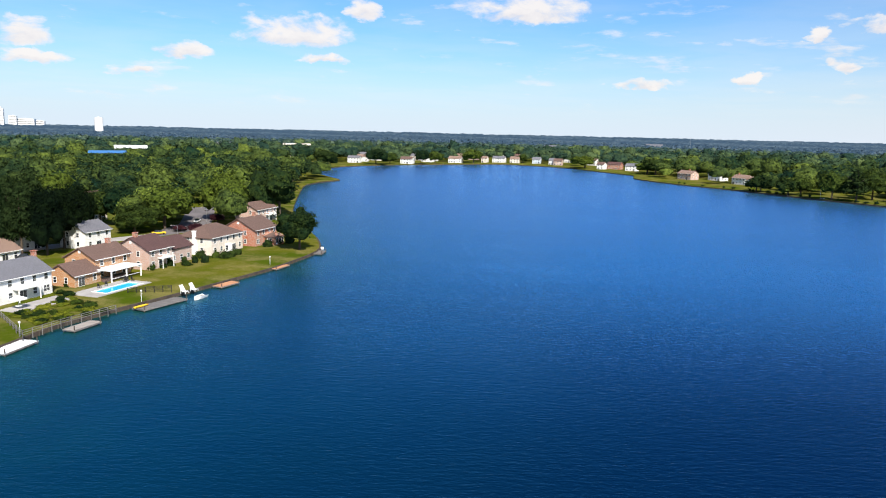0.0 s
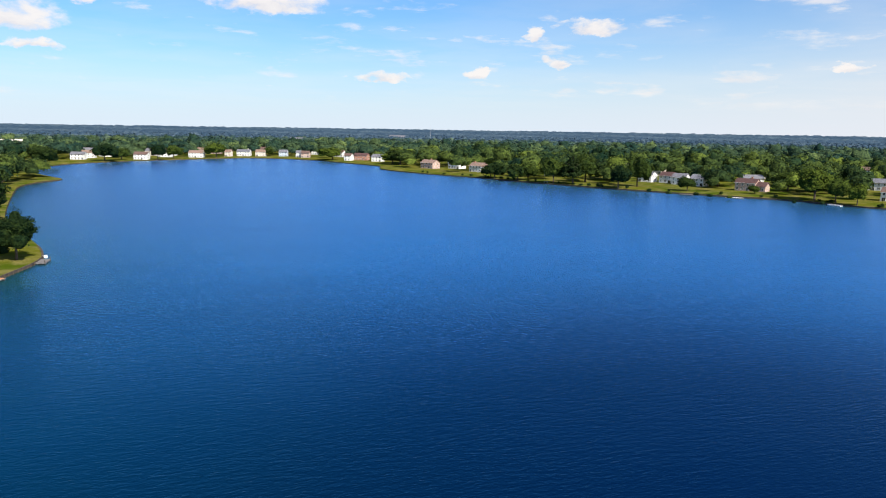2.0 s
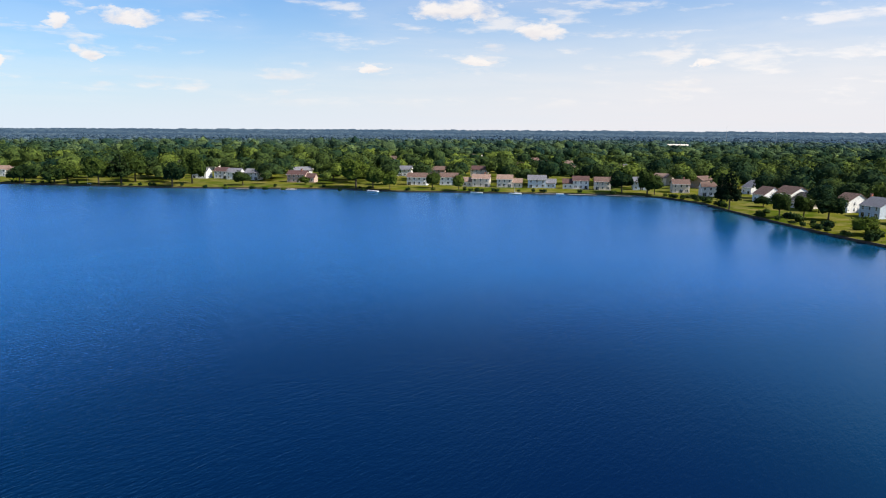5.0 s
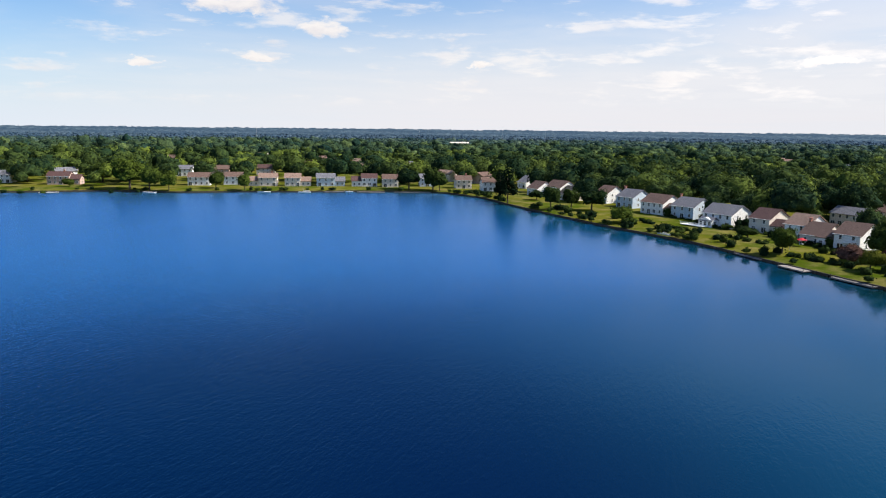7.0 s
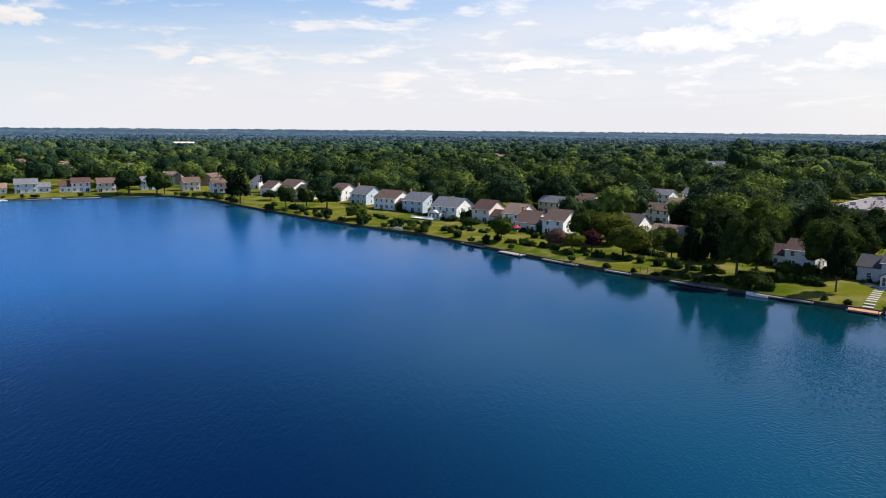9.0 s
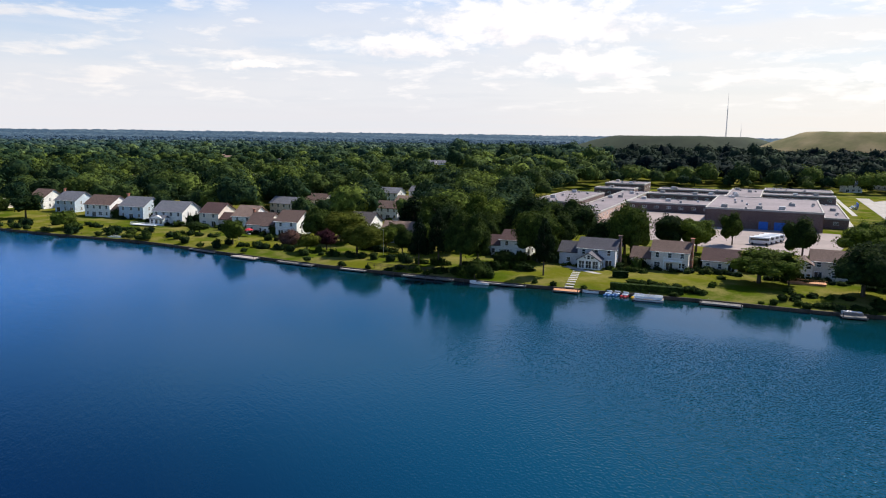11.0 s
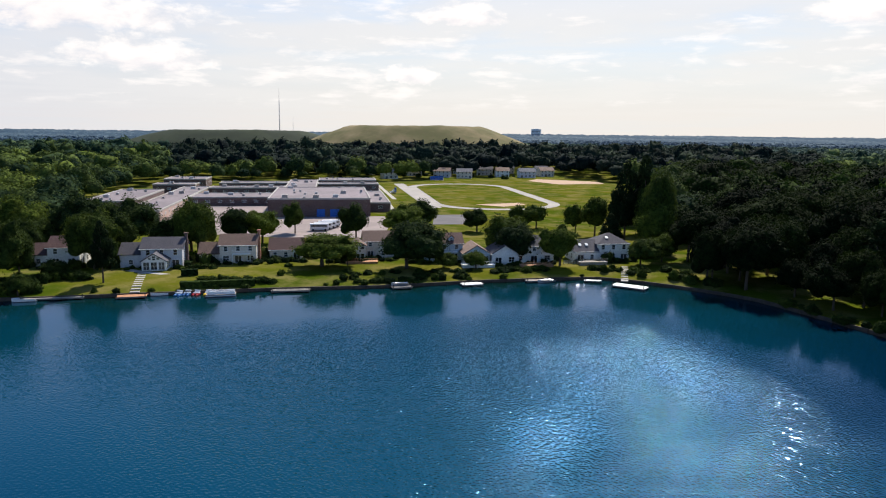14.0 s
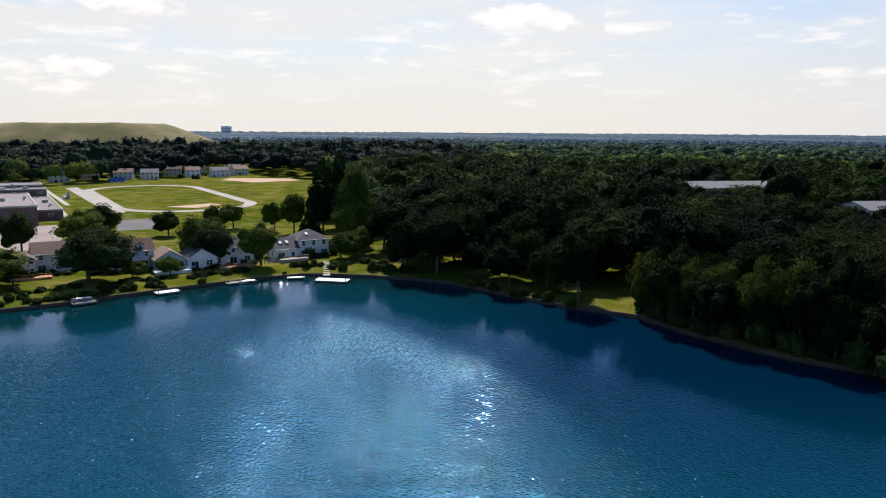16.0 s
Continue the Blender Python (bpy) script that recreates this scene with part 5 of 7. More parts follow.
P_, G_, C_, W_ = (pale_wood, "pale grey timber"), (grey_wood, "weathered grey timber"), (cedar_wood, "reddish cedar"), (white_paint, "white painted")
dock(-71.0, 119.0, 8.0, 3.2, *W_)
dock(-66.2, 133.0, 7.0, 2.6, *P_)
dock(-58.6, 151.5, 12.0, 3.4, *G_)
dock(-50.6, 172.0, 6.6, 2.6, *C_)
dock(-43.0, 195.5, 7.0, 2.4, *C_, bench=False)
dock(-36.2, 220.5, 6.0, 2.8, *G_)
for x, y, l, w, k in ((286, 364, 8, 2.4, G_), (301, 340, 10, 2.6, W_), (375, 204, 12, 2.4, G_), (382.5, 184.5, 16, 2.6, P_), (390, 165.5, 14, 2.4, G_), (395, 157, 9, 2.4, P_)):
    dock(x, y, l, w, *k)
for x, y, l, w, k in ((363, 100, 10, 2.6, P_), (345, 81, 10, 2.2, G_), (319, 57, 9, 2.4, P_), (285.5, 28.5, 10, 2.6, W_), (262, 2, 13, 4.0, G_), (237, -12.5, 12, 2.8, G_),
                      (220, -23, 9.5, 2.8, P_), (206, -35.5, 13, 2.2, G_), (192, -49, 8, 2.6, P_), (177.5, -63, 10, 2.6, G_), (173.5, -67, 8, 2.4, G_)):
    dock(x, y, l, w, *k)
for x, y, l, w, k in ((162.5, -79.3, 13, 2.2, P_), (150.4, -90.8, 6.4, 2.6, C_), (127.0, -117.0, 9.0, 2.2, G_), (109.0, -136.2, 5.0, 2.8, G_), (97.3, -149.6, 5.4, 2.8, W_), (86.5, -163.5, 6, 2.0, P_), (75.0, -172.2, 4.4, 1.6, W_), (64.8, -171.4, 8.5, 3.6, W_)):
    dock(x, y, l, w, *k)


# ---- boats ----
def hull(bm, l, w, h, z0=0.0):
    """An open hull with a pointed bow along +x."""
    st = 9
    ring = []
    for i in range(st):
        s = i / (st - 1)
        x = -l / 2 + l * s
        half = w / 2 * (1 - max(0, (s - 0.5) / 0.5) ** 2.2 * 0.97)
        sheer = h * (0.85 + 0.25 * s * s)
        ring.append([bm.verts.new(c) for c in ((x, -half, z0 + sheer), (x, -half * 0.75, z0 + 0.08), (x, 0, z0 - 0.1 + 0.2 * s ** 4), (x, half * 0.75, z0 + 0.08), (x, half, z0 + sheer),
                                             (x, half * 0.8, z0 + sheer * 0.9), (x, 0, z0 + sheer * 0.45), (x, -half * 0.8, z0 + sheer * 0.9))])
    for a, b in zip(ring, ring[1:]):
        for k in range(8):
            bm.faces.new((a[k], b[k], b[(k + 1) % 8], a[(k + 1) % 8]))
    bm.faces.new(ring[0][::-1])
    bm.faces.new(ring[-1])


def boat(x, y, l, mat, words, turn=0.0, mast=0.0, shield=True, z=0.0):
    ob = thing("boat", x, y, z, rz=bank_turn(x, y) + turn)
    tagged(ob, f"{words} moored at the lake bank", "boat", group="moored boats")
    bm = bmesh.new()
    hull(bm, l, l * 0.36, 0.75)
    part("hull", bm, mat, ob)
    for k in (-0.2, 0.12):
        bm = bmesh.new()
        box(bm, l * k - 0.2, l * k + 0.2, -l * 0.13, l * 0.13, 0.5, 0.62, 0.03)
        part("seat", bm, pale_wood, ob)
    if shield:
        bm = bmesh.new()
        box(bm, l * 0.2, l * 0.2 + 0.06, -l * 0.12, l * 0.12, 0.75, 1.15)
        part("windshield", bm, glass, ob)
        bm = bmesh.new()
        box(bm, -l / 2 - 0.3, -l / 2 + 0.02, -0.2, 0.2, 0.25, 1.1, 0.06)
        part("outboard_motor", bm, black_paint, ob)
    if mast:
        bm = bmesh.new()
        tube(bm, (l * 0.08, 0, 0.4), (l * 0.08, 0, mast), 0.06, 0.04, 8)
        part("mast", bm, metal_grey, ob)
        bm = bmesh.new()
        tube(bm, (l * 0.08, 0, 1.3), (-l * 0.42, 0, 1.35), 0.09, 0.08, 8)
        part("boom", bm, hull_white, ob)
    return ob


def pontoon_boat(x, y, l=6.6, turn=0.0):
    ob = thing("pontoon_boat", x, y, 0, rz=bank_turn(x, y) + turn)
    tagged(ob, "white pontoon boat with railings moored at the bank", "boat", group="moored boats")
    for s in (-0.8, 0.8):
        bm = bmesh.new()
        tube(bm, (-l / 2, s, 0.2), (l / 2 - 0.6, s, 0.2), 0.32, None, 12)
        tube(bm, (l / 2 - 0.6, s, 0.2), (l / 2 + 0.1, s, 0.35), 0.32, 0.05, 12)
        part("pontoon", bm, metal_grey, ob)
    bm = bmesh.new()
    box(bm, -l / 2, l / 2, -1.2, 1.2, 0.5, 0.6)
    part("deck", bm, pale_wood, ob)
    for s in (-1.18, 1.14):
        bm = bmesh.new()
        box(bm, -l / 2 + 0.2, l / 2 - 0.3, s, s + 0.04, 0.66, 1.15)
        box(bm, -l / 2 + 0.2, l / 2 - 0.3, s - 0.02, s + 0.06, 1.2, 1.26)
        part("side_panel", bm, hull_white, ob)
    for a, b in ((-l * 0.3, -0.7), (-l * 0.3, 0.7), (l * 0.28, -0.7), (l * 0.28, 0.7)):
        bm = bmesh.new()
        box(bm, a - 0.75, a + 0.75, b - 0.32, b + 0.32, 0.6, 1.0, 0.06)
        box(bm, a - 0.75, a + 0.75, b + (0.2 if b > 0 else -0.32), b + (0.32 if b > 0 else -0.2), 1.0, 1.35, 0.04)
        part("bench_seat", bm, hull_white, ob)
    bm = bmesh.new()
    tube(bm, (0.2, 0.9, 0.6), (-0.3, 0.9, 2.2), 0.05, None, 6)
    part("console_post", bm, metal_grey, ob)


pontoon_boat(136.4, -104.3)
pontoon_boat(271.0, 14.0, 7.0)
boat(147.8, -96.0, 3.8, hull_white, "small white dinghy", 6, shield=False)
boat(-52.5, 158.5, 4.4, hull_white, "white dinghy", 10, shield=False)
boat(-37.6, 229.0, 3.4, hull_white, "small white skiff", 60, shield=False)
boat(240.5, 459.5, 7.0, hull_white, "white sailing boat with a bare mast", 0, mast=9.5, shield=False)
boat(253, 438, 5.5, red_paint, "red open boat", 8)
boat(259, 430, 5.5, hull_white, "white open boat", -5)
boat(325, 293, 7.5, hull_white, "white motor boat", 3)
boat(352, 261, 5.0, red_paint, "red motor boat", 0)
boat(356, 239, 7.5, hull_white, "white motor boat", 0)
boat(364, 217.5, 7.5, hull_white, "white boat with a thin mast", 0, mast=7.0)
boat(379, 197, 5.0, hull_white, "white motor boat", 0)
boat(397, 140, 6.0, hull_white, "white motor boat", 20)
boat(366, 97, 6.5, hull_white, "white motor boat", 10)
boat(337.5, 70, 5.5, hull_blue, "blue and white motor boat", 4)
boat(331, 66, 5.0, hull_white, "white motor boat", 4)
boat(307, 43.5, 5.0, hull_white, "small white boat", 4)
boat(291.5, 35, 6.0, hull_blue, "blue motor boat", 2)
boat(165.5, -74.5, 5.0, hull_white, "white boat on a lift", 2, shield=False)
boat(110.0, -136.8, 4.2, metal_grey, "covered grey boat", 0, shield=False, z=0.5)
boat(129.6, -118.4, 4.4, hull_white, "white rowing boat", 14, shield=False)
boat(250, -3.0, 5.0, metal_grey, "grey open boat", 3, shield=False)
boat(84.5, -164.6, 4.8, metal_grey, "grey canoe", 12, shield=False)


def pedal_boat(x, y, mat, words):
    ob = thing("pedal_boat", x, y, 0, rz=bank_turn(x, y) + 70)
    tagged(ob, f"{words} plastic pedal boat floating by the bank", "boat", group="moored boats")
    for s in (-0.45, 0.45):
        bm = bmesh.new()
        box(bm, -1.2, 1.2, s - 0.24, s + 0.24, -0.05, 0.4, 0.12)
        part("float", bm, mat, ob)
    bm = bmesh.new()
    box(bm, -0.9, 0.1, -0.7, 0.7, 0.4, 0.62, 0.06)
    box(bm, -1.0, -0.75, -0.7, 0.7, 0.62, 1.05, 0.06)
    part("seat", bm, hull_white, ob)


pedal_boat(144.4, -98.6, hull_blue, "blue")
pedal_boat(143.4, -100.2, hull_blue, "blue and white")
pedal_boat(141.7, -101.4, red_paint, "red")
pedal_boat(139.8, -103.2, yellow_paint, "yellow")


def kayak(x, y, z, rz):
    bm = bmesh.new()
    hull(bm, 3.4, 0.8, 0.3, z0=0.1)
    ob = part("kayak", bm, yellow_paint, None)
    ob.matrix_basis = Matrix.Translation((x, y, z)) @ Matrix.Rotation(radians(rz), 4, "Z")
    tagged(ob, "yellow plastic kayak lying on a dock", "kayak")


kayak(-61.0, 147.5, 0.56, 62)


def deck_chair(x, y, z, rz):
    ob = thing("lounge_chair", x, y, z, rz=rz)
    tagged(ob, "large white board-like lounger tilted up beside the dock", "chair", group="white loungers")
    bm = bmesh.new()
    box(bm, -0.6, 0.6, -0.9, 0.0, 0.42, 0.5, 0.02)
    part("seat", bm, white_paint, ob)
    bm = bmesh.new()
    bmesh.ops.create_cube(bm, size=1, matrix=Matrix.Translation((0, 0.4, 1.1)) @ Matrix.Rotation(radians(60), 4, "X") @ Matrix.Diagonal((1.2, 1.7, 0.08, 1)))
    part("backrest", bm, white_paint, ob)
    for a in (-0.55, 0.55):
        for b in (-0.8, 0.42):
            bm = bmesh.new()
            box(bm, a - 0.05, a + 0.05, b - 0.05, b + 0.05, 0, 0.42 if b < 0 else 1.1)
            part("leg", bm, white_paint, ob)


for x, y, rz in ((-56.4, 159.6, 72), (-55.2, 162.3, 72)):
    deck_chair(x, y, float(land_z(x, y)), rz)


# ---- the pool garden ----
def pool():
    ob = thing("swimming_pool", -71.6, 161.4, GROUND, 108)
    tagged(ob, "bright turquoise garden swimming pool with pale concrete surround", "swimming pool")
    bm = bmesh.new()
    box(bm, -9.2, 7.8, -2.4, -1.6, 0, 0.16)
    box(bm, -9.2, 7.8, 2.0, 5.2, 0, 0.16)
    box(bm, -9.2, -5.6, -1.6, 2.0, 0, 0.16)
    box(bm, 5.4, 7.8, -1.6, 2.0, 0, 0.16)
    part("surround", bm, concrete, ob)
    bm = bmesh.new()
    box(bm, -5.6, 5.4, -1.6, 2.0, -0.1, 0.08)
    part("pool_water", bm, pool_mat, ob, "clear turquoise water")
    bm = bmesh.new()
    box(bm, -5.9, 5.7, -1.9, -1.6, 0.16, 0.24)
    box(bm, -5.9, 5.7, 2.0, 2.3, 0.16, 0.24)
    box(bm, -5.9, -5.6, -1.6, 2.0, 0.16, 0.24)
    box(bm, 5.4, 5.7, -1.6, 2.0, 0.16, 0.24)
    part("coping", bm, white_paint, ob)


pool_mat = material("pool_water", (0.02, 0.45, 0.72), (0.03, 0.52, 0.78), 0.3, 0.08, 0.1, spec=0.5, wear=0.05)
pool()


def pergola():
    ob = thing("pergola", -76.2, 172.0, GROUND, 108)
    tagged(ob, "white flat-roofed patio shelter on posts beside the pool", "pergola")
    bm = bmesh.new()
    box(bm, -5.2, 5.2, -2.6, 2.6, 2.7, 2.95, 0.05)
    part("roof", bm, white_paint, ob)
    for a in (-4.9, 0, 4.9):
        for b in (-2.3, 2.3):
            bm = bmesh.new()
            box(bm, a - 0.12, a + 0.12, b - 0.12, b + 0.12, 0, 2.7)
            part("post", bm, white_paint, ob)
    bm = bmesh.new()
    box(bm, -4.8, 4.8, -2.34, -2.26, 0.9, 1.0)
    part("rail", bm, white_paint, ob)


pergola()


def bar_counter(x, y, az):
    ob = thing("outdoor_bar", x, y, GROUND, az)
    tagged(ob, "dark stone outdoor kitchen counter under the shelter", "counter")
    bm = bmesh.new()
    box(bm, -3.8, 3.8, -0.45, 0.45, 0, 1.02, 0.03)
    part("base", bm, brick_dark, ob)
    bm = bmesh.new()
    box(bm, -4.0, 4.0, -0.6, 0.6, 1.02, 1.1, 0.02)
    part("worktop", bm, black_paint, ob)


bar_counter(-76.6, 170.8, 108)


def garden_chair(x, y, rz):
    ob = thing("garden_chair", x, y, GROUND + 0.16, rz=rz)
    tagged(ob, "dark metal garden chair on the pool terrace", "chair", group="garden chairs by the pool")
    bm = bmesh.new()
    box(bm, -0.3, 0.3, -0.3, 0.3, 0.4, 0.48, 0.02)
    part("seat", bm, black_paint, ob)
    bm = bmesh.new()
    box(bm, -0.3, 0.3, 0.26, 0.33, 0.48, 1.05, 0.02)
    part("backrest", bm, black_paint, ob)
    for i in (-0.26, 0.26):
        for j in (-0.26, 0.26):
            bm = bmesh.new()
            box(bm, i - 0.03, i + 0.03, j - 0.03, j + 0.03, 0, 0.4)
            part("leg", bm, black_paint, ob)


for k, (u, v) in enumerate(((5.4, 3.0), (6.6, 3.4), (7.2, 2.4), (6.2, 4.3), (-2.0, 3.6), (0.5, 4.0))):
    ca, sa_ = math.cos(math.pi - radians(108)), math.sin(math.pi - radians(108))
    garden_chair(-71.6 + u * ca - v * sa_, 161.4 + u * sa_ + v * ca, 40 * k)


def patio_set(x, y, words, mat, canopy=True, z=GROUND):
    ob = thing("patio_table", x, y, z)
    tagged(ob, f"garden table with {words} parasol on a patio", "table")
    bm = bmesh.new()
    tube(bm, (0, 0, 0.68), (0, 0, 0.74), 0.65, None, 18)
    part("tabletop", bm, white_paint, ob)
    bm = bmesh.new()
    tube(bm, (0, 0, 0), (0, 0, 2.4), 0.04, None, 8)
    part("pole", bm, metal_grey, ob)
    bm = bmesh.new()
    bmesh.ops.create_cone(bm, cap_ends=True, segments=8, radius1=1.7, radius2=0.05, depth=0.7, matrix=Matrix.Translation((0, 0, 2.45)))
    part("canopy", bm, mat, ob)


patio_set(258.5, -28.5, "a red", red_paint)
patio_set(-82.5, 141.0, "a white", white_paint)


def patio(x, y, az, w, d, mat, label):
    ob = thing("patio", x, y, GROUND, az)
    bm = bmesh.new()
    box(bm, -w / 2, w / 2, -d, 0, -0.2, 0.12)
    part("slab", bm, mat, ob)
    tagged(ob, label, "patio")


patio(-83.5, 146.0, 108, 14, 5.5, concrete, "pale concrete terrace in front of the white house")


def fence(name, pts, step, h, mat, label, rails=3):
    ob = new(name)
    ob.location = (pts[0][0], pts[0][1], GROUND)
    tagged(ob, label, "fence")
    for (x0, y0), (x1, y1) in zip(pts, pts[1:]):
        l = math.hypot(x1 - x0, y1 - y0)
        n = max(1, round(l / step))
        bx, by = x0 - pts[0][0], y0 - pts[0][1]
        ex, ey = x1 - pts[0][0], y1 - pts[0][1]
        for k in range(n + 1):
            s = k / n
            me = shared_mesh(("post", h), lambda bm: box(bm, -0.06, 0.06, -0.06, 0.06, -0.75, h), mat)
            q = new("post", me)
            q.parent = ob
            q.location = (bx + (ex - bx) * s, by + (ey - by) * s, 0)
        for r in range(rails):
            z = h * (0.3 + 0.65 * r / max(1, rails - 1))
            bm = bmesh.new()
            tube(bm, (bx, by, z), (ex, ey, z), 0.05, None, 4)
            part("rail", bm, mat, ob)
    return ob


fence("rail_fence", [(-83.5, 136), (-71.2, 122.2), (-68.6, 130), (-66.0, 136.2), (-63.6, 141.5)], 2.2, 1.15, grey_wood, "weathered timber post and rail fence above the bulkhead")
fence("garden_fence", [(-67.8, 157), (-59.5, 160.5)], 2.0, 1.2, black_paint, "thin dark garden fence across the lawn", 4)
fence("shore_fence", [(191.5, -52.5), (187, -57), (181.5, -63), (176.5, -69)], 2.4, 1.0, wall_wood, "dark timber post and rail fence by the bank")
fence("picket_fence", [(111, -165), (107.5, -168.5), (103, -172)], 1.6, 1.0, white_paint, "white railing of a garden deck", 4)
fence("deck_rail", [(89.5, -184.5), (85.0, -188.0)], 1.4, 1.0, white_paint, "white stair rail of a garden deck", 3)


def street_lamp(x, y, h, rz):
    ob = thing("street_lamp", x, y, GROUND, rz=rz)
    tagged(ob, "grey curved-arm street lamp beside the road", "street lamp")
    bm = bmesh.new()
    tube(bm, (0, 0, 0), (0, 0, h), 0.09, 0.06, 8)
    part("pole", bm, metal_grey, ob)
    bm = bmesh.new()
    tube(bm, (0, 0, h - 0.05), (1.6, 0, h + 0.25), 0.05, None, 6)
    part("arm", bm, metal_grey, ob)
    bm = bmesh.new()
    box(bm, 1.5, 2.2, -0.15, 0.15, h + 0.15, h + 0.32, 0.04)
    part("lamp_head", bm, concrete, ob)


street_lamp(-84.8, 236, 4.2, 200)
street_lamp(-86, 270, 6.5, 180)
street_lamp(208, -62, 7.5, 20)
street_lamp(247, -24, 7.5, 20)


def dock_lamp(x, y):
    ob = thing("lamp_post", x, y, float(land_z(x, y)))
    tagged(ob, "short garden lamp post with a white globe", "lamp post")
    bm = bmesh.new()
    tube(bm, (0, 0, -0.3), (0, 0, 2.2), 0.05, None, 8)
    part("post", bm, white_paint, ob)
    bm = bmesh.new()
    bmesh.ops.create_uvsphere(bm, u_segments=12, v_segments=8, radius=0.2, matrix=Matrix.Translation((0, 0, 2.35)))
    part("globe", bm, hull_white, ob)


dock_lamp(-45.4, 195.0)
dock_lamp(-62.6, 151.5)
dock_lamp(-72.8, 124.2)


def stepping_path(name, x0, y0, x1, y1, n, s, label):
    ob = new(name)
    ob.location = (x0, y0, GROUND)
    tagged(ob, label, "path", kind="structure")
    me = shared_mesh(("paving_stone", s), lambda bm: box(bm, -s, s, -s * 0.55, s * 0.55, -0.1, 0.06, 0.02), concrete)
    a = math.degrees(math.atan2(y1 - y0, x1 - x0)) + 90
    for k in range(n):
        q = new("paving_stone", me)
        q.parent = ob
        t = k / (n - 1)
        q.matrix_basis = Matrix.Translation(((x1 - x0) * t, (y1 - y0) * t, float(land_z(x0 + (x1 - x0) * t, y0 + (y1 - y0) * t)) - GROUND)) @ Matrix.Rotation(radians(a + 4 * math.sin(k * 7)), 4, "Z")


stepping_path("garden_path", 167.6, -104.3, 151.8, -92.4, 9, 1.05, "pale stepping stones across the lawn to the dock")
stepping_path("bank_steps", 74.2, -191.5, 67.5, -174.5, 10, 0.9, "pale stepping stones down to the white dock")
tagged(slab("terrace", [(176.5, -104), (171, -104.5), (163, -106.6), (162, -108.6), (171, -106.8), (176, -106)], GROUND + 0.04, 0.2, concrete), "pale curved garden path in front of the house", "path", kind="structure")


def deck(x, y, az, w, d, h, mat, label):
    ob = thing("garden_deck", x, y, GROUND, az)
    tagged(ob, label, "deck")
    bm = bmesh.new()
    box(bm, -w / 2, w / 2, -d, 0, h - 0.15, h)
    part("deck_floor", bm, mat, ob)
    bm = bmesh.new()
    box(bm, -w / 2 + 0.1, w / 2 - 0.1, -d + 0.1, -0.1, -0.2, h - 0.15)
    part("base", bm, mat, ob)
    bm = bmesh.new()
    k = int(w / 0.4)
    for i in range(k + 1):
        box(bm, -w / 2 + w * i / k - 0.03, -w / 2 + w * i / k + 0.03, -d, -d + 0.06, h, h + 0.85)
    box(bm, -w / 2, w / 2, -d - 0.02, -d + 0.08, h + 0.85, h + 0.93)
    part("railing", bm, mat, ob)


deck(107.5, -167.5, 316, 9, 3.5, 0.8, white_paint, "white painted timber deck with railings")
deck(84.5, -191, 316, 8, 3.5, 0.9, pale_wood, "grey timber deck with railings and steps")
deck(95, -178, 316, 9, 3, 0.5, cedar_wood, "reddish timber deck behind the house")
deck(136, -152, 316, 9, 3, 0.5, cedar_wood, "reddish timber deck beside the lawn")


# ---- far landmarks ----
def mast(x, y, h, words):
    ob = thing("radio_mast", x, y, GROUND)
    tagged(ob, f"{words} thin lattice radio mast beyond the woods", "mast")
    bm = bmesh.new()
    w = h * 0.012
    for k in range(3):
        a = k * 2.1
        tube(bm, (math.cos(a) * w, math.sin(a) * w, 0), (math.cos(a) * w * 0.35, math.sin(a) * w * 0.35, h * 0.8), w * 0.22, w * 0.16, 5)
    n = 24
    for i in range(n):
        z = h * 0.8 * i / n
        r = w * (1 - 0.65 * i / n)
        for k in range(3):
            a, b = k * 2.1, (k + 1) * 2.1
            tube(bm, (math.cos(a) * r, math.sin(a) * r, z), (math.cos(b) * r, math.sin(b) * r, z + h * 0.8 / n), w * 0.1, None, 4)
    part("lattice", bm, metal_grey, ob)
    bm = bmesh.new()
    tube(bm, (0, 0, h * 0.78), (0, 0, h), w * 0.2, w * 0.1, 6)
    part("antenna", bm, metal_grey, ob)


def at(az, d):
    return d * math.sin(radians(az)), d * math.cos(radians(az))


mast(*at(132.1, 1500), 115, "tall")
mast(*at(133.1, 1500), 60, "shorter")
mast(*at(18.7, 1900), 42, "pale")
mast(*at(74.4, 1500), 42, "tall")
mast(*at(55.7, 1700), 40, "pale")
mast(*at(77.7, 1600), 36, "short")
mast(*at(68.0, 2000), 40, "short")


def water_tower(x, y):
    ob = thing("water_tower", x, y, GROUND)
    tagged(ob, "white cylindrical water tower above the woods", "tower")
    bm = bmesh.new()
    bmesh.ops.create_cone(bm, cap_ends=True, segments=28, radius1=13, radius2=13, depth=52, matrix=Matrix.Translation((0, 0, 26)))
    part("tank", bm, white_paint, ob)
    bm = bmesh.new()
    bmesh.ops.create_cone(bm, cap_ends=True, segments=28, radius1=13.4, radius2=2, depth=3.4, matrix=Matrix.Translation((0, 0, 53.7)))
    part("cap", bm, white_paint, ob)


water_tower(*at(335.3, 2650))


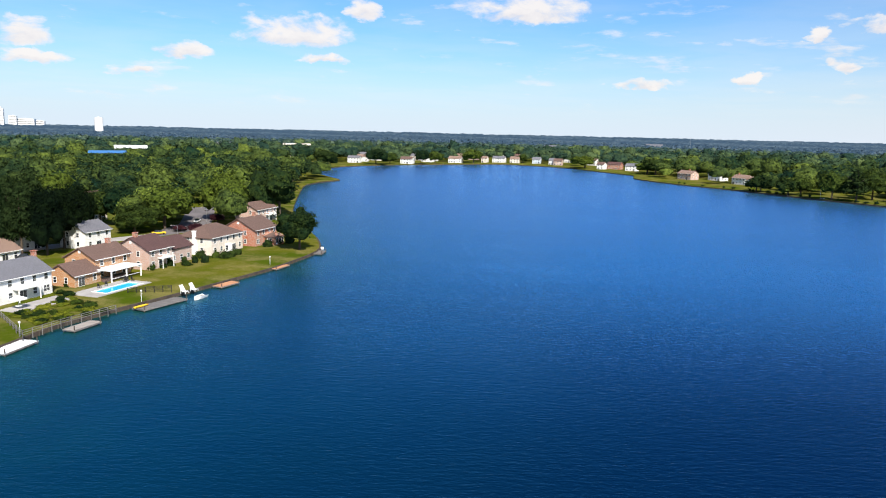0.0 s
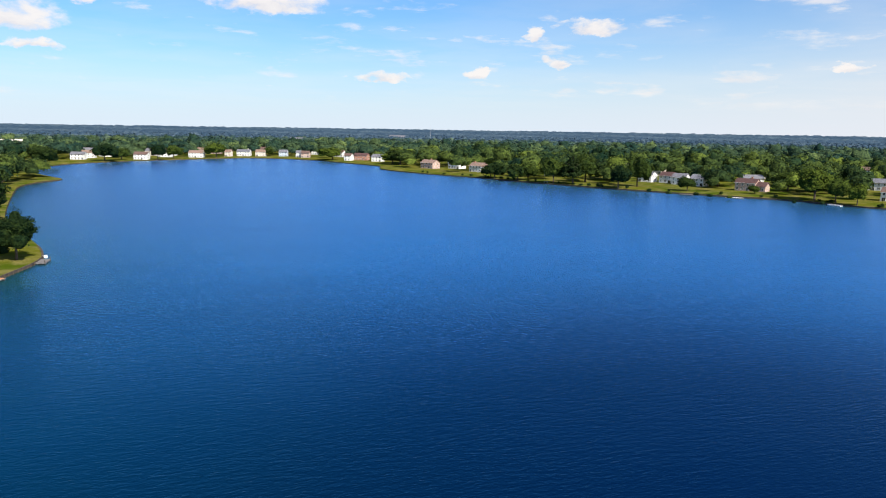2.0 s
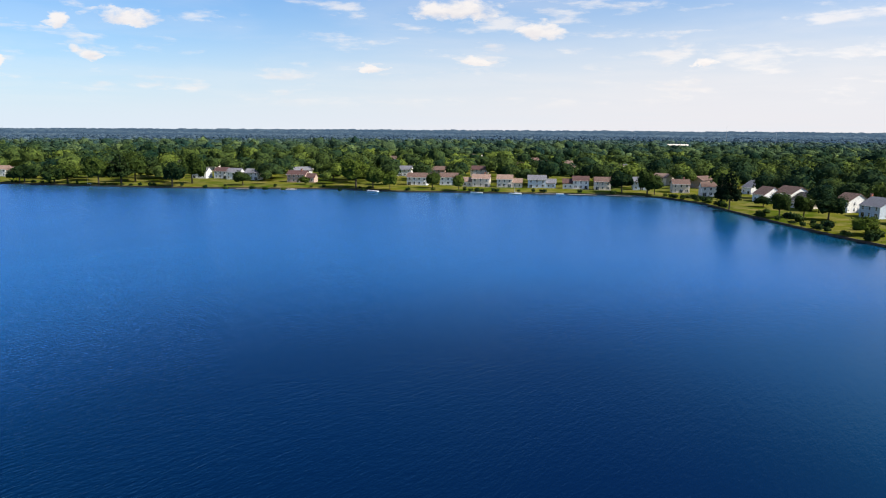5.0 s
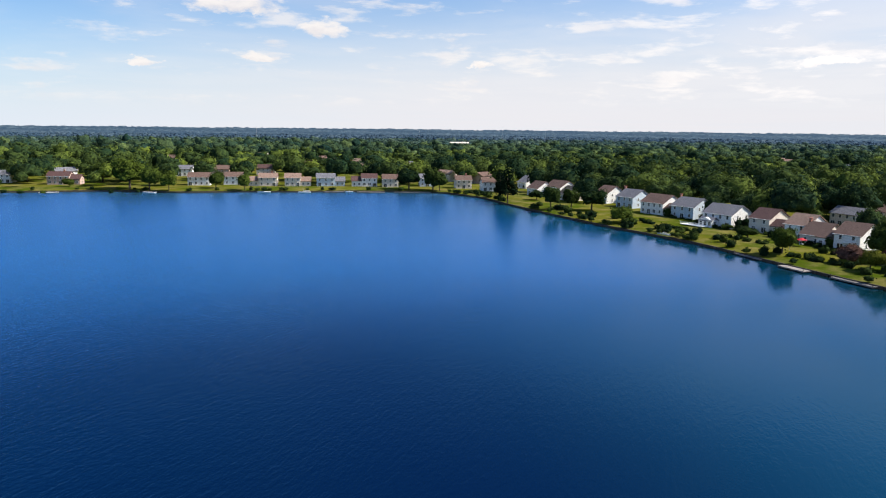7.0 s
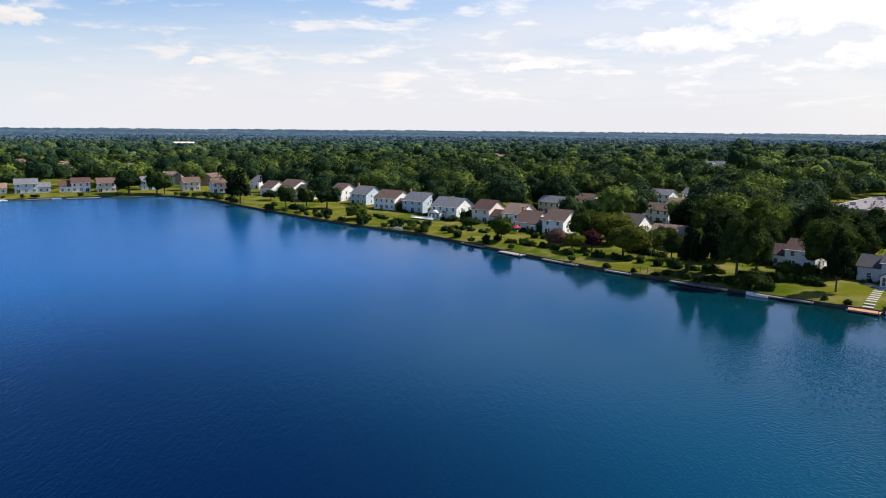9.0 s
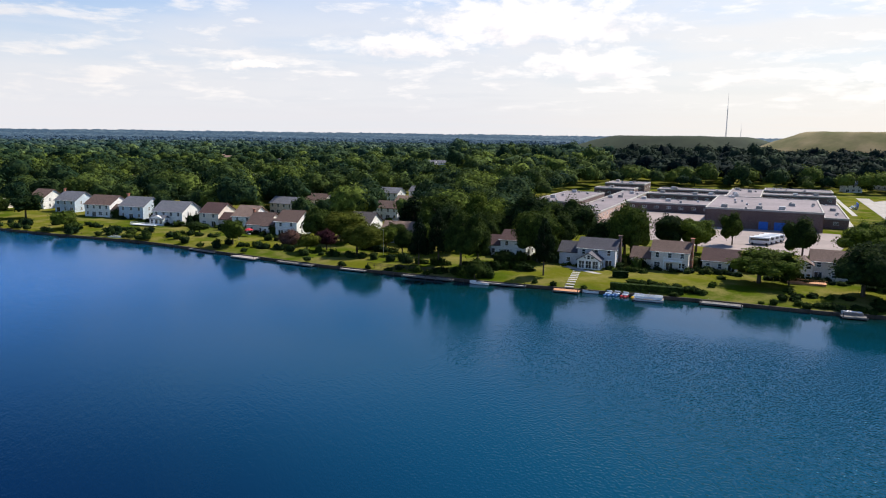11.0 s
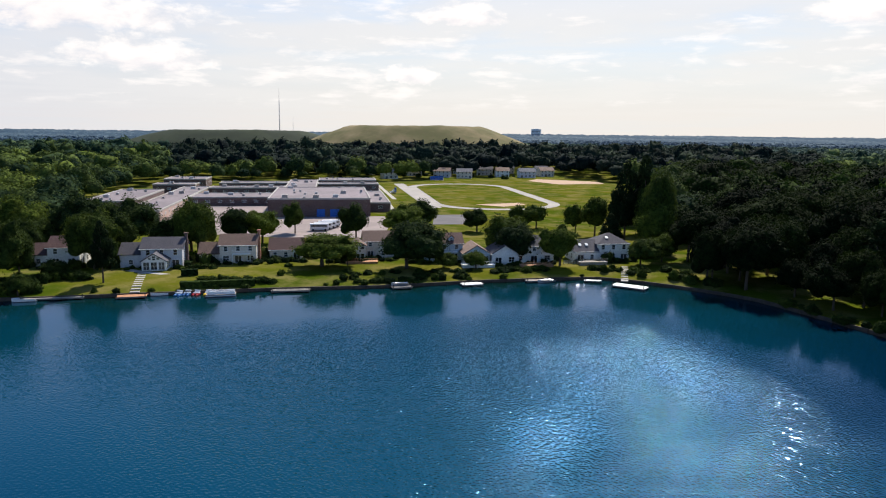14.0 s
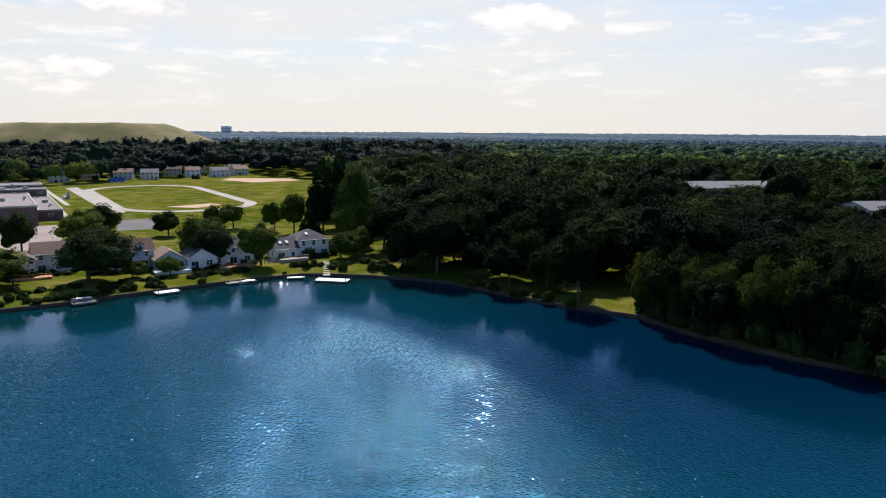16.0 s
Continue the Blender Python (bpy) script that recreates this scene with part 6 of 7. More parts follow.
def tower_block(x, y, w, h, floors, words):
    ob = thing("tower_block", x, y, GROUND, rz=20)
    tagged(ob, f"{words} on the far skyline", "building", group="skyline buildings")
    bm = bmesh.new()
    box(bm, -w / 2, w / 2, -w * 0.4, w * 0.4, 0, h)
    box(bm, -w / 4, w / 4, -w * 0.2, w * 0.2, h, h + h * 0.06)
    # white walls: haze of the distance put into their colour
    b = part("wall", bm, white_paint, ob)
    for k in range(floors):
        z = h * (k + 0.5) / floors
        for turn, dist, ww in ((0, w * 0.4, w * 0.9), (180, w * 0.4, w * 0.9), (90, w / 2, w * 0.7), (-90, w / 2, w * 0.7)):
            bm = bmesh.new()
            m = Matrix.Rotation(radians(turn), 4, "Z")
            bmesh.ops.create_cube(bm, size=1, matrix=m @ Matrix.Translation((0, -dist, z)) @ Matrix.Diagonal((ww, 0.3, h / floors * 0.28, 1)))
            part("window_band", bm, glass, ob)


for az, d, w, h, n in ((329.4, 4400, 30, 98, 12), (330.1, 4450, 36, 62, 8), (330.9, 4500, 80, 48, 5), (331.6, 4600, 60, 40, 4), (151.7, 4300, 52, 50, 6)):
    tower_block(*at(az, d), w, h, n, "pale high-rise block")


HALLS = []


def hall(x, y, rz, l, w, h, roof_mat, words):
    """A long low building whose roof shows over the trees."""
    ob = thing("hall", x, y, GROUND, rz=rz)
    tagged(ob, words, "building")
    HALLS.append((x, y, l, h))
    bm = bmesh.new()
    body_mesh(bm, l, w, h, w * 0.12, False, True, 0, -w / 2)
    b = part("wall", bm, siding_cream, ob)
    bm = bmesh.new()
    roof_faces(bm, l, w, h, w * 0.12, False, True, 0, -w / 2, 0.6)
    part("roof", bm, roof_mat, ob)
    n = int(l / 7)
    for k in range(n):
        window(b, -l / 2 + (k + 0.5) * l / n, -w / 2, h * 0.45, 2.2, 1.8, 0)
        window(b, -l / 2 + (k + 0.5) * l / n, w / 2, h * 0.45, 2.2, 1.8, 180)


hall(-355, 848, 25, 34, 26, 9, white_paint, "large hall with a white roof above the woods")
hall(-338, 750, 25, 34, 18, 7, hull_blue, "hall with a bright blue roof above the woods")
hall(-215, 1110, 12, 40, 20, 10.5, siding_cream, "long low cream commercial building above the woods")
hall(-322, 1110, 16, 26, 20, 10, roof_grey, "long low pale commercial building above the woods")
hall(545, 1880, -16, 40, 30, 11, roof_grey, "long low pale commercial building above the woods")
hall(225, 1490, -8, 30, 20, 10, roof_grey, "long low cream commercial building above the woods")
hall(1145, 392, -70, 30, 16, 11, siding_cream, "long low white commercial building above the woods")
hall(-63, -392, 200, 44, 22, 9.5, roof_grey, "long grey-roofed apartment building among dark trees")
hall(-112, -305, 200, 40, 20, 9.0, roof_grey, "grey-roofed apartment building among dark trees")

# ---- trees ----
def ball(sub):
    """A unit ball of triangles: points and faces, with its underside left open."""
    if sub not in BALLS:
        bm = bmesh.new()
        bmesh.ops.create_icosphere(bm, subdivisions=sub, radius=1.0)
        bmesh.ops.delete(bm, geom=[q for q in bm.verts if q.co.z < -0.8], context="VERTS")
        bm.verts.index_update()
        BALLS[sub] = (np.array([tuple(q.co) for q in bm.verts]), np.array([[q.index for q in t.verts] for t in bm.faces]))
        bm.free()
    return BALLS[sub]


BALLS = {}


def crown_shape(rng, sub, leaves, size, clumps=26, low=0.24, rough=0.03):
    """A broad crown in a space of height 2 and radius 1: a shell heaped up of rounded clumps, with leaf sprays standing off it."""
    v, f = ball(sub)
    k = np.arange(clumps) + 0.5
    z = 1 - 1.5 * k / clumps
    a = k * 2.39996 + rng.uniform(-0.35, 0.35, clumps)
    s = np.sqrt(1 - z * z)
    dirs = np.stack([s * np.cos(a), s * np.sin(a), z], 1) + rng.normal(size=(clumps, 3)) * 0.13
    dirs /= np.linalg.norm(dirs, axis=1)[:, None]
    reach = rng.uniform(0.24, 0.55, clumps)
    amp = rng.uniform(0.10, 0.44, clumps)
    wide = rng.normal(size=(3, 3))
    wide /= np.linalg.norm(wide, axis=1)[:, None]
    sway = rng.uniform(-0.12, 0.12, 2)

    def spread(d):
        ang = np.arccos(np.clip(d @ dirs.T, -1, 1)) / reach
        lift = (amp * np.sqrt(np.clip(1 - ang * ang, 0, 1))).max(1)
        return (0.62 + lift) * (1 + 0.14 * np.tanh(2.5 * d @ wide.T).sum(1) / 1.7)

    mid, up, down = 1.0 + low * 0.3, 0.90, 1.12 - low

    def place(d, r):
        p = d * r[:, None]
        p[:, 2] = np.where(p[:, 2] > 0, p[:, 2] * up, p[:, 2] * down) + mid
        p[:, 0] += sway[0] * p[:, 2]
        p[:, 1] += sway[1] * p[:, 2]
        return p

    shell = place(v.copy(), spread(v) * 0.94) + rng.normal(size=v.shape) * rough
    d = rng.normal(size=(leaves, 3))
    d[:, 2] = np.where(d[:, 2] < -0.5, -d[:, 2], d[:, 2] + 0.15)
    d /= np.linalg.norm(d, axis=1)[:, None]
    p = place(d, spread(d) * rng.uniform(0.94, 1.16, leaves))
    n = d + rng.normal(size=d.shape) * 0.5
    n[:, 2] += 0.3
    n /= np.linalg.norm(n, axis=1)[:, None]
    t = np.cross(n, rng.normal(size=n.shape))
    t /= np.linalg.norm(t, axis=1)[:, None] + 1e-9
    u = np.cross(n, t)
    w = size * rng.uniform(0.55, 1.4, leaves)[:, None]
    q = rng.uniform(0.6, 1.15, (3, leaves, 1))
    sag = n * w * -0.2
    sprays = np.stack([p + t * w * q[0], p + (u * 0.87 - t * 0.5) * w * q[1] + sag, p - (u * 0.87 + t * 0.5) * w * q[2] + sag], 1).reshape(-1, 3)
    return sprays, shell, f


def leaf_cloud(rng, lobes, count, size, flat=0.75, loose=0.4, out=1.2):
    """Leaf sprays over the outer faces of overlapping lobes."""
    C = np.array([l[:3] for l in lobes])
    R = np.array([l[3] for l in lobes])
    prob = R ** 2 / (R ** 2).sum()
    pick = rng.choice(len(lobes), size=count * 3, p=prob)
    d = rng.normal(size=(count * 3, 3))
    d[:, 2] = d[:, 2] + 0.3
    d /= np.linalg.norm(d, axis=1)[:, None]
    rad = R[pick] * rng.uniform(0.84, out, count * 3)
    p = C[pick] + d * rad[:, None] * np.array([1, 1, flat])
    deep = np.zeros(len(p), bool)
    for c, r in zip(C, R):
        q = (p - c) / np.array([1, 1, flat])
        deep |= np.linalg.norm(q, axis=1) < r * 0.82
    keep = np.where(~deep)[0][:count]
    p, d = p[keep], d[keep]
    n = d + rng.normal(size=d.shape) * loose
    n[:, 2] += 0.35
    n /= np.linalg.norm(n, axis=1)[:, None]
    a = np.cross(n, rng.normal(size=n.shape))
    a /= np.linalg.norm(a, axis=1)[:, None] + 1e-9
    b = np.cross(n, a)
    s = size * rng.uniform(0.6, 1.35, len(p))[:, None]
    k = rng.uniform(0.6, 1.15, (3, len(p), 1))
    droop = n * s * -0.15
    verts = np.stack([p + a * s * k[0], p + (b * 0.87 - a * 0.5) * s * k[1] + droop, p - (b * 0.87 + a * 0.5) * s * k[2] + droop], 1)
    return verts.reshape(-1, 3)


def heart(lobes, shrink, flat=0.75, sub=1):
    bm = bmesh.new()
    for x, y, z, r in lobes:
        bmesh.ops.create_icosphere(bm, subdivisions=sub, radius=r * shrink, matrix=Matrix.Translation((x, y, z)) @ Matrix.Diagonal((1, 1, flat, 1)))
    v = np.array([tuple(q.co) for q in bm.verts])
    f = [[q.index for q in t.verts] for t in bm.faces]
    bm.free()
    return v, np.array(f)


def pine_lobes(rng, n):
    out = []
    for k in range(n):
        z = 0.30 + 0.66 * k / (n - 1)
        s = 0.95 * (1 - z) ** 0.55 + 0.14
        for j in range(4 if z < 0.8 else 1):
            a = rng.uniform(0, 2 * math.pi)
            r = rng.uniform(0.20, 0.34) * (0.6 + s * 0.5)
            q = max(0.0, s - r) * rng.uniform(0.4, 1.0) if z < 0.8 else 0.03
            out.append((math.cos(a) * q, math.sin(a) * q, (min(z, 0.93) + rng.uniform(-0.03, 0.03)) * 2, r))
    return out


def leafy_mesh(name, sprays, shell, faces, mat):
    q = np.arange(len(sprays)).reshape(-1, 3)
    me = bpy.data.meshes.new(name)
    me.from_pydata([tuple(p) for p in np.concatenate([sprays, shell])], [], [tuple(f) for f in q] + [tuple(f + len(sprays)) for f in faces])
    me.materials.append(mat)
    return me


def crown_mesh(name, lobes, count, size, mat, flat, rng):
    return leafy_mesh(name, leaf_cloud(rng, lobes, count, size, flat), *heart(lobes[:16], 0.78, flat), mat)


def trunk_mesh(rng, kind):
    bm = bmesh.new()
    top = 1.8 if kind == "pine" else 1.25
    tube(bm, (0, 0, -0.1), (0.01, 0.01, 0.6), 0.06, 0.045, 8)
    tube(bm, (0.01, 0.01, 0.58), (0.0, -0.02, top), 0.045, 0.012, 7)
    for k in range(5):
        a = k * 2.4 + rng.uniform(0, 1)
        z = 0.55 + 0.13 * k
        tube(bm, (0.01, 0, z), (math.cos(a) * 0.55, math.sin(a) * 0.55, z + 0.4), 0.028, 0.008, 6)
    me = bpy.data.meshes.new("trunk")
    bm.to_mesh(me)
    bm.free()
    me.materials.append(bark)
    return me


T_RNG = np.random.default_rng(11)
CROWNS, FAR_CROWNS, TRUNKS = {}, {}, {}
for kind, mat, tries in (("oak", leaf_oak, 8), ("wild", leaf_wild_shaded, 5), ("sunny", leaf_wild_sunlit, 3), ("pine", leaf_pine, 3), ("olive", leaf_olive, 2), ("plum", leaf_plum, 2), ("crape", leaf_crape, 1)):
    CROWNS[kind], FAR_CROWNS[kind], TRUNKS[kind] = [], [], []
    for k in range(tries):
        if kind == "pine":
            lob = pine_lobes(T_RNG, 9)
            CROWNS[kind].append(crown_mesh("crown", lob, 3800, 0.055, mat, 0.6, T_RNG))
            FAR_CROWNS[kind].append(crown_mesh("crown", lob, 900, 0.09, mat, 0.6, T_RNG))
        else:
            low = 0.10 if kind in ("wild", "sunny") else 0.10
            n = int(T_RNG.integers(16, 40))
            CROWNS[kind].append(leafy_mesh("crown", *crown_shape(T_RNG, 4, 3200, 0.042, n, low=low, rough=0.014), mat))
            FAR_CROWNS[kind].append(leafy_mesh("crown", *crown_shape(T_RNG, 3, 600, 0.075, n, low=low, rough=0.022), mat))
        TRUNKS[kind].append(trunk_mesh(T_RNG, kind))
TREE_WORDS = {"oak": "broad leafy green tree with an uneven crown", "wild": "dark shaggy green tree with low branches", "sunny": "shaggy tree on the point, sunlight put into its yellow-green leaf colour", "pine": "tall dark green pine with layered boughs", "olive": "yellow-green broad-leaved garden tree",
              "plum": "small purple-leaved ornamental tree", "crape": "pink-flowering small garden tree"}
TREES = []


def tree(x, y, h, r, kind="oak"):
    # trees in the lake move outward and grow to fit the camera's view
    while inside([x], [y], shore)[0] or shore_distance(np.array([x]), np.array([y]))[0] < 2.0:
        x, y, h, r = x * 1.01, y * 1.01, h * 1.004, r * 1.01
    ob = thing("tree", x, y, float(land_z(x, y)) - 0.05, rz=(x * 37 + y * 17) % 360)
    ob.matrix_basis = ob.matrix_basis @ Matrix.Diagonal((r, r, h / 2, 1))
    k = int(abs(x * 3 + y * 5)) % len(CROWNS[kind])
    t = new("trunk", TRUNKS[kind][k])
    c = new("crown", (CROWNS if math.hypot(x, y) < 270 else FAR_CROWNS)[kind][k])
    t.parent = c.parent = ob
    size = "tall " if h > 16 and kind == "oak" else ("small " if h < 7 and kind == "oak" else "")
    tagged(ob, size + TREE_WORDS[kind] + (" on the bank" if h < 12 and kind != "wild" else ""), "tree", group="trees round the lake")
    TREES.append((x, y, r))
    return ob


def grounded(v, tall):
    """A crown let into the ground, so that it is widest low down."""
    v = v.copy()
    v[:, 2] = np.maximum((v[:, 2] - 0.72) * tall, -0.06)
    return v


def shrub_mesh(k):
    rng = np.random.default_rng(50 + k)
    sprays, shell, faces = crown_shape(rng, 3, 420, 0.09, 14, low=0.0, rough=0.03)
    return leafy_mesh("shrub", grounded(sprays, 0.75), grounded(shell, 0.75), faces, leaf_shrub)


SHRUBS = [shrub_mesh(k) for k in range(3)]
GOLDEN = []
for k in range(2):
    GOLDEN.append(shrub_mesh(k).copy())
    GOLDEN[k].materials.clear()
    GOLDEN[k].materials.append(leaf_hedge)


def low_hedge(x, y, h, r):
    ob = new("hedge_plant", GOLDEN[int(abs(x * 7 + y * 3)) % 2])
    ob.matrix_basis = Matrix.Translation((x, y, float(land_z(x, y)) - 0.08)) @ Matrix.Rotation((x * 3 + y) % 6.28, 4, "Z") @ Matrix.Diagonal((r, r, h, 1))
    tagged(ob, "low yellow-green hedge plant in a terraced garden bed", "hedge", group="terraced garden bed")


FAR_SHRUBS = []


def shrub(x, y, h, r):
    if math.hypot(x, y) > 203 or x < -5 and y < 0:
        FAR_SHRUBS.append((x, y, h, r))
        return None
    ob = new("shrub", SHRUBS[int(abs(x * 7 + y * 3)) % 3])
    ob.matrix_basis = Matrix.Translation((x, y, float(land_z(x, y)) - 0.08)) @ Matrix.Rotation((x * 3 + y) % 6.28, 4, "Z") @ Matrix.Diagonal((r, r, h, 1))
    tagged(ob, "clipped rounded green garden shrub on the lawn", "shrub", group="garden shrubs")
    return ob


tree(-113.6, 197.5, 20.8, 6.2, 'pine')
tree(-108.5, 201.0, 19.2, 5.7, 'wild')
tree(-118.6, 196.9, 21.0, 5.4, 'pine')
tree(-112.7, 225.5, 18.1, 5.9, 'wild')
tree(-114.6, 235.0, 15.6, 5.1, 'wild')
tree(-128.5, 220.9, 21.5, 8.0, 'oak')
tree(-136.5, 259.7, 20.1, 9.1, 'oak')
tree(-143.9, 258.5, 21.0, 9.2, 'pine')
tree(-123.3, 265.2, 12.4, 6.1, 'oak')
tree(-67.7, 777.2, 17.2, 13.6, 'oak')
tree(-20.6, 800.5, 15.2, 9.3, 'oak')
tree(-5.3, 808.0, 14.2, 9.4, 'oak')
tree(38.5, 843.9, 16.7, 13.1, 'oak')
tree(156.8, 794.0, 13.9, 15.6, 'oak')
tree(202.8, 689.0, 15.8, 16.7, 'oak')
tree(199.5, 705.9, 12.4, 11.3, 'oak')
tree(-54.2, 797.3, 13.4, 9.3, 'oak')
tree(100.1, 890.1, 11.5, 6.9, 'oak')
tree(209.4, 476.3, 12.1, 8.1, 'oak')
tree(230.4, 481.7, 8.5, 7.2, 'oak')
tree(270.9, -13.0, 4.3, 4.2, 'oak')
tree(220.8, -66.6, 7.5, 4.5, 'oak')
tree(206.6, -67.5, 8.0, 3.8, 'oak')
tree(207.3, -94.6, 12.5, 4.5, 'oak')
tree(-42.3, 220.7, 13.2, 6.6, 'oak')
tree(-65.3, 298.9, 21.5, 11.9, 'oak')
tree(-84.7, 285.8, 19.9, 9.9, 'oak')
tree(-97.4, 258.6, 16.1, 9.7, 'oak')
tree(-103.6, 247.4, 11.0, 8.4, 'oak')
tree(-109.7, 212.6, 18.3, 7.0, 'wild')
tree(-118.1, 211.5, 23.0, 6.6, 'pine')
tree(-124.3, 210.7, 21.3, 6.7, 'pine')
tree(-114.9, 263.4, 14.3, 6.7, 'oak')
tree(-89.3, 352.7, 19.0, 8.5, 'oak')
tree(-103.1, 659.5, 17.6, 12.9, 'oak')
tree(-84.7, 278.6, 3.5, 3.4, 'plum')
tree(-84.1, 250.5, 3.3, 3.1, 'plum')
tree(-89.6, 252.4, 2.8, 2.5, 'plum')
tree(346.6, 93.3, 18.6, 6.7, 'pine')
tree(349.0, 97.8, 15.7, 4.8, 'pine')
tree(385.0, 161.7, 13.4, 7.8, 'oak')
tree(397.0, 147.5, 11.3, 5.9, 'oak')
tree(347.3, 245.7, 8.9, 4.3, 'oak')
tree(356.5, 272.2, 10.4, 5.2, 'oak')
tree(320.3, 301.9, 18.5, 10.2, 'oak')
tree(321.0, 288.9, 13.9, 6.7, 'oak')
tree(333.4, 286.5, 11.8, 5.1, 'oak')
tree(210.0, 484.4, 11.2, 8.6, 'oak')
tree(223.7, 468.3, 13.0, 8.4, 'oak')
tree(243.6, 452.4, 18.2, 9.0, 'oak')
tree(250.2, 437.5, 20.1, 10.7, 'pine')
tree(268.9, 452.8, 21.2, 10.2, 'oak')
tree(265.4, 405.8, 15.3, 8.5, 'oak')
tree(284.1, 412.4, 20.7, 8.7, 'oak')
tree(296.3, 376.6, 9.2, 6.7, 'oak')
tree(324.7, 350.5, 5.4, 4.1, 'oak')
tree(341.0, 402.3, 11.0, 12.3, 'oak')
tree(361.5, 361.9, 13.6, 9.9, 'oak')
tree(401.1, 153.3, 14.0, 7.5, 'oak')
tree(238.1, 480.8, 12.8, 8.3, 'oak')
tree(330.5, 68.4, 11.2, 5.0, 'oak')
tree(337.4, 60.3, 9.6, 4.8, 'oak')
tree(334.7, 50.5, 10.5, 6.6, 'oak')
tree(295.2, 32.4, 7.6, 4.9, 'oak')
tree(371.3, 84.3, 5.9, 4.4, 'oak')
tree(240.1, -21.4, 9.6, 4.3, 'oak')
tree(228.7, -37.5, 5.8, 3.8, 'crape')
tree(219.3, -41.2, 5.9, 3.8, 'olive')
tree(220.6, -47.5, 6.7, 4.0, 'plum')
tree(237.9, -56.2, 10.7, 8.6, 'olive')
tree(210.0, -54.4, 10.0, 6.8, 'olive')
tree(230.9, -74.3, 6.9, 5.2, 'oak')
tree(236.1, -47.2, 12.1, 5.6, 'oak')
tree(290.7, -5.9, 2.2, 2.7, 'oak')
tree(188.9, -66.5, 13.3, 3.9, 'pine')
tree(186.9, -71.6, 15.7, 4.7, 'pine')
tree(178.3, -74.7, 17.9, 6.1, 'oak')
tree(182.7, -81.7, 14.2, 3.9, 'oak')
tree(165.0, -92.5, 14.9, 3.9, 'pine')
tree(182.9, -100.5, 16.7, 7.4, 'oak')
tree(178.6, -129.3, 17.9, 6.6, 'oak')
tree(187.4, -151.2, 12.9, 6.6, 'oak')
tree(184.7, -158.3, 12.6, 6.6, 'oak')
tree(192.3, -179.8, 11.5, 4.5, 'oak')
tree(163.8, -180.4, 12.8, 5.9, 'oak')
tree(139.6, -140.0, 10.0, 9.7, 'oak')
tree(135.0, -145.2, 5.9, 3.1, 'oak')
tree(119.6, -151.7, 14.1, 9.0, 'oak')
tree(112.5, -158.6, 4.7, 3.1, 'oak')
tree(105.1, -163.5, 5.1, 3.4, 'oak')
tree(157.3, -196.8, 11.7, 7.9, 'oak')
tree(161.9, -216.0, 11.7, 7.4, 'oak')
tree(179.8, -89.0, 4.8, 3.5, 'oak')
tree(168.3, -74.5, 5.1, 2.9, 'oak')
tree(206.0, -137.2, 6.8, 6.8, 'oak')
tree(101.6, -179.0, 11.5, 6.5, 'oak')
tree(89.2, -181.7, 11.8, 6.0, 'oak')
tree(144.3, -224.6, 8.9, 5.7, 'oak')
tree(132.2, -247.9, 9.4, 5.7, 'oak')
tree(137.2, -242.7, 9.4, 3.9, 'oak')
tree(114.4, -244.8, 11.2, 4.2, 'oak')
tree(106.2, -243.3, 15.8, 5.7, 'oak')
tree(90.8, -232.3, 28.3, 6.8, 'pine')
tree(86.1, -237.0, 29.2, 6.9, 'pine')
tree(78.6, -228.8, 26.2, 6.6, 'oak')
tree(97.8, -242.5, 19.3, 4.6, 'pine')
tree(118.4, -168.7, 2.9, 2.4, 'oak')
tree(71.7, -196.6, 8.5, 4.9, 'oak')
tree(68.7, -205.4, 8.7, 4.2, 'oak')
tree(3.4, -159.5, 14.6, 5.4, 'wild')
tree(20.0, -171.5, 9.6, 5.2, 'wild')
tree(40.0, -181.3, 16.2, 7.6, 'wild')
tree(35.7, -199.7, 11.0, 4.8, 'wild')
tree(49.5, -182.5, 14.2, 4.6, 'wild')
tree(69.9, -216.6, 8.1, 2.7, 'pine')

# ---- garden shrubs ----
def bed(points, h, r, spread, seed):
    """A loose group of shrubs round each point."""
    rng = random.Random(seed)
    for x, y in points:
        shrub(x + rng.uniform(-spread, spread), y + rng.uniform(-spread, spread), h * rng.uniform(0.7, 1.25), r * rng.uniform(0.75, 1.25))


bed([(-73, 183), (-71.5, 187.5), (-70, 190), (-66.4, 190.8), (-65, 194), (-62.7, 195)], 1.9, 1.6, 0.3, 1)
bed([(-69.5, 196), (-66.5, 202), (-62.5, 202.5), (-60, 203), (-58.8, 205), (-57.5, 208.5)], 2.2, 1.8, 0.3, 2)
bed([(-53, 224), (-51.7, 230), (-47, 232)], 2.6, 2.2, 0.5, 3)
bed([(-78.6, 150), (-78.4, 153), (-77.5, 147), (-81, 156), (-84, 161.5)], 1.4, 1.3, 0.6, 4)
bed([(-76.8, 136.5), (-77.8, 134), (-74.8, 138), (-73.6, 133), (-70.8, 136.6), (-69, 140), (-67.5, 143.4), (-70.1, 145.4), (-79.5, 137), (-73.5, 146), (-72, 143)], 1.0, 1.5, 0.9, 5)
bed([(159.7, -112.6), (157, -111), (150.1, -109.2), (147.8, -110), (145.9, -111.2), (144, -112.4), (142.4, -113.7), (141.5, -116), (138.5, -116.5), (136.3, -117.7)], 1.6, 1.7, 0.4, 6)
bed([(139.7, -124.5), (157.7, -136.3), (152.9, -138.4), (146.5, -134.7), (166.8, -127.2), (163.7, -131.5), (169.8, -117.9), (172.4, -121.7), (160.5, -134)], 1.8, 1.7, 0.6, 7)
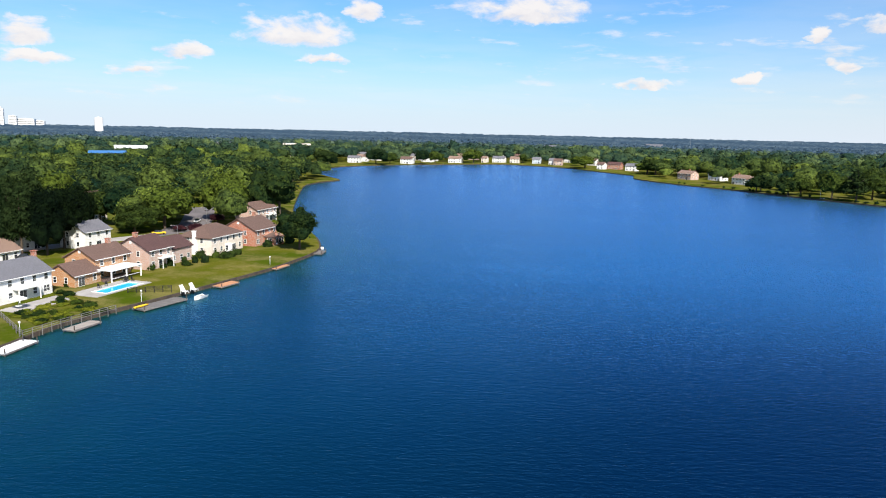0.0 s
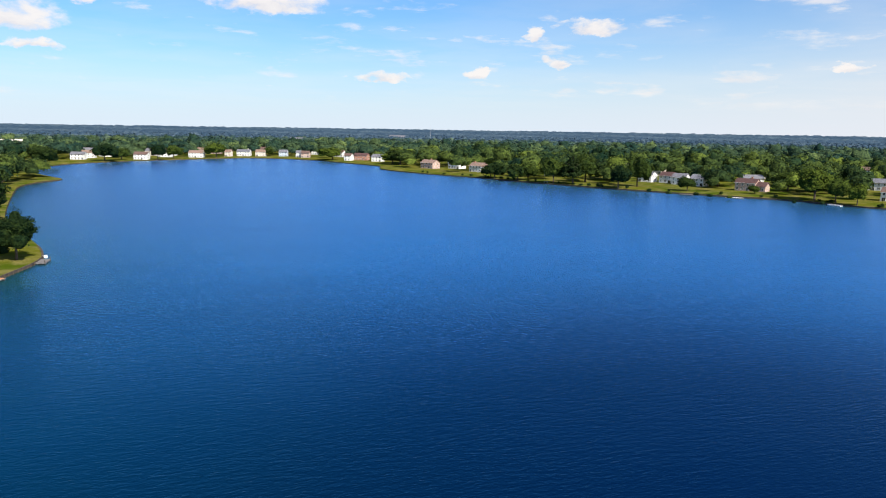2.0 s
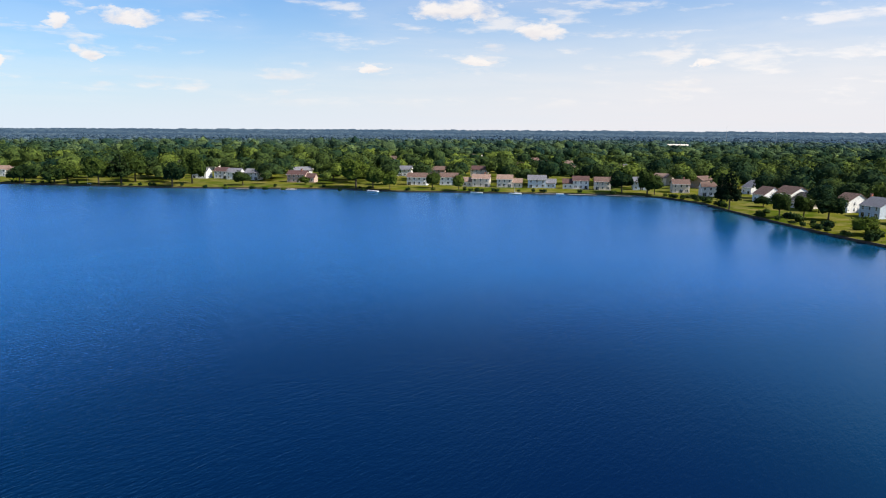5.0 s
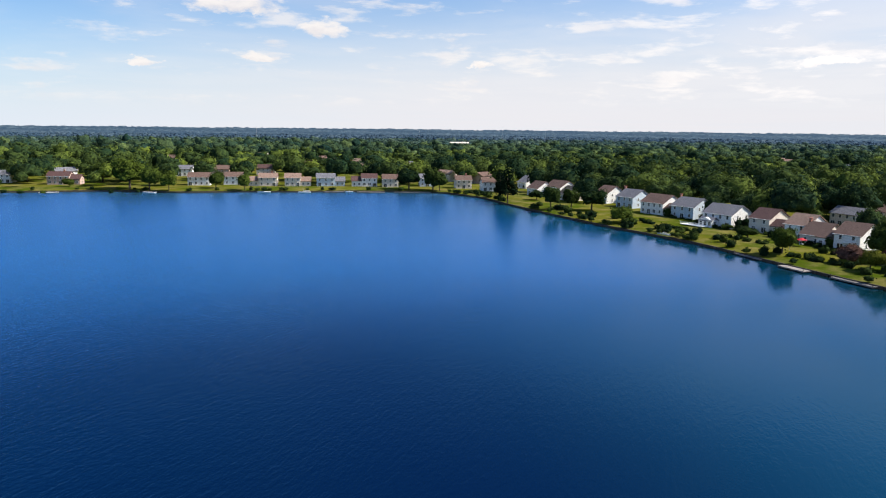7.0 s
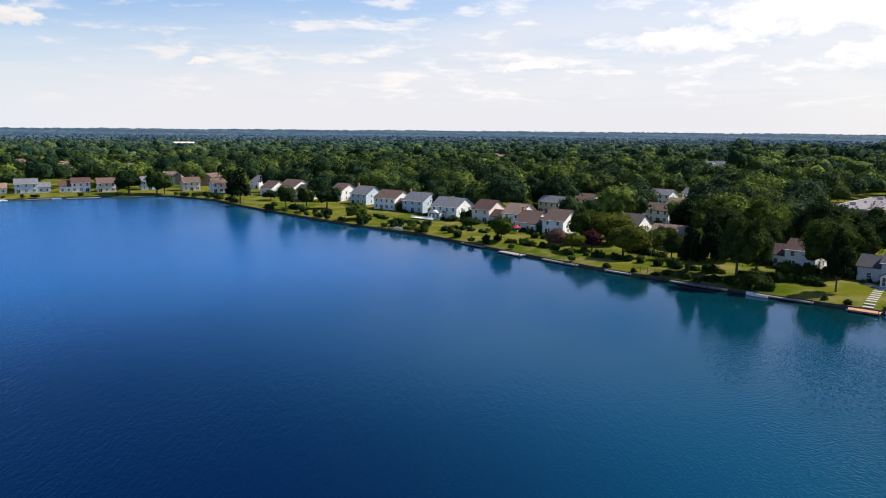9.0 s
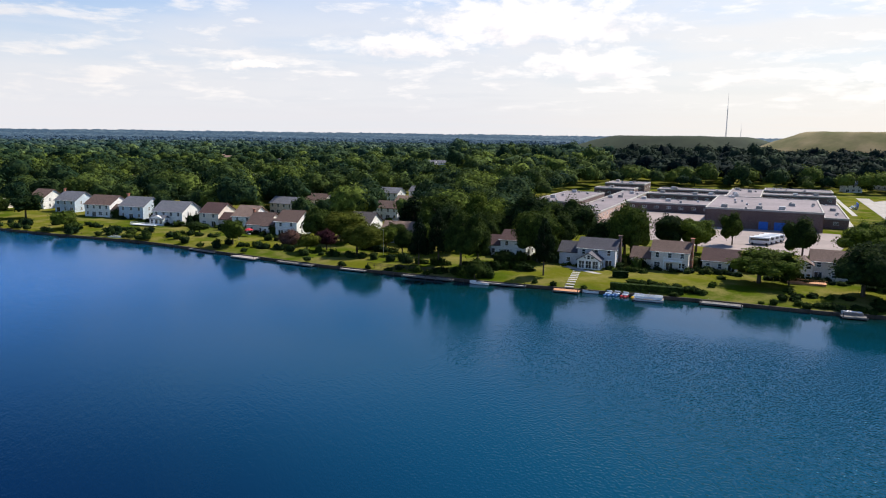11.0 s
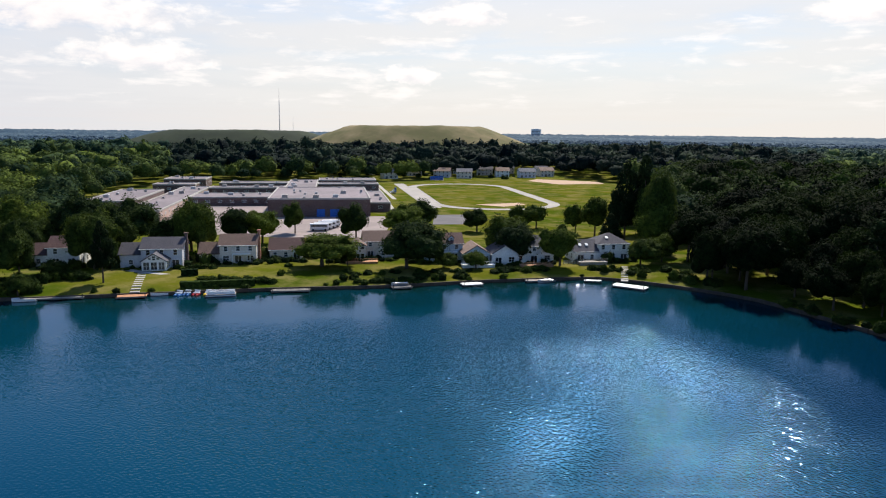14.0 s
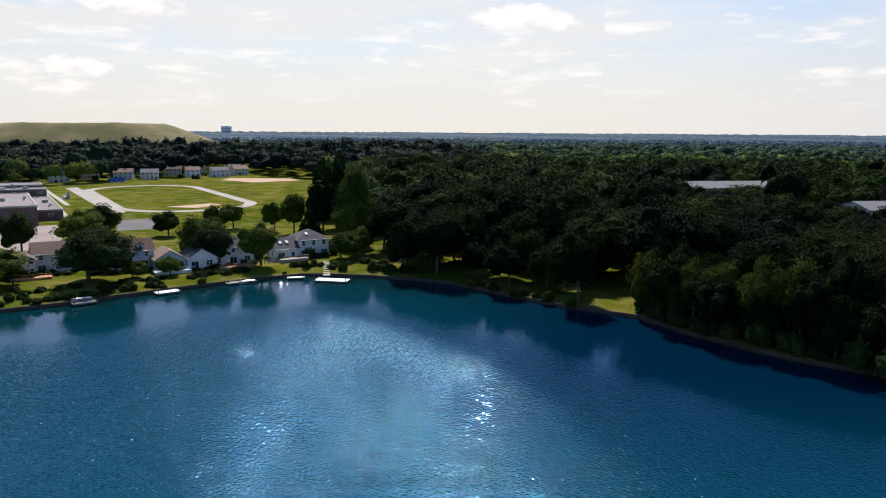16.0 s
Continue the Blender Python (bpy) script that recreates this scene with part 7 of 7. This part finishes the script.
bed([(129.8, -139.6), (123.2, -130.4), (121.5, -133), (110.1, -148.2), (110, -143.3), (112, -146), (114, -150), (103.8, -154.3), (106.5, -150.5)], 1.7, 1.6, 0.8, 8)
bed([(89.8, -173.3), (76.2, -181.3), (68.9, -183.3), (65.4, -181.8), (63.3, -192), (57.5, -192), (58.5, -183.8), (92, -168)], 2.2, 1.9, 0.6, 9)
bed([(176, -83.9), (182.5, -82.6), (181.1, -89.3), (185.5, -96.3), (182.9, -104.9), (178, -80), (173.5, -82)], 2.6, 2.2, 0.8, 10)
bed([(257.5, -4.8), (235.4, -29.5), (228.9, -31.1), (217.9, -44.9), (218.2, -73.1), (187.7, -69.4), (184.2, -78.1), (214, -40), (222, -37)], 2.2, 1.9, 1.0, 11)
bed([(268, 375), (274, 362), (281, 350), (286, 341), (292, 330), (305, 300), (318, 290), (345, 262), (358, 240), (376, 208), (386, 188), (392, 172)], 2.0, 2.0, 2.5, 12)
bed([(330, 62), (318, 50), (306, 38), (296, 30), (284, 18), (270, 8), (262, -4), (249, -8), (240, -16), (320, 58), (312, 46), (345, 78)], 2.4, 2.2, 2.0, 13)
# wild growth under the trees of the south-west bank
bed([(30 - 6.2 * k, -172 + 4.4 * k) for k in range(5)], 2.2, 2.0, 1.5, 14)
bed([(-14 - 4.0 * k, -147 + 3.2 * k) for k in range(9)], 5.0, 3.2, 1.6, 15)
bed([(-18 - 4.0 * k, -150 + 3.0 * k) for k in range(10)], 7.5, 3.6, 1.8, 16)


def plant_gardens(seed):
    """Foundation planting round the houses of the south bank, and small trees between them."""
    rng = random.Random(seed)
    for hx, hy, az, w, d, gap in list(HOUSES):
        dist = math.hypot(hx, hy)
        if not (dist < 330 and hx > 60 and hy < 45):
            continue
        a = radians(az)
        out, side = np.array((math.sin(a), math.cos(a))), np.array((math.cos(a), -math.sin(a)))
        foot = np.array((hx, hy))
        for _ in range(int(w * 0.9)):
            p = foot + side * rng.uniform(-0.62, 0.62) * w + out * rng.uniform(1.0, 3.0)
            shrub(float(p[0]), float(p[1]), rng.uniform(0.7, 1.7), rng.uniform(0.8, 1.6))
        for s_ in (-1, 1):
            for _ in range(3):
                p = foot + side * s_ * (w * 0.5 + rng.uniform(1.5, 4.0)) + out * rng.uniform(-d, 2.0)
                if all(math.hypot(p[0] - q[0] + math.sin(radians(q[2])) * q[4] / 2, p[1] - q[1] + math.cos(radians(q[2])) * q[4] / 2) > 6.5 for q in HOUSES):
                    shrub(float(p[0]), float(p[1]), rng.uniform(1.8, 4.5), rng.uniform(1.3, 2.4))


plant_gardens(41)
# clipped and wild hedges behind the bulkhead of the south bank
hedge_rng = random.Random(17)
for x0, y0, x1, y1, h, r in ((178, -68.5, 168, -79, 2.6, 1.8), (186, -61, 179, -68, 1.8, 1.5), (118, -132, 110, -140, 1.5, 1.3),
                             (106, -147, 100, -153, 1.6, 1.3)):
    n = int(math.hypot(x1 - x0, y1 - y0) / 1.0)
    for k in range(n):
        s_ = k / (n - 1)
        x, y = x0 + (x1 - x0) * s_ + hedge_rng.uniform(-0.5, 0.5), y0 + (y1 - y0) * s_ + hedge_rng.uniform(-0.5, 0.5)
        i = near_index(x, y)
        p = shore[i] + outward[i] * (2.2 + hedge_rng.uniform(0, 1.4))
        shrub(0.5 * x + 0.5 * float(p[0]), 0.5 * y + 0.5 * float(p[1]), h * hedge_rng.uniform(0.7, 1.3), r * hedge_rng.uniform(0.8, 1.2))


def clipped_hedge(x0, y0, x1, y1, h, w, label):
    """A long clipped hedge with a slightly uneven leafy face."""
    l = math.hypot(x1 - x0, y1 - y0)
    rng = random.Random(int(x0 * 10))
    bm = bmesh.new()
    nx, ny, nz = int(l / 0.5), 3, 4
    bmesh.ops.create_cube(bm, size=1, matrix=Matrix.Translation((l / 2, 0, h / 2)) @ Matrix.Diagonal((l, w, h, 1)))
    for axis, n in ((0, nx), (1, ny), (2, nz)):
        size = (l, w, h)[axis]
        low = (0, -w / 2, 0)[axis]
        for k in range(1, n):
            co, no = [0, 0, 0], [0, 0, 0]
            co[axis], no[axis] = low + size * k / n, 1
            bmesh.ops.bisect_plane(bm, geom=bm.verts[:] + bm.edges[:] + bm.faces[:], plane_co=co, plane_no=no)
    for v in bm.verts:
        v.co += Vector((rng.uniform(-0.12, 0.12), rng.uniform(-0.12, 0.12), rng.uniform(-0.1, 0.1) if v.co.z > 0.1 else -0.1))
    ob = part("hedge", bm, leaf_shrub, None)
    ob.matrix_basis = Matrix.Translation((x0, y0, float(land_z((x0 + x1) / 2, (y0 + y1) / 2)))) @ Matrix.Rotation(math.atan2(y1 - y0, x1 - x0), 4, "Z")
    tagged(ob, label, "hedge")


clipped_hedge(147.0, -101.0, 136.2, -114.0, 1.5, 1.6, "long clipped dark green hedge behind the bulkhead")
clipped_hedge(157.6, -108.8, 155.6, -112.2, 1.6, 1.4, "short clipped dark green hedge beside the lawn")


# terraced hedges in front of the white house
h_rng = random.Random(31)
for row in range(7):
    for k in range(10):
        u, v = k / 9, row / 6
        x = (-81.0 + 3.5 * u) * (1 - v) + (-73.8 + 5.4 * u) * v
        y = (136.5 + 14.5 * u) * (1 - v) + (131.5 + 11.5 * u) * v
        if row not in (3,) and h_rng.random() < 0.85:
            low_hedge(x + h_rng.uniform(-0.4, 0.4), y + h_rng.uniform(-0.4, 0.4), h_rng.uniform(0.45, 0.8), h_rng.uniform(0.8, 1.3))
# hedges and close planting in the gardens of the south bank
for x0, y0, x1, y1, n, h, r in ((146, -107, 134, -119, 16, 1.3, 1.3), (166, -114, 160, -121, 6, 1.5, 1.3), (160, -132, 148, -142, 9, 1.5, 1.4), (170, -118, 176, -112, 5, 1.4, 1.3), (142, -146, 130, -158, 8, 1.6, 1.4), (126, -136, 118, -146, 7, 1.4, 1.3),
                                (112, -150, 104, -158, 8, 1.3, 1.4), (99, -162, 90, -172, 8, 1.6, 1.5), (182, -82, 172, -92, 12, 2.6, 1.9), (196, -62, 186, -74, 10, 2.2, 1.7), (212, -44, 200, -58, 10, 1.8, 1.6), (236, -24, 224, -36, 10, 1.5, 1.4),
                                (222, -58, 210, -66, 8, 2.0, 1.7), (246, -34, 236, -44, 8, 1.8, 1.6), (270, -6, 258, -18, 9, 1.6, 1.5), (290, 16, 278, 4, 8, 1.8, 1.6), (306, 30, 296, 20, 6, 1.6, 1.5), (80, -182, 66, -188, 8, 1.8, 1.6), (58, -184, 46, -182, 8, 2.4, 2.0)):
    for k in range(n):
        s = (k + h_rng.uniform(-0.35, 0.35)) / max(1, n - 1)
        shrub(x0 + (x1 - x0) * s + h_rng.uniform(-1.0, 1.0), y0 + (y1 - y0) * s + h_rng.uniform(-1.0, 1.0), h * h_rng.uniform(0.6, 1.3), r * h_rng.uniform(0.7, 1.25))


# trees and hedges between the houses beyond the school field
for k in range(70):
    d = h_rng.uniform(560, 660)
    a = radians(h_rng.uniform(135.5, 151.0))
    x, y = d * math.sin(a), d * math.cos(a)
    if all(math.hypot(x - q[0], y - q[1]) > 9 for q in HOUSES):
        shrub(x, y, h_rng.uniform(1.5, 3.5) + (4 if d > 625 else 0), h_rng.uniform(1.8, 3.5))


# thick bushes along the south-east bank
for i in range(near_index(390, 135), near_index(215, -30)):
    for _ in range(h_rng.choice((0, 0, 0, 0, 2, 4))):
        q = shore[i % len(shore)] + outward[i % len(shore)] * (1.0 + 9.0 * h_rng.random() ** 2.2) + tang[i % len(shore)] * h_rng.uniform(-3, 3)
        if all(math.hypot(q[0] - p[0], q[1] - p[1]) > 8 for p in HOUSES):
            shrub(float(q[0]), float(q[1]), h_rng.uniform(1.0, 3.2), h_rng.uniform(1.4, 2.6))
# low growth along the banks
b_rng = random.Random(8)
for i0, i1, share, h, r in ((near_index(187, 572), near_index(395, 166), 0.75, 1.7, 1.6), (near_index(397, 145), near_index(166, -75), 0.5, 1.6, 1.5), (near_index(166, -75), near_index(75, -176), 0.9, 1.3, 1.2),
                            (near_index(36, -175), near_index(7, -157), 0.9, 1.3, 1.4), (near_index(-10, -151), near_index(-62, -112), 2.4, 2.8, 2.2)):
    for i in range(i0, i1):
        for _ in range(3):
            if b_rng.random() < share / 3 or share > 2:
                q = shore[i % len(shore)] + outward[i % len(shore)] * b_rng.uniform(0.8, 2.2) + tang[i % len(shore)] * b_rng.uniform(-3, 3)
                shrub(float(q[0]), float(q[1]), h * b_rng.uniform(0.5, 1.3), r * b_rng.uniform(0.6, 1.3))

# trees that lean over the water along the wild south-west bank
w_rng = random.Random(21)
for i in range(near_index(-9, -151), near_index(-62, -112) + 1):
    for off in (2.0, 7.0):
        p = shore[i % len(shore)] + outward[i % len(shore)] * (off + w_rng.uniform(0, 1.5))
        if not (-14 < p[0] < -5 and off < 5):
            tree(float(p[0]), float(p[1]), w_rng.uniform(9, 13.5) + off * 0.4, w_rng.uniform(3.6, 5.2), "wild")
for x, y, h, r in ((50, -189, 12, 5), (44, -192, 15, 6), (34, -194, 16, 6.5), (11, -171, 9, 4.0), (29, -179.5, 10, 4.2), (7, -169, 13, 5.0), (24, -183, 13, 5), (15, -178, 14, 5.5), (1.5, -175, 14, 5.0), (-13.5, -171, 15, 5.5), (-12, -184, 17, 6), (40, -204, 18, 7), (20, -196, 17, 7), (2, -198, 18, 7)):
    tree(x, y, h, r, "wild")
# trees that stand out of the thicket, sunlight put into their leaf colour
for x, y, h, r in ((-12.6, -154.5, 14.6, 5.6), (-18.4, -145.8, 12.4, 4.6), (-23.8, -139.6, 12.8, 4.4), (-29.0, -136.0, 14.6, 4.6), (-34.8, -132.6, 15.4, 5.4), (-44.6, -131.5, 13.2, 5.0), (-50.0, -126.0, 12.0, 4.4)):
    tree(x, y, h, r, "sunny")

# ---- woods ----
SCHOOL_ZONE = [(200, -125), (258, -140), (300, -150), (345, -185), (438, -292), (395, -350), (338, -425), (300, -575), (200, -510), (150, -400), (118, -300), (92, -215), (140, -165)]
POINT_LAWN = [(40, -176), (20, -164), (7, -154), (-11, -150), (-11.5, -166), (-7.5, -180), (-3.5, -181), (-2, -167), (8, -169), (24, -178), (34, -183)]
ROAD_ZONE = [(-118, 335), (-98, 335), (-80, 262), (-84, 225), (-125, 190), (-135, 205), (-100, 235), (-100, 275)]


def scatter(r0, r1, cell, rng):
    n = int(r1 / cell) + 1
    gx, gy = np.meshgrid(np.arange(-n, n + 1), np.arange(-n, n + 1))
    x = (gx.ravel() + rng.uniform(-0.42, 0.42, gx.size)) * cell
    y = (gy.ravel() + rng.uniform(-0.42, 0.42, gx.size)) * cell
    r = np.hypot(x, y)
    az = np.degrees(np.arctan2(x, y)) % 360
    ok = (r > r0) & (r <= r1) & ((az < 205) | (az > 322))
    x, y, az = x[ok], y[ok], az[ok]
    ok = ~inside(x, y, shore)
    x, y, az = x[ok], y[ok], az[ok]
    ok = ~inside(x, y, SCHOOL_ZONE) & ~inside(x, y, ROAD_ZONE) & ~inside(x, y, POINT_LAWN)
    x, y, az = x[ok], y[ok], az[ok]
    d = shore_distance(x, y)
    need = np.where((az > 164) & (az < 214), 1.0, np.where((az < 164) & (az > 72), 24.0, np.where(az > 316, 48.0, 22.0)))
    need = np.where((az > 350.3) | (az < 12), 32.0, need)
    need = np.where((az > 330) & (y > 255) & (y < 620) & (x < -30), 7.0, need)
    ok = d > need
    x, y, az, d = x[ok], y[ok], az[ok], d[ok]
    keep = np.ones(len(x), bool)
    for hx, hy, ha, hw, hd, det in HOUSES:
        n_ = np.array([math.sin(radians(ha)), math.cos(radians(ha))])
        cx, cy = hx - n_[0] * hd / 2, hy - n_[1] * hd / 2
        keep &= np.hypot(x - cx, y - cy) > max(hw, hd) * 0.62 + 3.0
        # an open view of the front
        dist = math.hypot(hx, hy)
        ux, uy = hx / dist, hy / dist
        along = (x - hx) * -ux + (y - hy) * -uy
        across = np.abs((x - hx) * -uy + (y - hy) * ux)
        keep &= ~((along > -4) & (along < det) & (across < hw * 0.55 + 2.0))
    for tx, ty, tr in TREES:
        keep &= np.hypot(x - tx, y - ty) > tr * 0.9 + 1.5
    return x[keep], y[keep], az[keep]


def joined_woods(name, x, y, h, r, kinds, mat, rng, label):
    """All these trees in one mesh, with a tone of its own for each."""
    vs, tones, loops, totals = [], [], [], []
    base = 0
    for px, py, ph, pr in zip(x, y, h, r):
        v, hv, hf = kinds[rng.integers(len(kinds))]
        a = rng.uniform(0, 2 * math.pi)
        c, s = math.cos(a), math.sin(a)
        all_v = np.concatenate([v, hv])
        q = np.empty_like(all_v)
        q[:, 0] = (all_v[:, 0] * c - all_v[:, 1] * s) * pr + px
        q[:, 1] = (all_v[:, 0] * s + all_v[:, 1] * c) * pr + py
        q[:, 2] = all_v[:, 2] * ph * 0.5 + GROUND
        vs.append(q)
        nq = len(v)
        loops.append(np.arange(base, base + nq))
        loops.append((hf + base + nq).ravel())
        totals.append(np.full(nq // 3, 3))
        totals.append(np.full(len(hf), 3))
        tones.append(np.full(len(q), np.clip(rng.normal(0.32, 0.32), 0, 1)))
        base += len(q)
    V = np.concatenate(vs).astype(np.float32)
    L = np.concatenate(loops).astype(np.int32)
    T = np.concatenate(totals).astype(np.int32)
    me = bpy.data.meshes.new(name)
    me.vertices.add(len(V))
    me.vertices.foreach_set("co", V.ravel())
    me.loops.add(len(L))
    me.loops.foreach_set("vertex_index", L)
    me.polygons.add(len(T))
    me.polygons.foreach_set("loop_start", np.concatenate([[0], np.cumsum(T)[:-1]]).astype(np.int32))
    me.polygons.foreach_set("loop_total", T)
    me.polygons.foreach_set("use_smooth", np.ones(len(T), bool))
    me.update(calc_edges=True)
    at = me.attributes.new("tone", "FLOAT", "POINT")
    at.data.foreach_set("value", np.concatenate(tones).astype(np.float32))
    me.materials.append(mat)
    ob = new(name, me)
    tagged(ob, label, "woods", kind="stuff")
    return ob


def under_roofs(x, y, h):
    """Cuts trees before the long buildings so that the camera sees their roofs."""
    for bx, by, l, top in HALLS:
        d = math.hypot(bx, by)
        ux, uy = bx / d, by / d
        along = (bx - x) * ux + (by - y) * uy
        across = np.abs((x - bx) * -uy + (y - by) * ux)
        cover = top * 1.1 + np.clip(along, 0, None) * 0.032
        h = np.where((along > -4) & (along < 220) & (across < l * 0.5 + 3), np.minimum(h, cover), h)
    return h


def build_woods():
    rng = np.random.default_rng(5)
    near = [crown_shape(rng, 3, 560, 0.075, int(rng.integers(18, 40)), rough=0.022) for _ in range(10)]
    middle = [crown_shape(rng, 2, 300, 0.10, int(rng.integers(14, 26)), rough=0.03) for _ in range(10)]
    back = [crown_shape(rng, 2, 70, 0.13, int(rng.integers(10, 20)), rough=0.045) for _ in range(9)]
    x, y, az = scatter(110, 560, 12.4, rng)
    deep = (az > 163) & (az < 214)
    h = np.where(deep, rng.uniform(11, 22, len(x)), 8.0 + 8.5 * rng.beta(2.0, 1.8, len(x)) + 4.5 * (rng.random(len(x)) < 0.16))
    h = under_roofs(x, y, h)
    r = np.clip(h * rng.uniform(0.42, 0.64, len(x)), 4.0, 9.5)
    d = np.hypot(x, y)
    order = np.argsort(d)
    singles = order[:130]
    rest = order[130:]
    for i in singles:
        tree(float(x[i]), float(y[i]), float(h[i]), float(r[i]), "pine" if (i * 7) % 11 == 0 else ("wild" if deep[i] else "oak"))
    lit, dim = rest[~deep[rest]], rest[deep[rest]]
    close, off = lit[d[lit] < 400], lit[d[lit] >= 400]
    joined_woods("near_woods", x[close], y[close], h[close], r[close], near, leaf_wood, rng, "dense green broad-leaved trees between the houses")
    joined_woods("garden_woods", x[off], y[off], h[off], r[off], middle, leaf_wood, rng, "green broad-leaved trees between far houses")
    joined_woods("south_woods", x[dim], y[dim], h[dim], r[dim], near, leaf_south_shaded, rng, "dense woods south of the lake, backlit shade put into their green")
    fs = np.array(FAR_SHRUBS)
    tufts = []
    for _ in range(5):
        sprays, shell, faces = crown_shape(rng, 2, 120, 0.15, 12, low=0.0, rough=0.04)
        tufts.append((grounded(sprays, 1.5), grounded(shell, 1.5), faces))
    joined_woods("bank_bushes", fs[:, 0], fs[:, 1], fs[:, 2] * 1.15, fs[:, 3], tufts, leaf_bush, rng, "low green bushes along the lake banks")
    for name, r0, r1, cell, kinds in (("mid_woods", 560, 800, 14.4, back), ("back_woods", 800, 1150, 15.5, back)):
        x, y, az = scatter(r0, r1, cell, rng)
        h = 7.0 + 9.0 * rng.beta(2.0, 1.9, len(x)) + 5.0 * (rng.random(len(x)) < 0.12)
        h = h * np.where(y > 480, 1.2, np.where((az > 112) & (az < 168), 1.4, 1.0))
        h = under_roofs(x, y, h)
        r = np.clip(h * rng.uniform(0.48, 0.72, len(x)), 4.5, 10.5)
        # same crowns in this sector, with shade put into the leaf colour
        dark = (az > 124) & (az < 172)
        joined_woods(name, x[~dark], y[~dark], h[~dark], r[~dark], kinds, leaf_wood if r0 < 700 else hazed_leaf_back, rng, "wooded suburb of mixed green trees")
        joined_woods("evergreen_woods", x[dark], y[dark], h[dark], r[dark], kinds, leaf_wood_shaded, rng, "dense woods beyond the school field, shade put into their leaf colour")
    # farther off only the domes of the crowns can be told apart
    domes = [crown_shape(rng, 1, 10, 0.2, 7, rough=0.09) for _ in range(6)]
    # the farther the ring, the more haze its leaf colour holds
    for name, r0, r1, cell, mat in (("distant_woods", 1150, 1650, 17.5, hazed_leaf_distant), ("horizon_woods", 1650, 2300, 21.0, hazed_leaf_far)):
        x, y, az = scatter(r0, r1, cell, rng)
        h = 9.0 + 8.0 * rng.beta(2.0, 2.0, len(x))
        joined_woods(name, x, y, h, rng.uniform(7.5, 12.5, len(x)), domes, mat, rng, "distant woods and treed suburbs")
    # and at last one rough canopy
    cols, rows = 1500, 44
    a = np.radians(np.linspace(-46, 216, cols))
    rr = 1900 * (4850 / 1900) ** (np.arange(rows) / (rows - 1))
    A, R = np.meshgrid(a, rr)
    A = A + rng.uniform(-0.4, 0.4, A.shape) * (a[1] - a[0])
    R = R * (1 + rng.uniform(-0.3, 0.3, R.shape) * 0.024)
    Z = rng.uniform(6, 13, A.shape) + 1.2 * np.sin(A * 37 + R * 0.011) + 1.0 * np.sin(A * 91 - R * 0.02)
    Z = np.clip(Z, 4, 22) + np.clip((R - 3600) / 1200, 0, 1) * 11.0
    Z[0] = GROUND
    V = np.stack([R * np.sin(A), R * np.cos(A), Z], -1).reshape(-1, 3)
    i = np.arange(rows - 1)[:, None] * cols + np.arange(cols - 1)[None, :]
    F = np.stack([i, i + 1, i + cols + 1, i + cols], -1).reshape(-1, 4)
    me = bpy.data.meshes.new("far_woods")
    me.vertices.add(len(V))
    me.vertices.foreach_set("co", V.astype(np.float32).ravel())
    me.loops.add(F.size)
    me.loops.foreach_set("vertex_index", F.astype(np.int32).ravel())
    me.polygons.add(len(F))
    me.polygons.foreach_set("loop_start", np.arange(0, F.size, 4, dtype=np.int32))
    me.polygons.foreach_set("loop_total", np.full(len(F), 4, np.int32))
    me.update(calc_edges=True)
    at = me.attributes.new("tone", "FLOAT", "POINT")
    at.data.foreach_set("value", np.clip(rng.normal(0.35, 0.4, len(V)) + 0.35 * np.sin(A * 23 + R * 0.004).ravel(), 0, 1).astype(np.float32))
    me.materials.append(hazed_leaf_far)
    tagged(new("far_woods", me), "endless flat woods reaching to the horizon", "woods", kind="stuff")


build_woods()
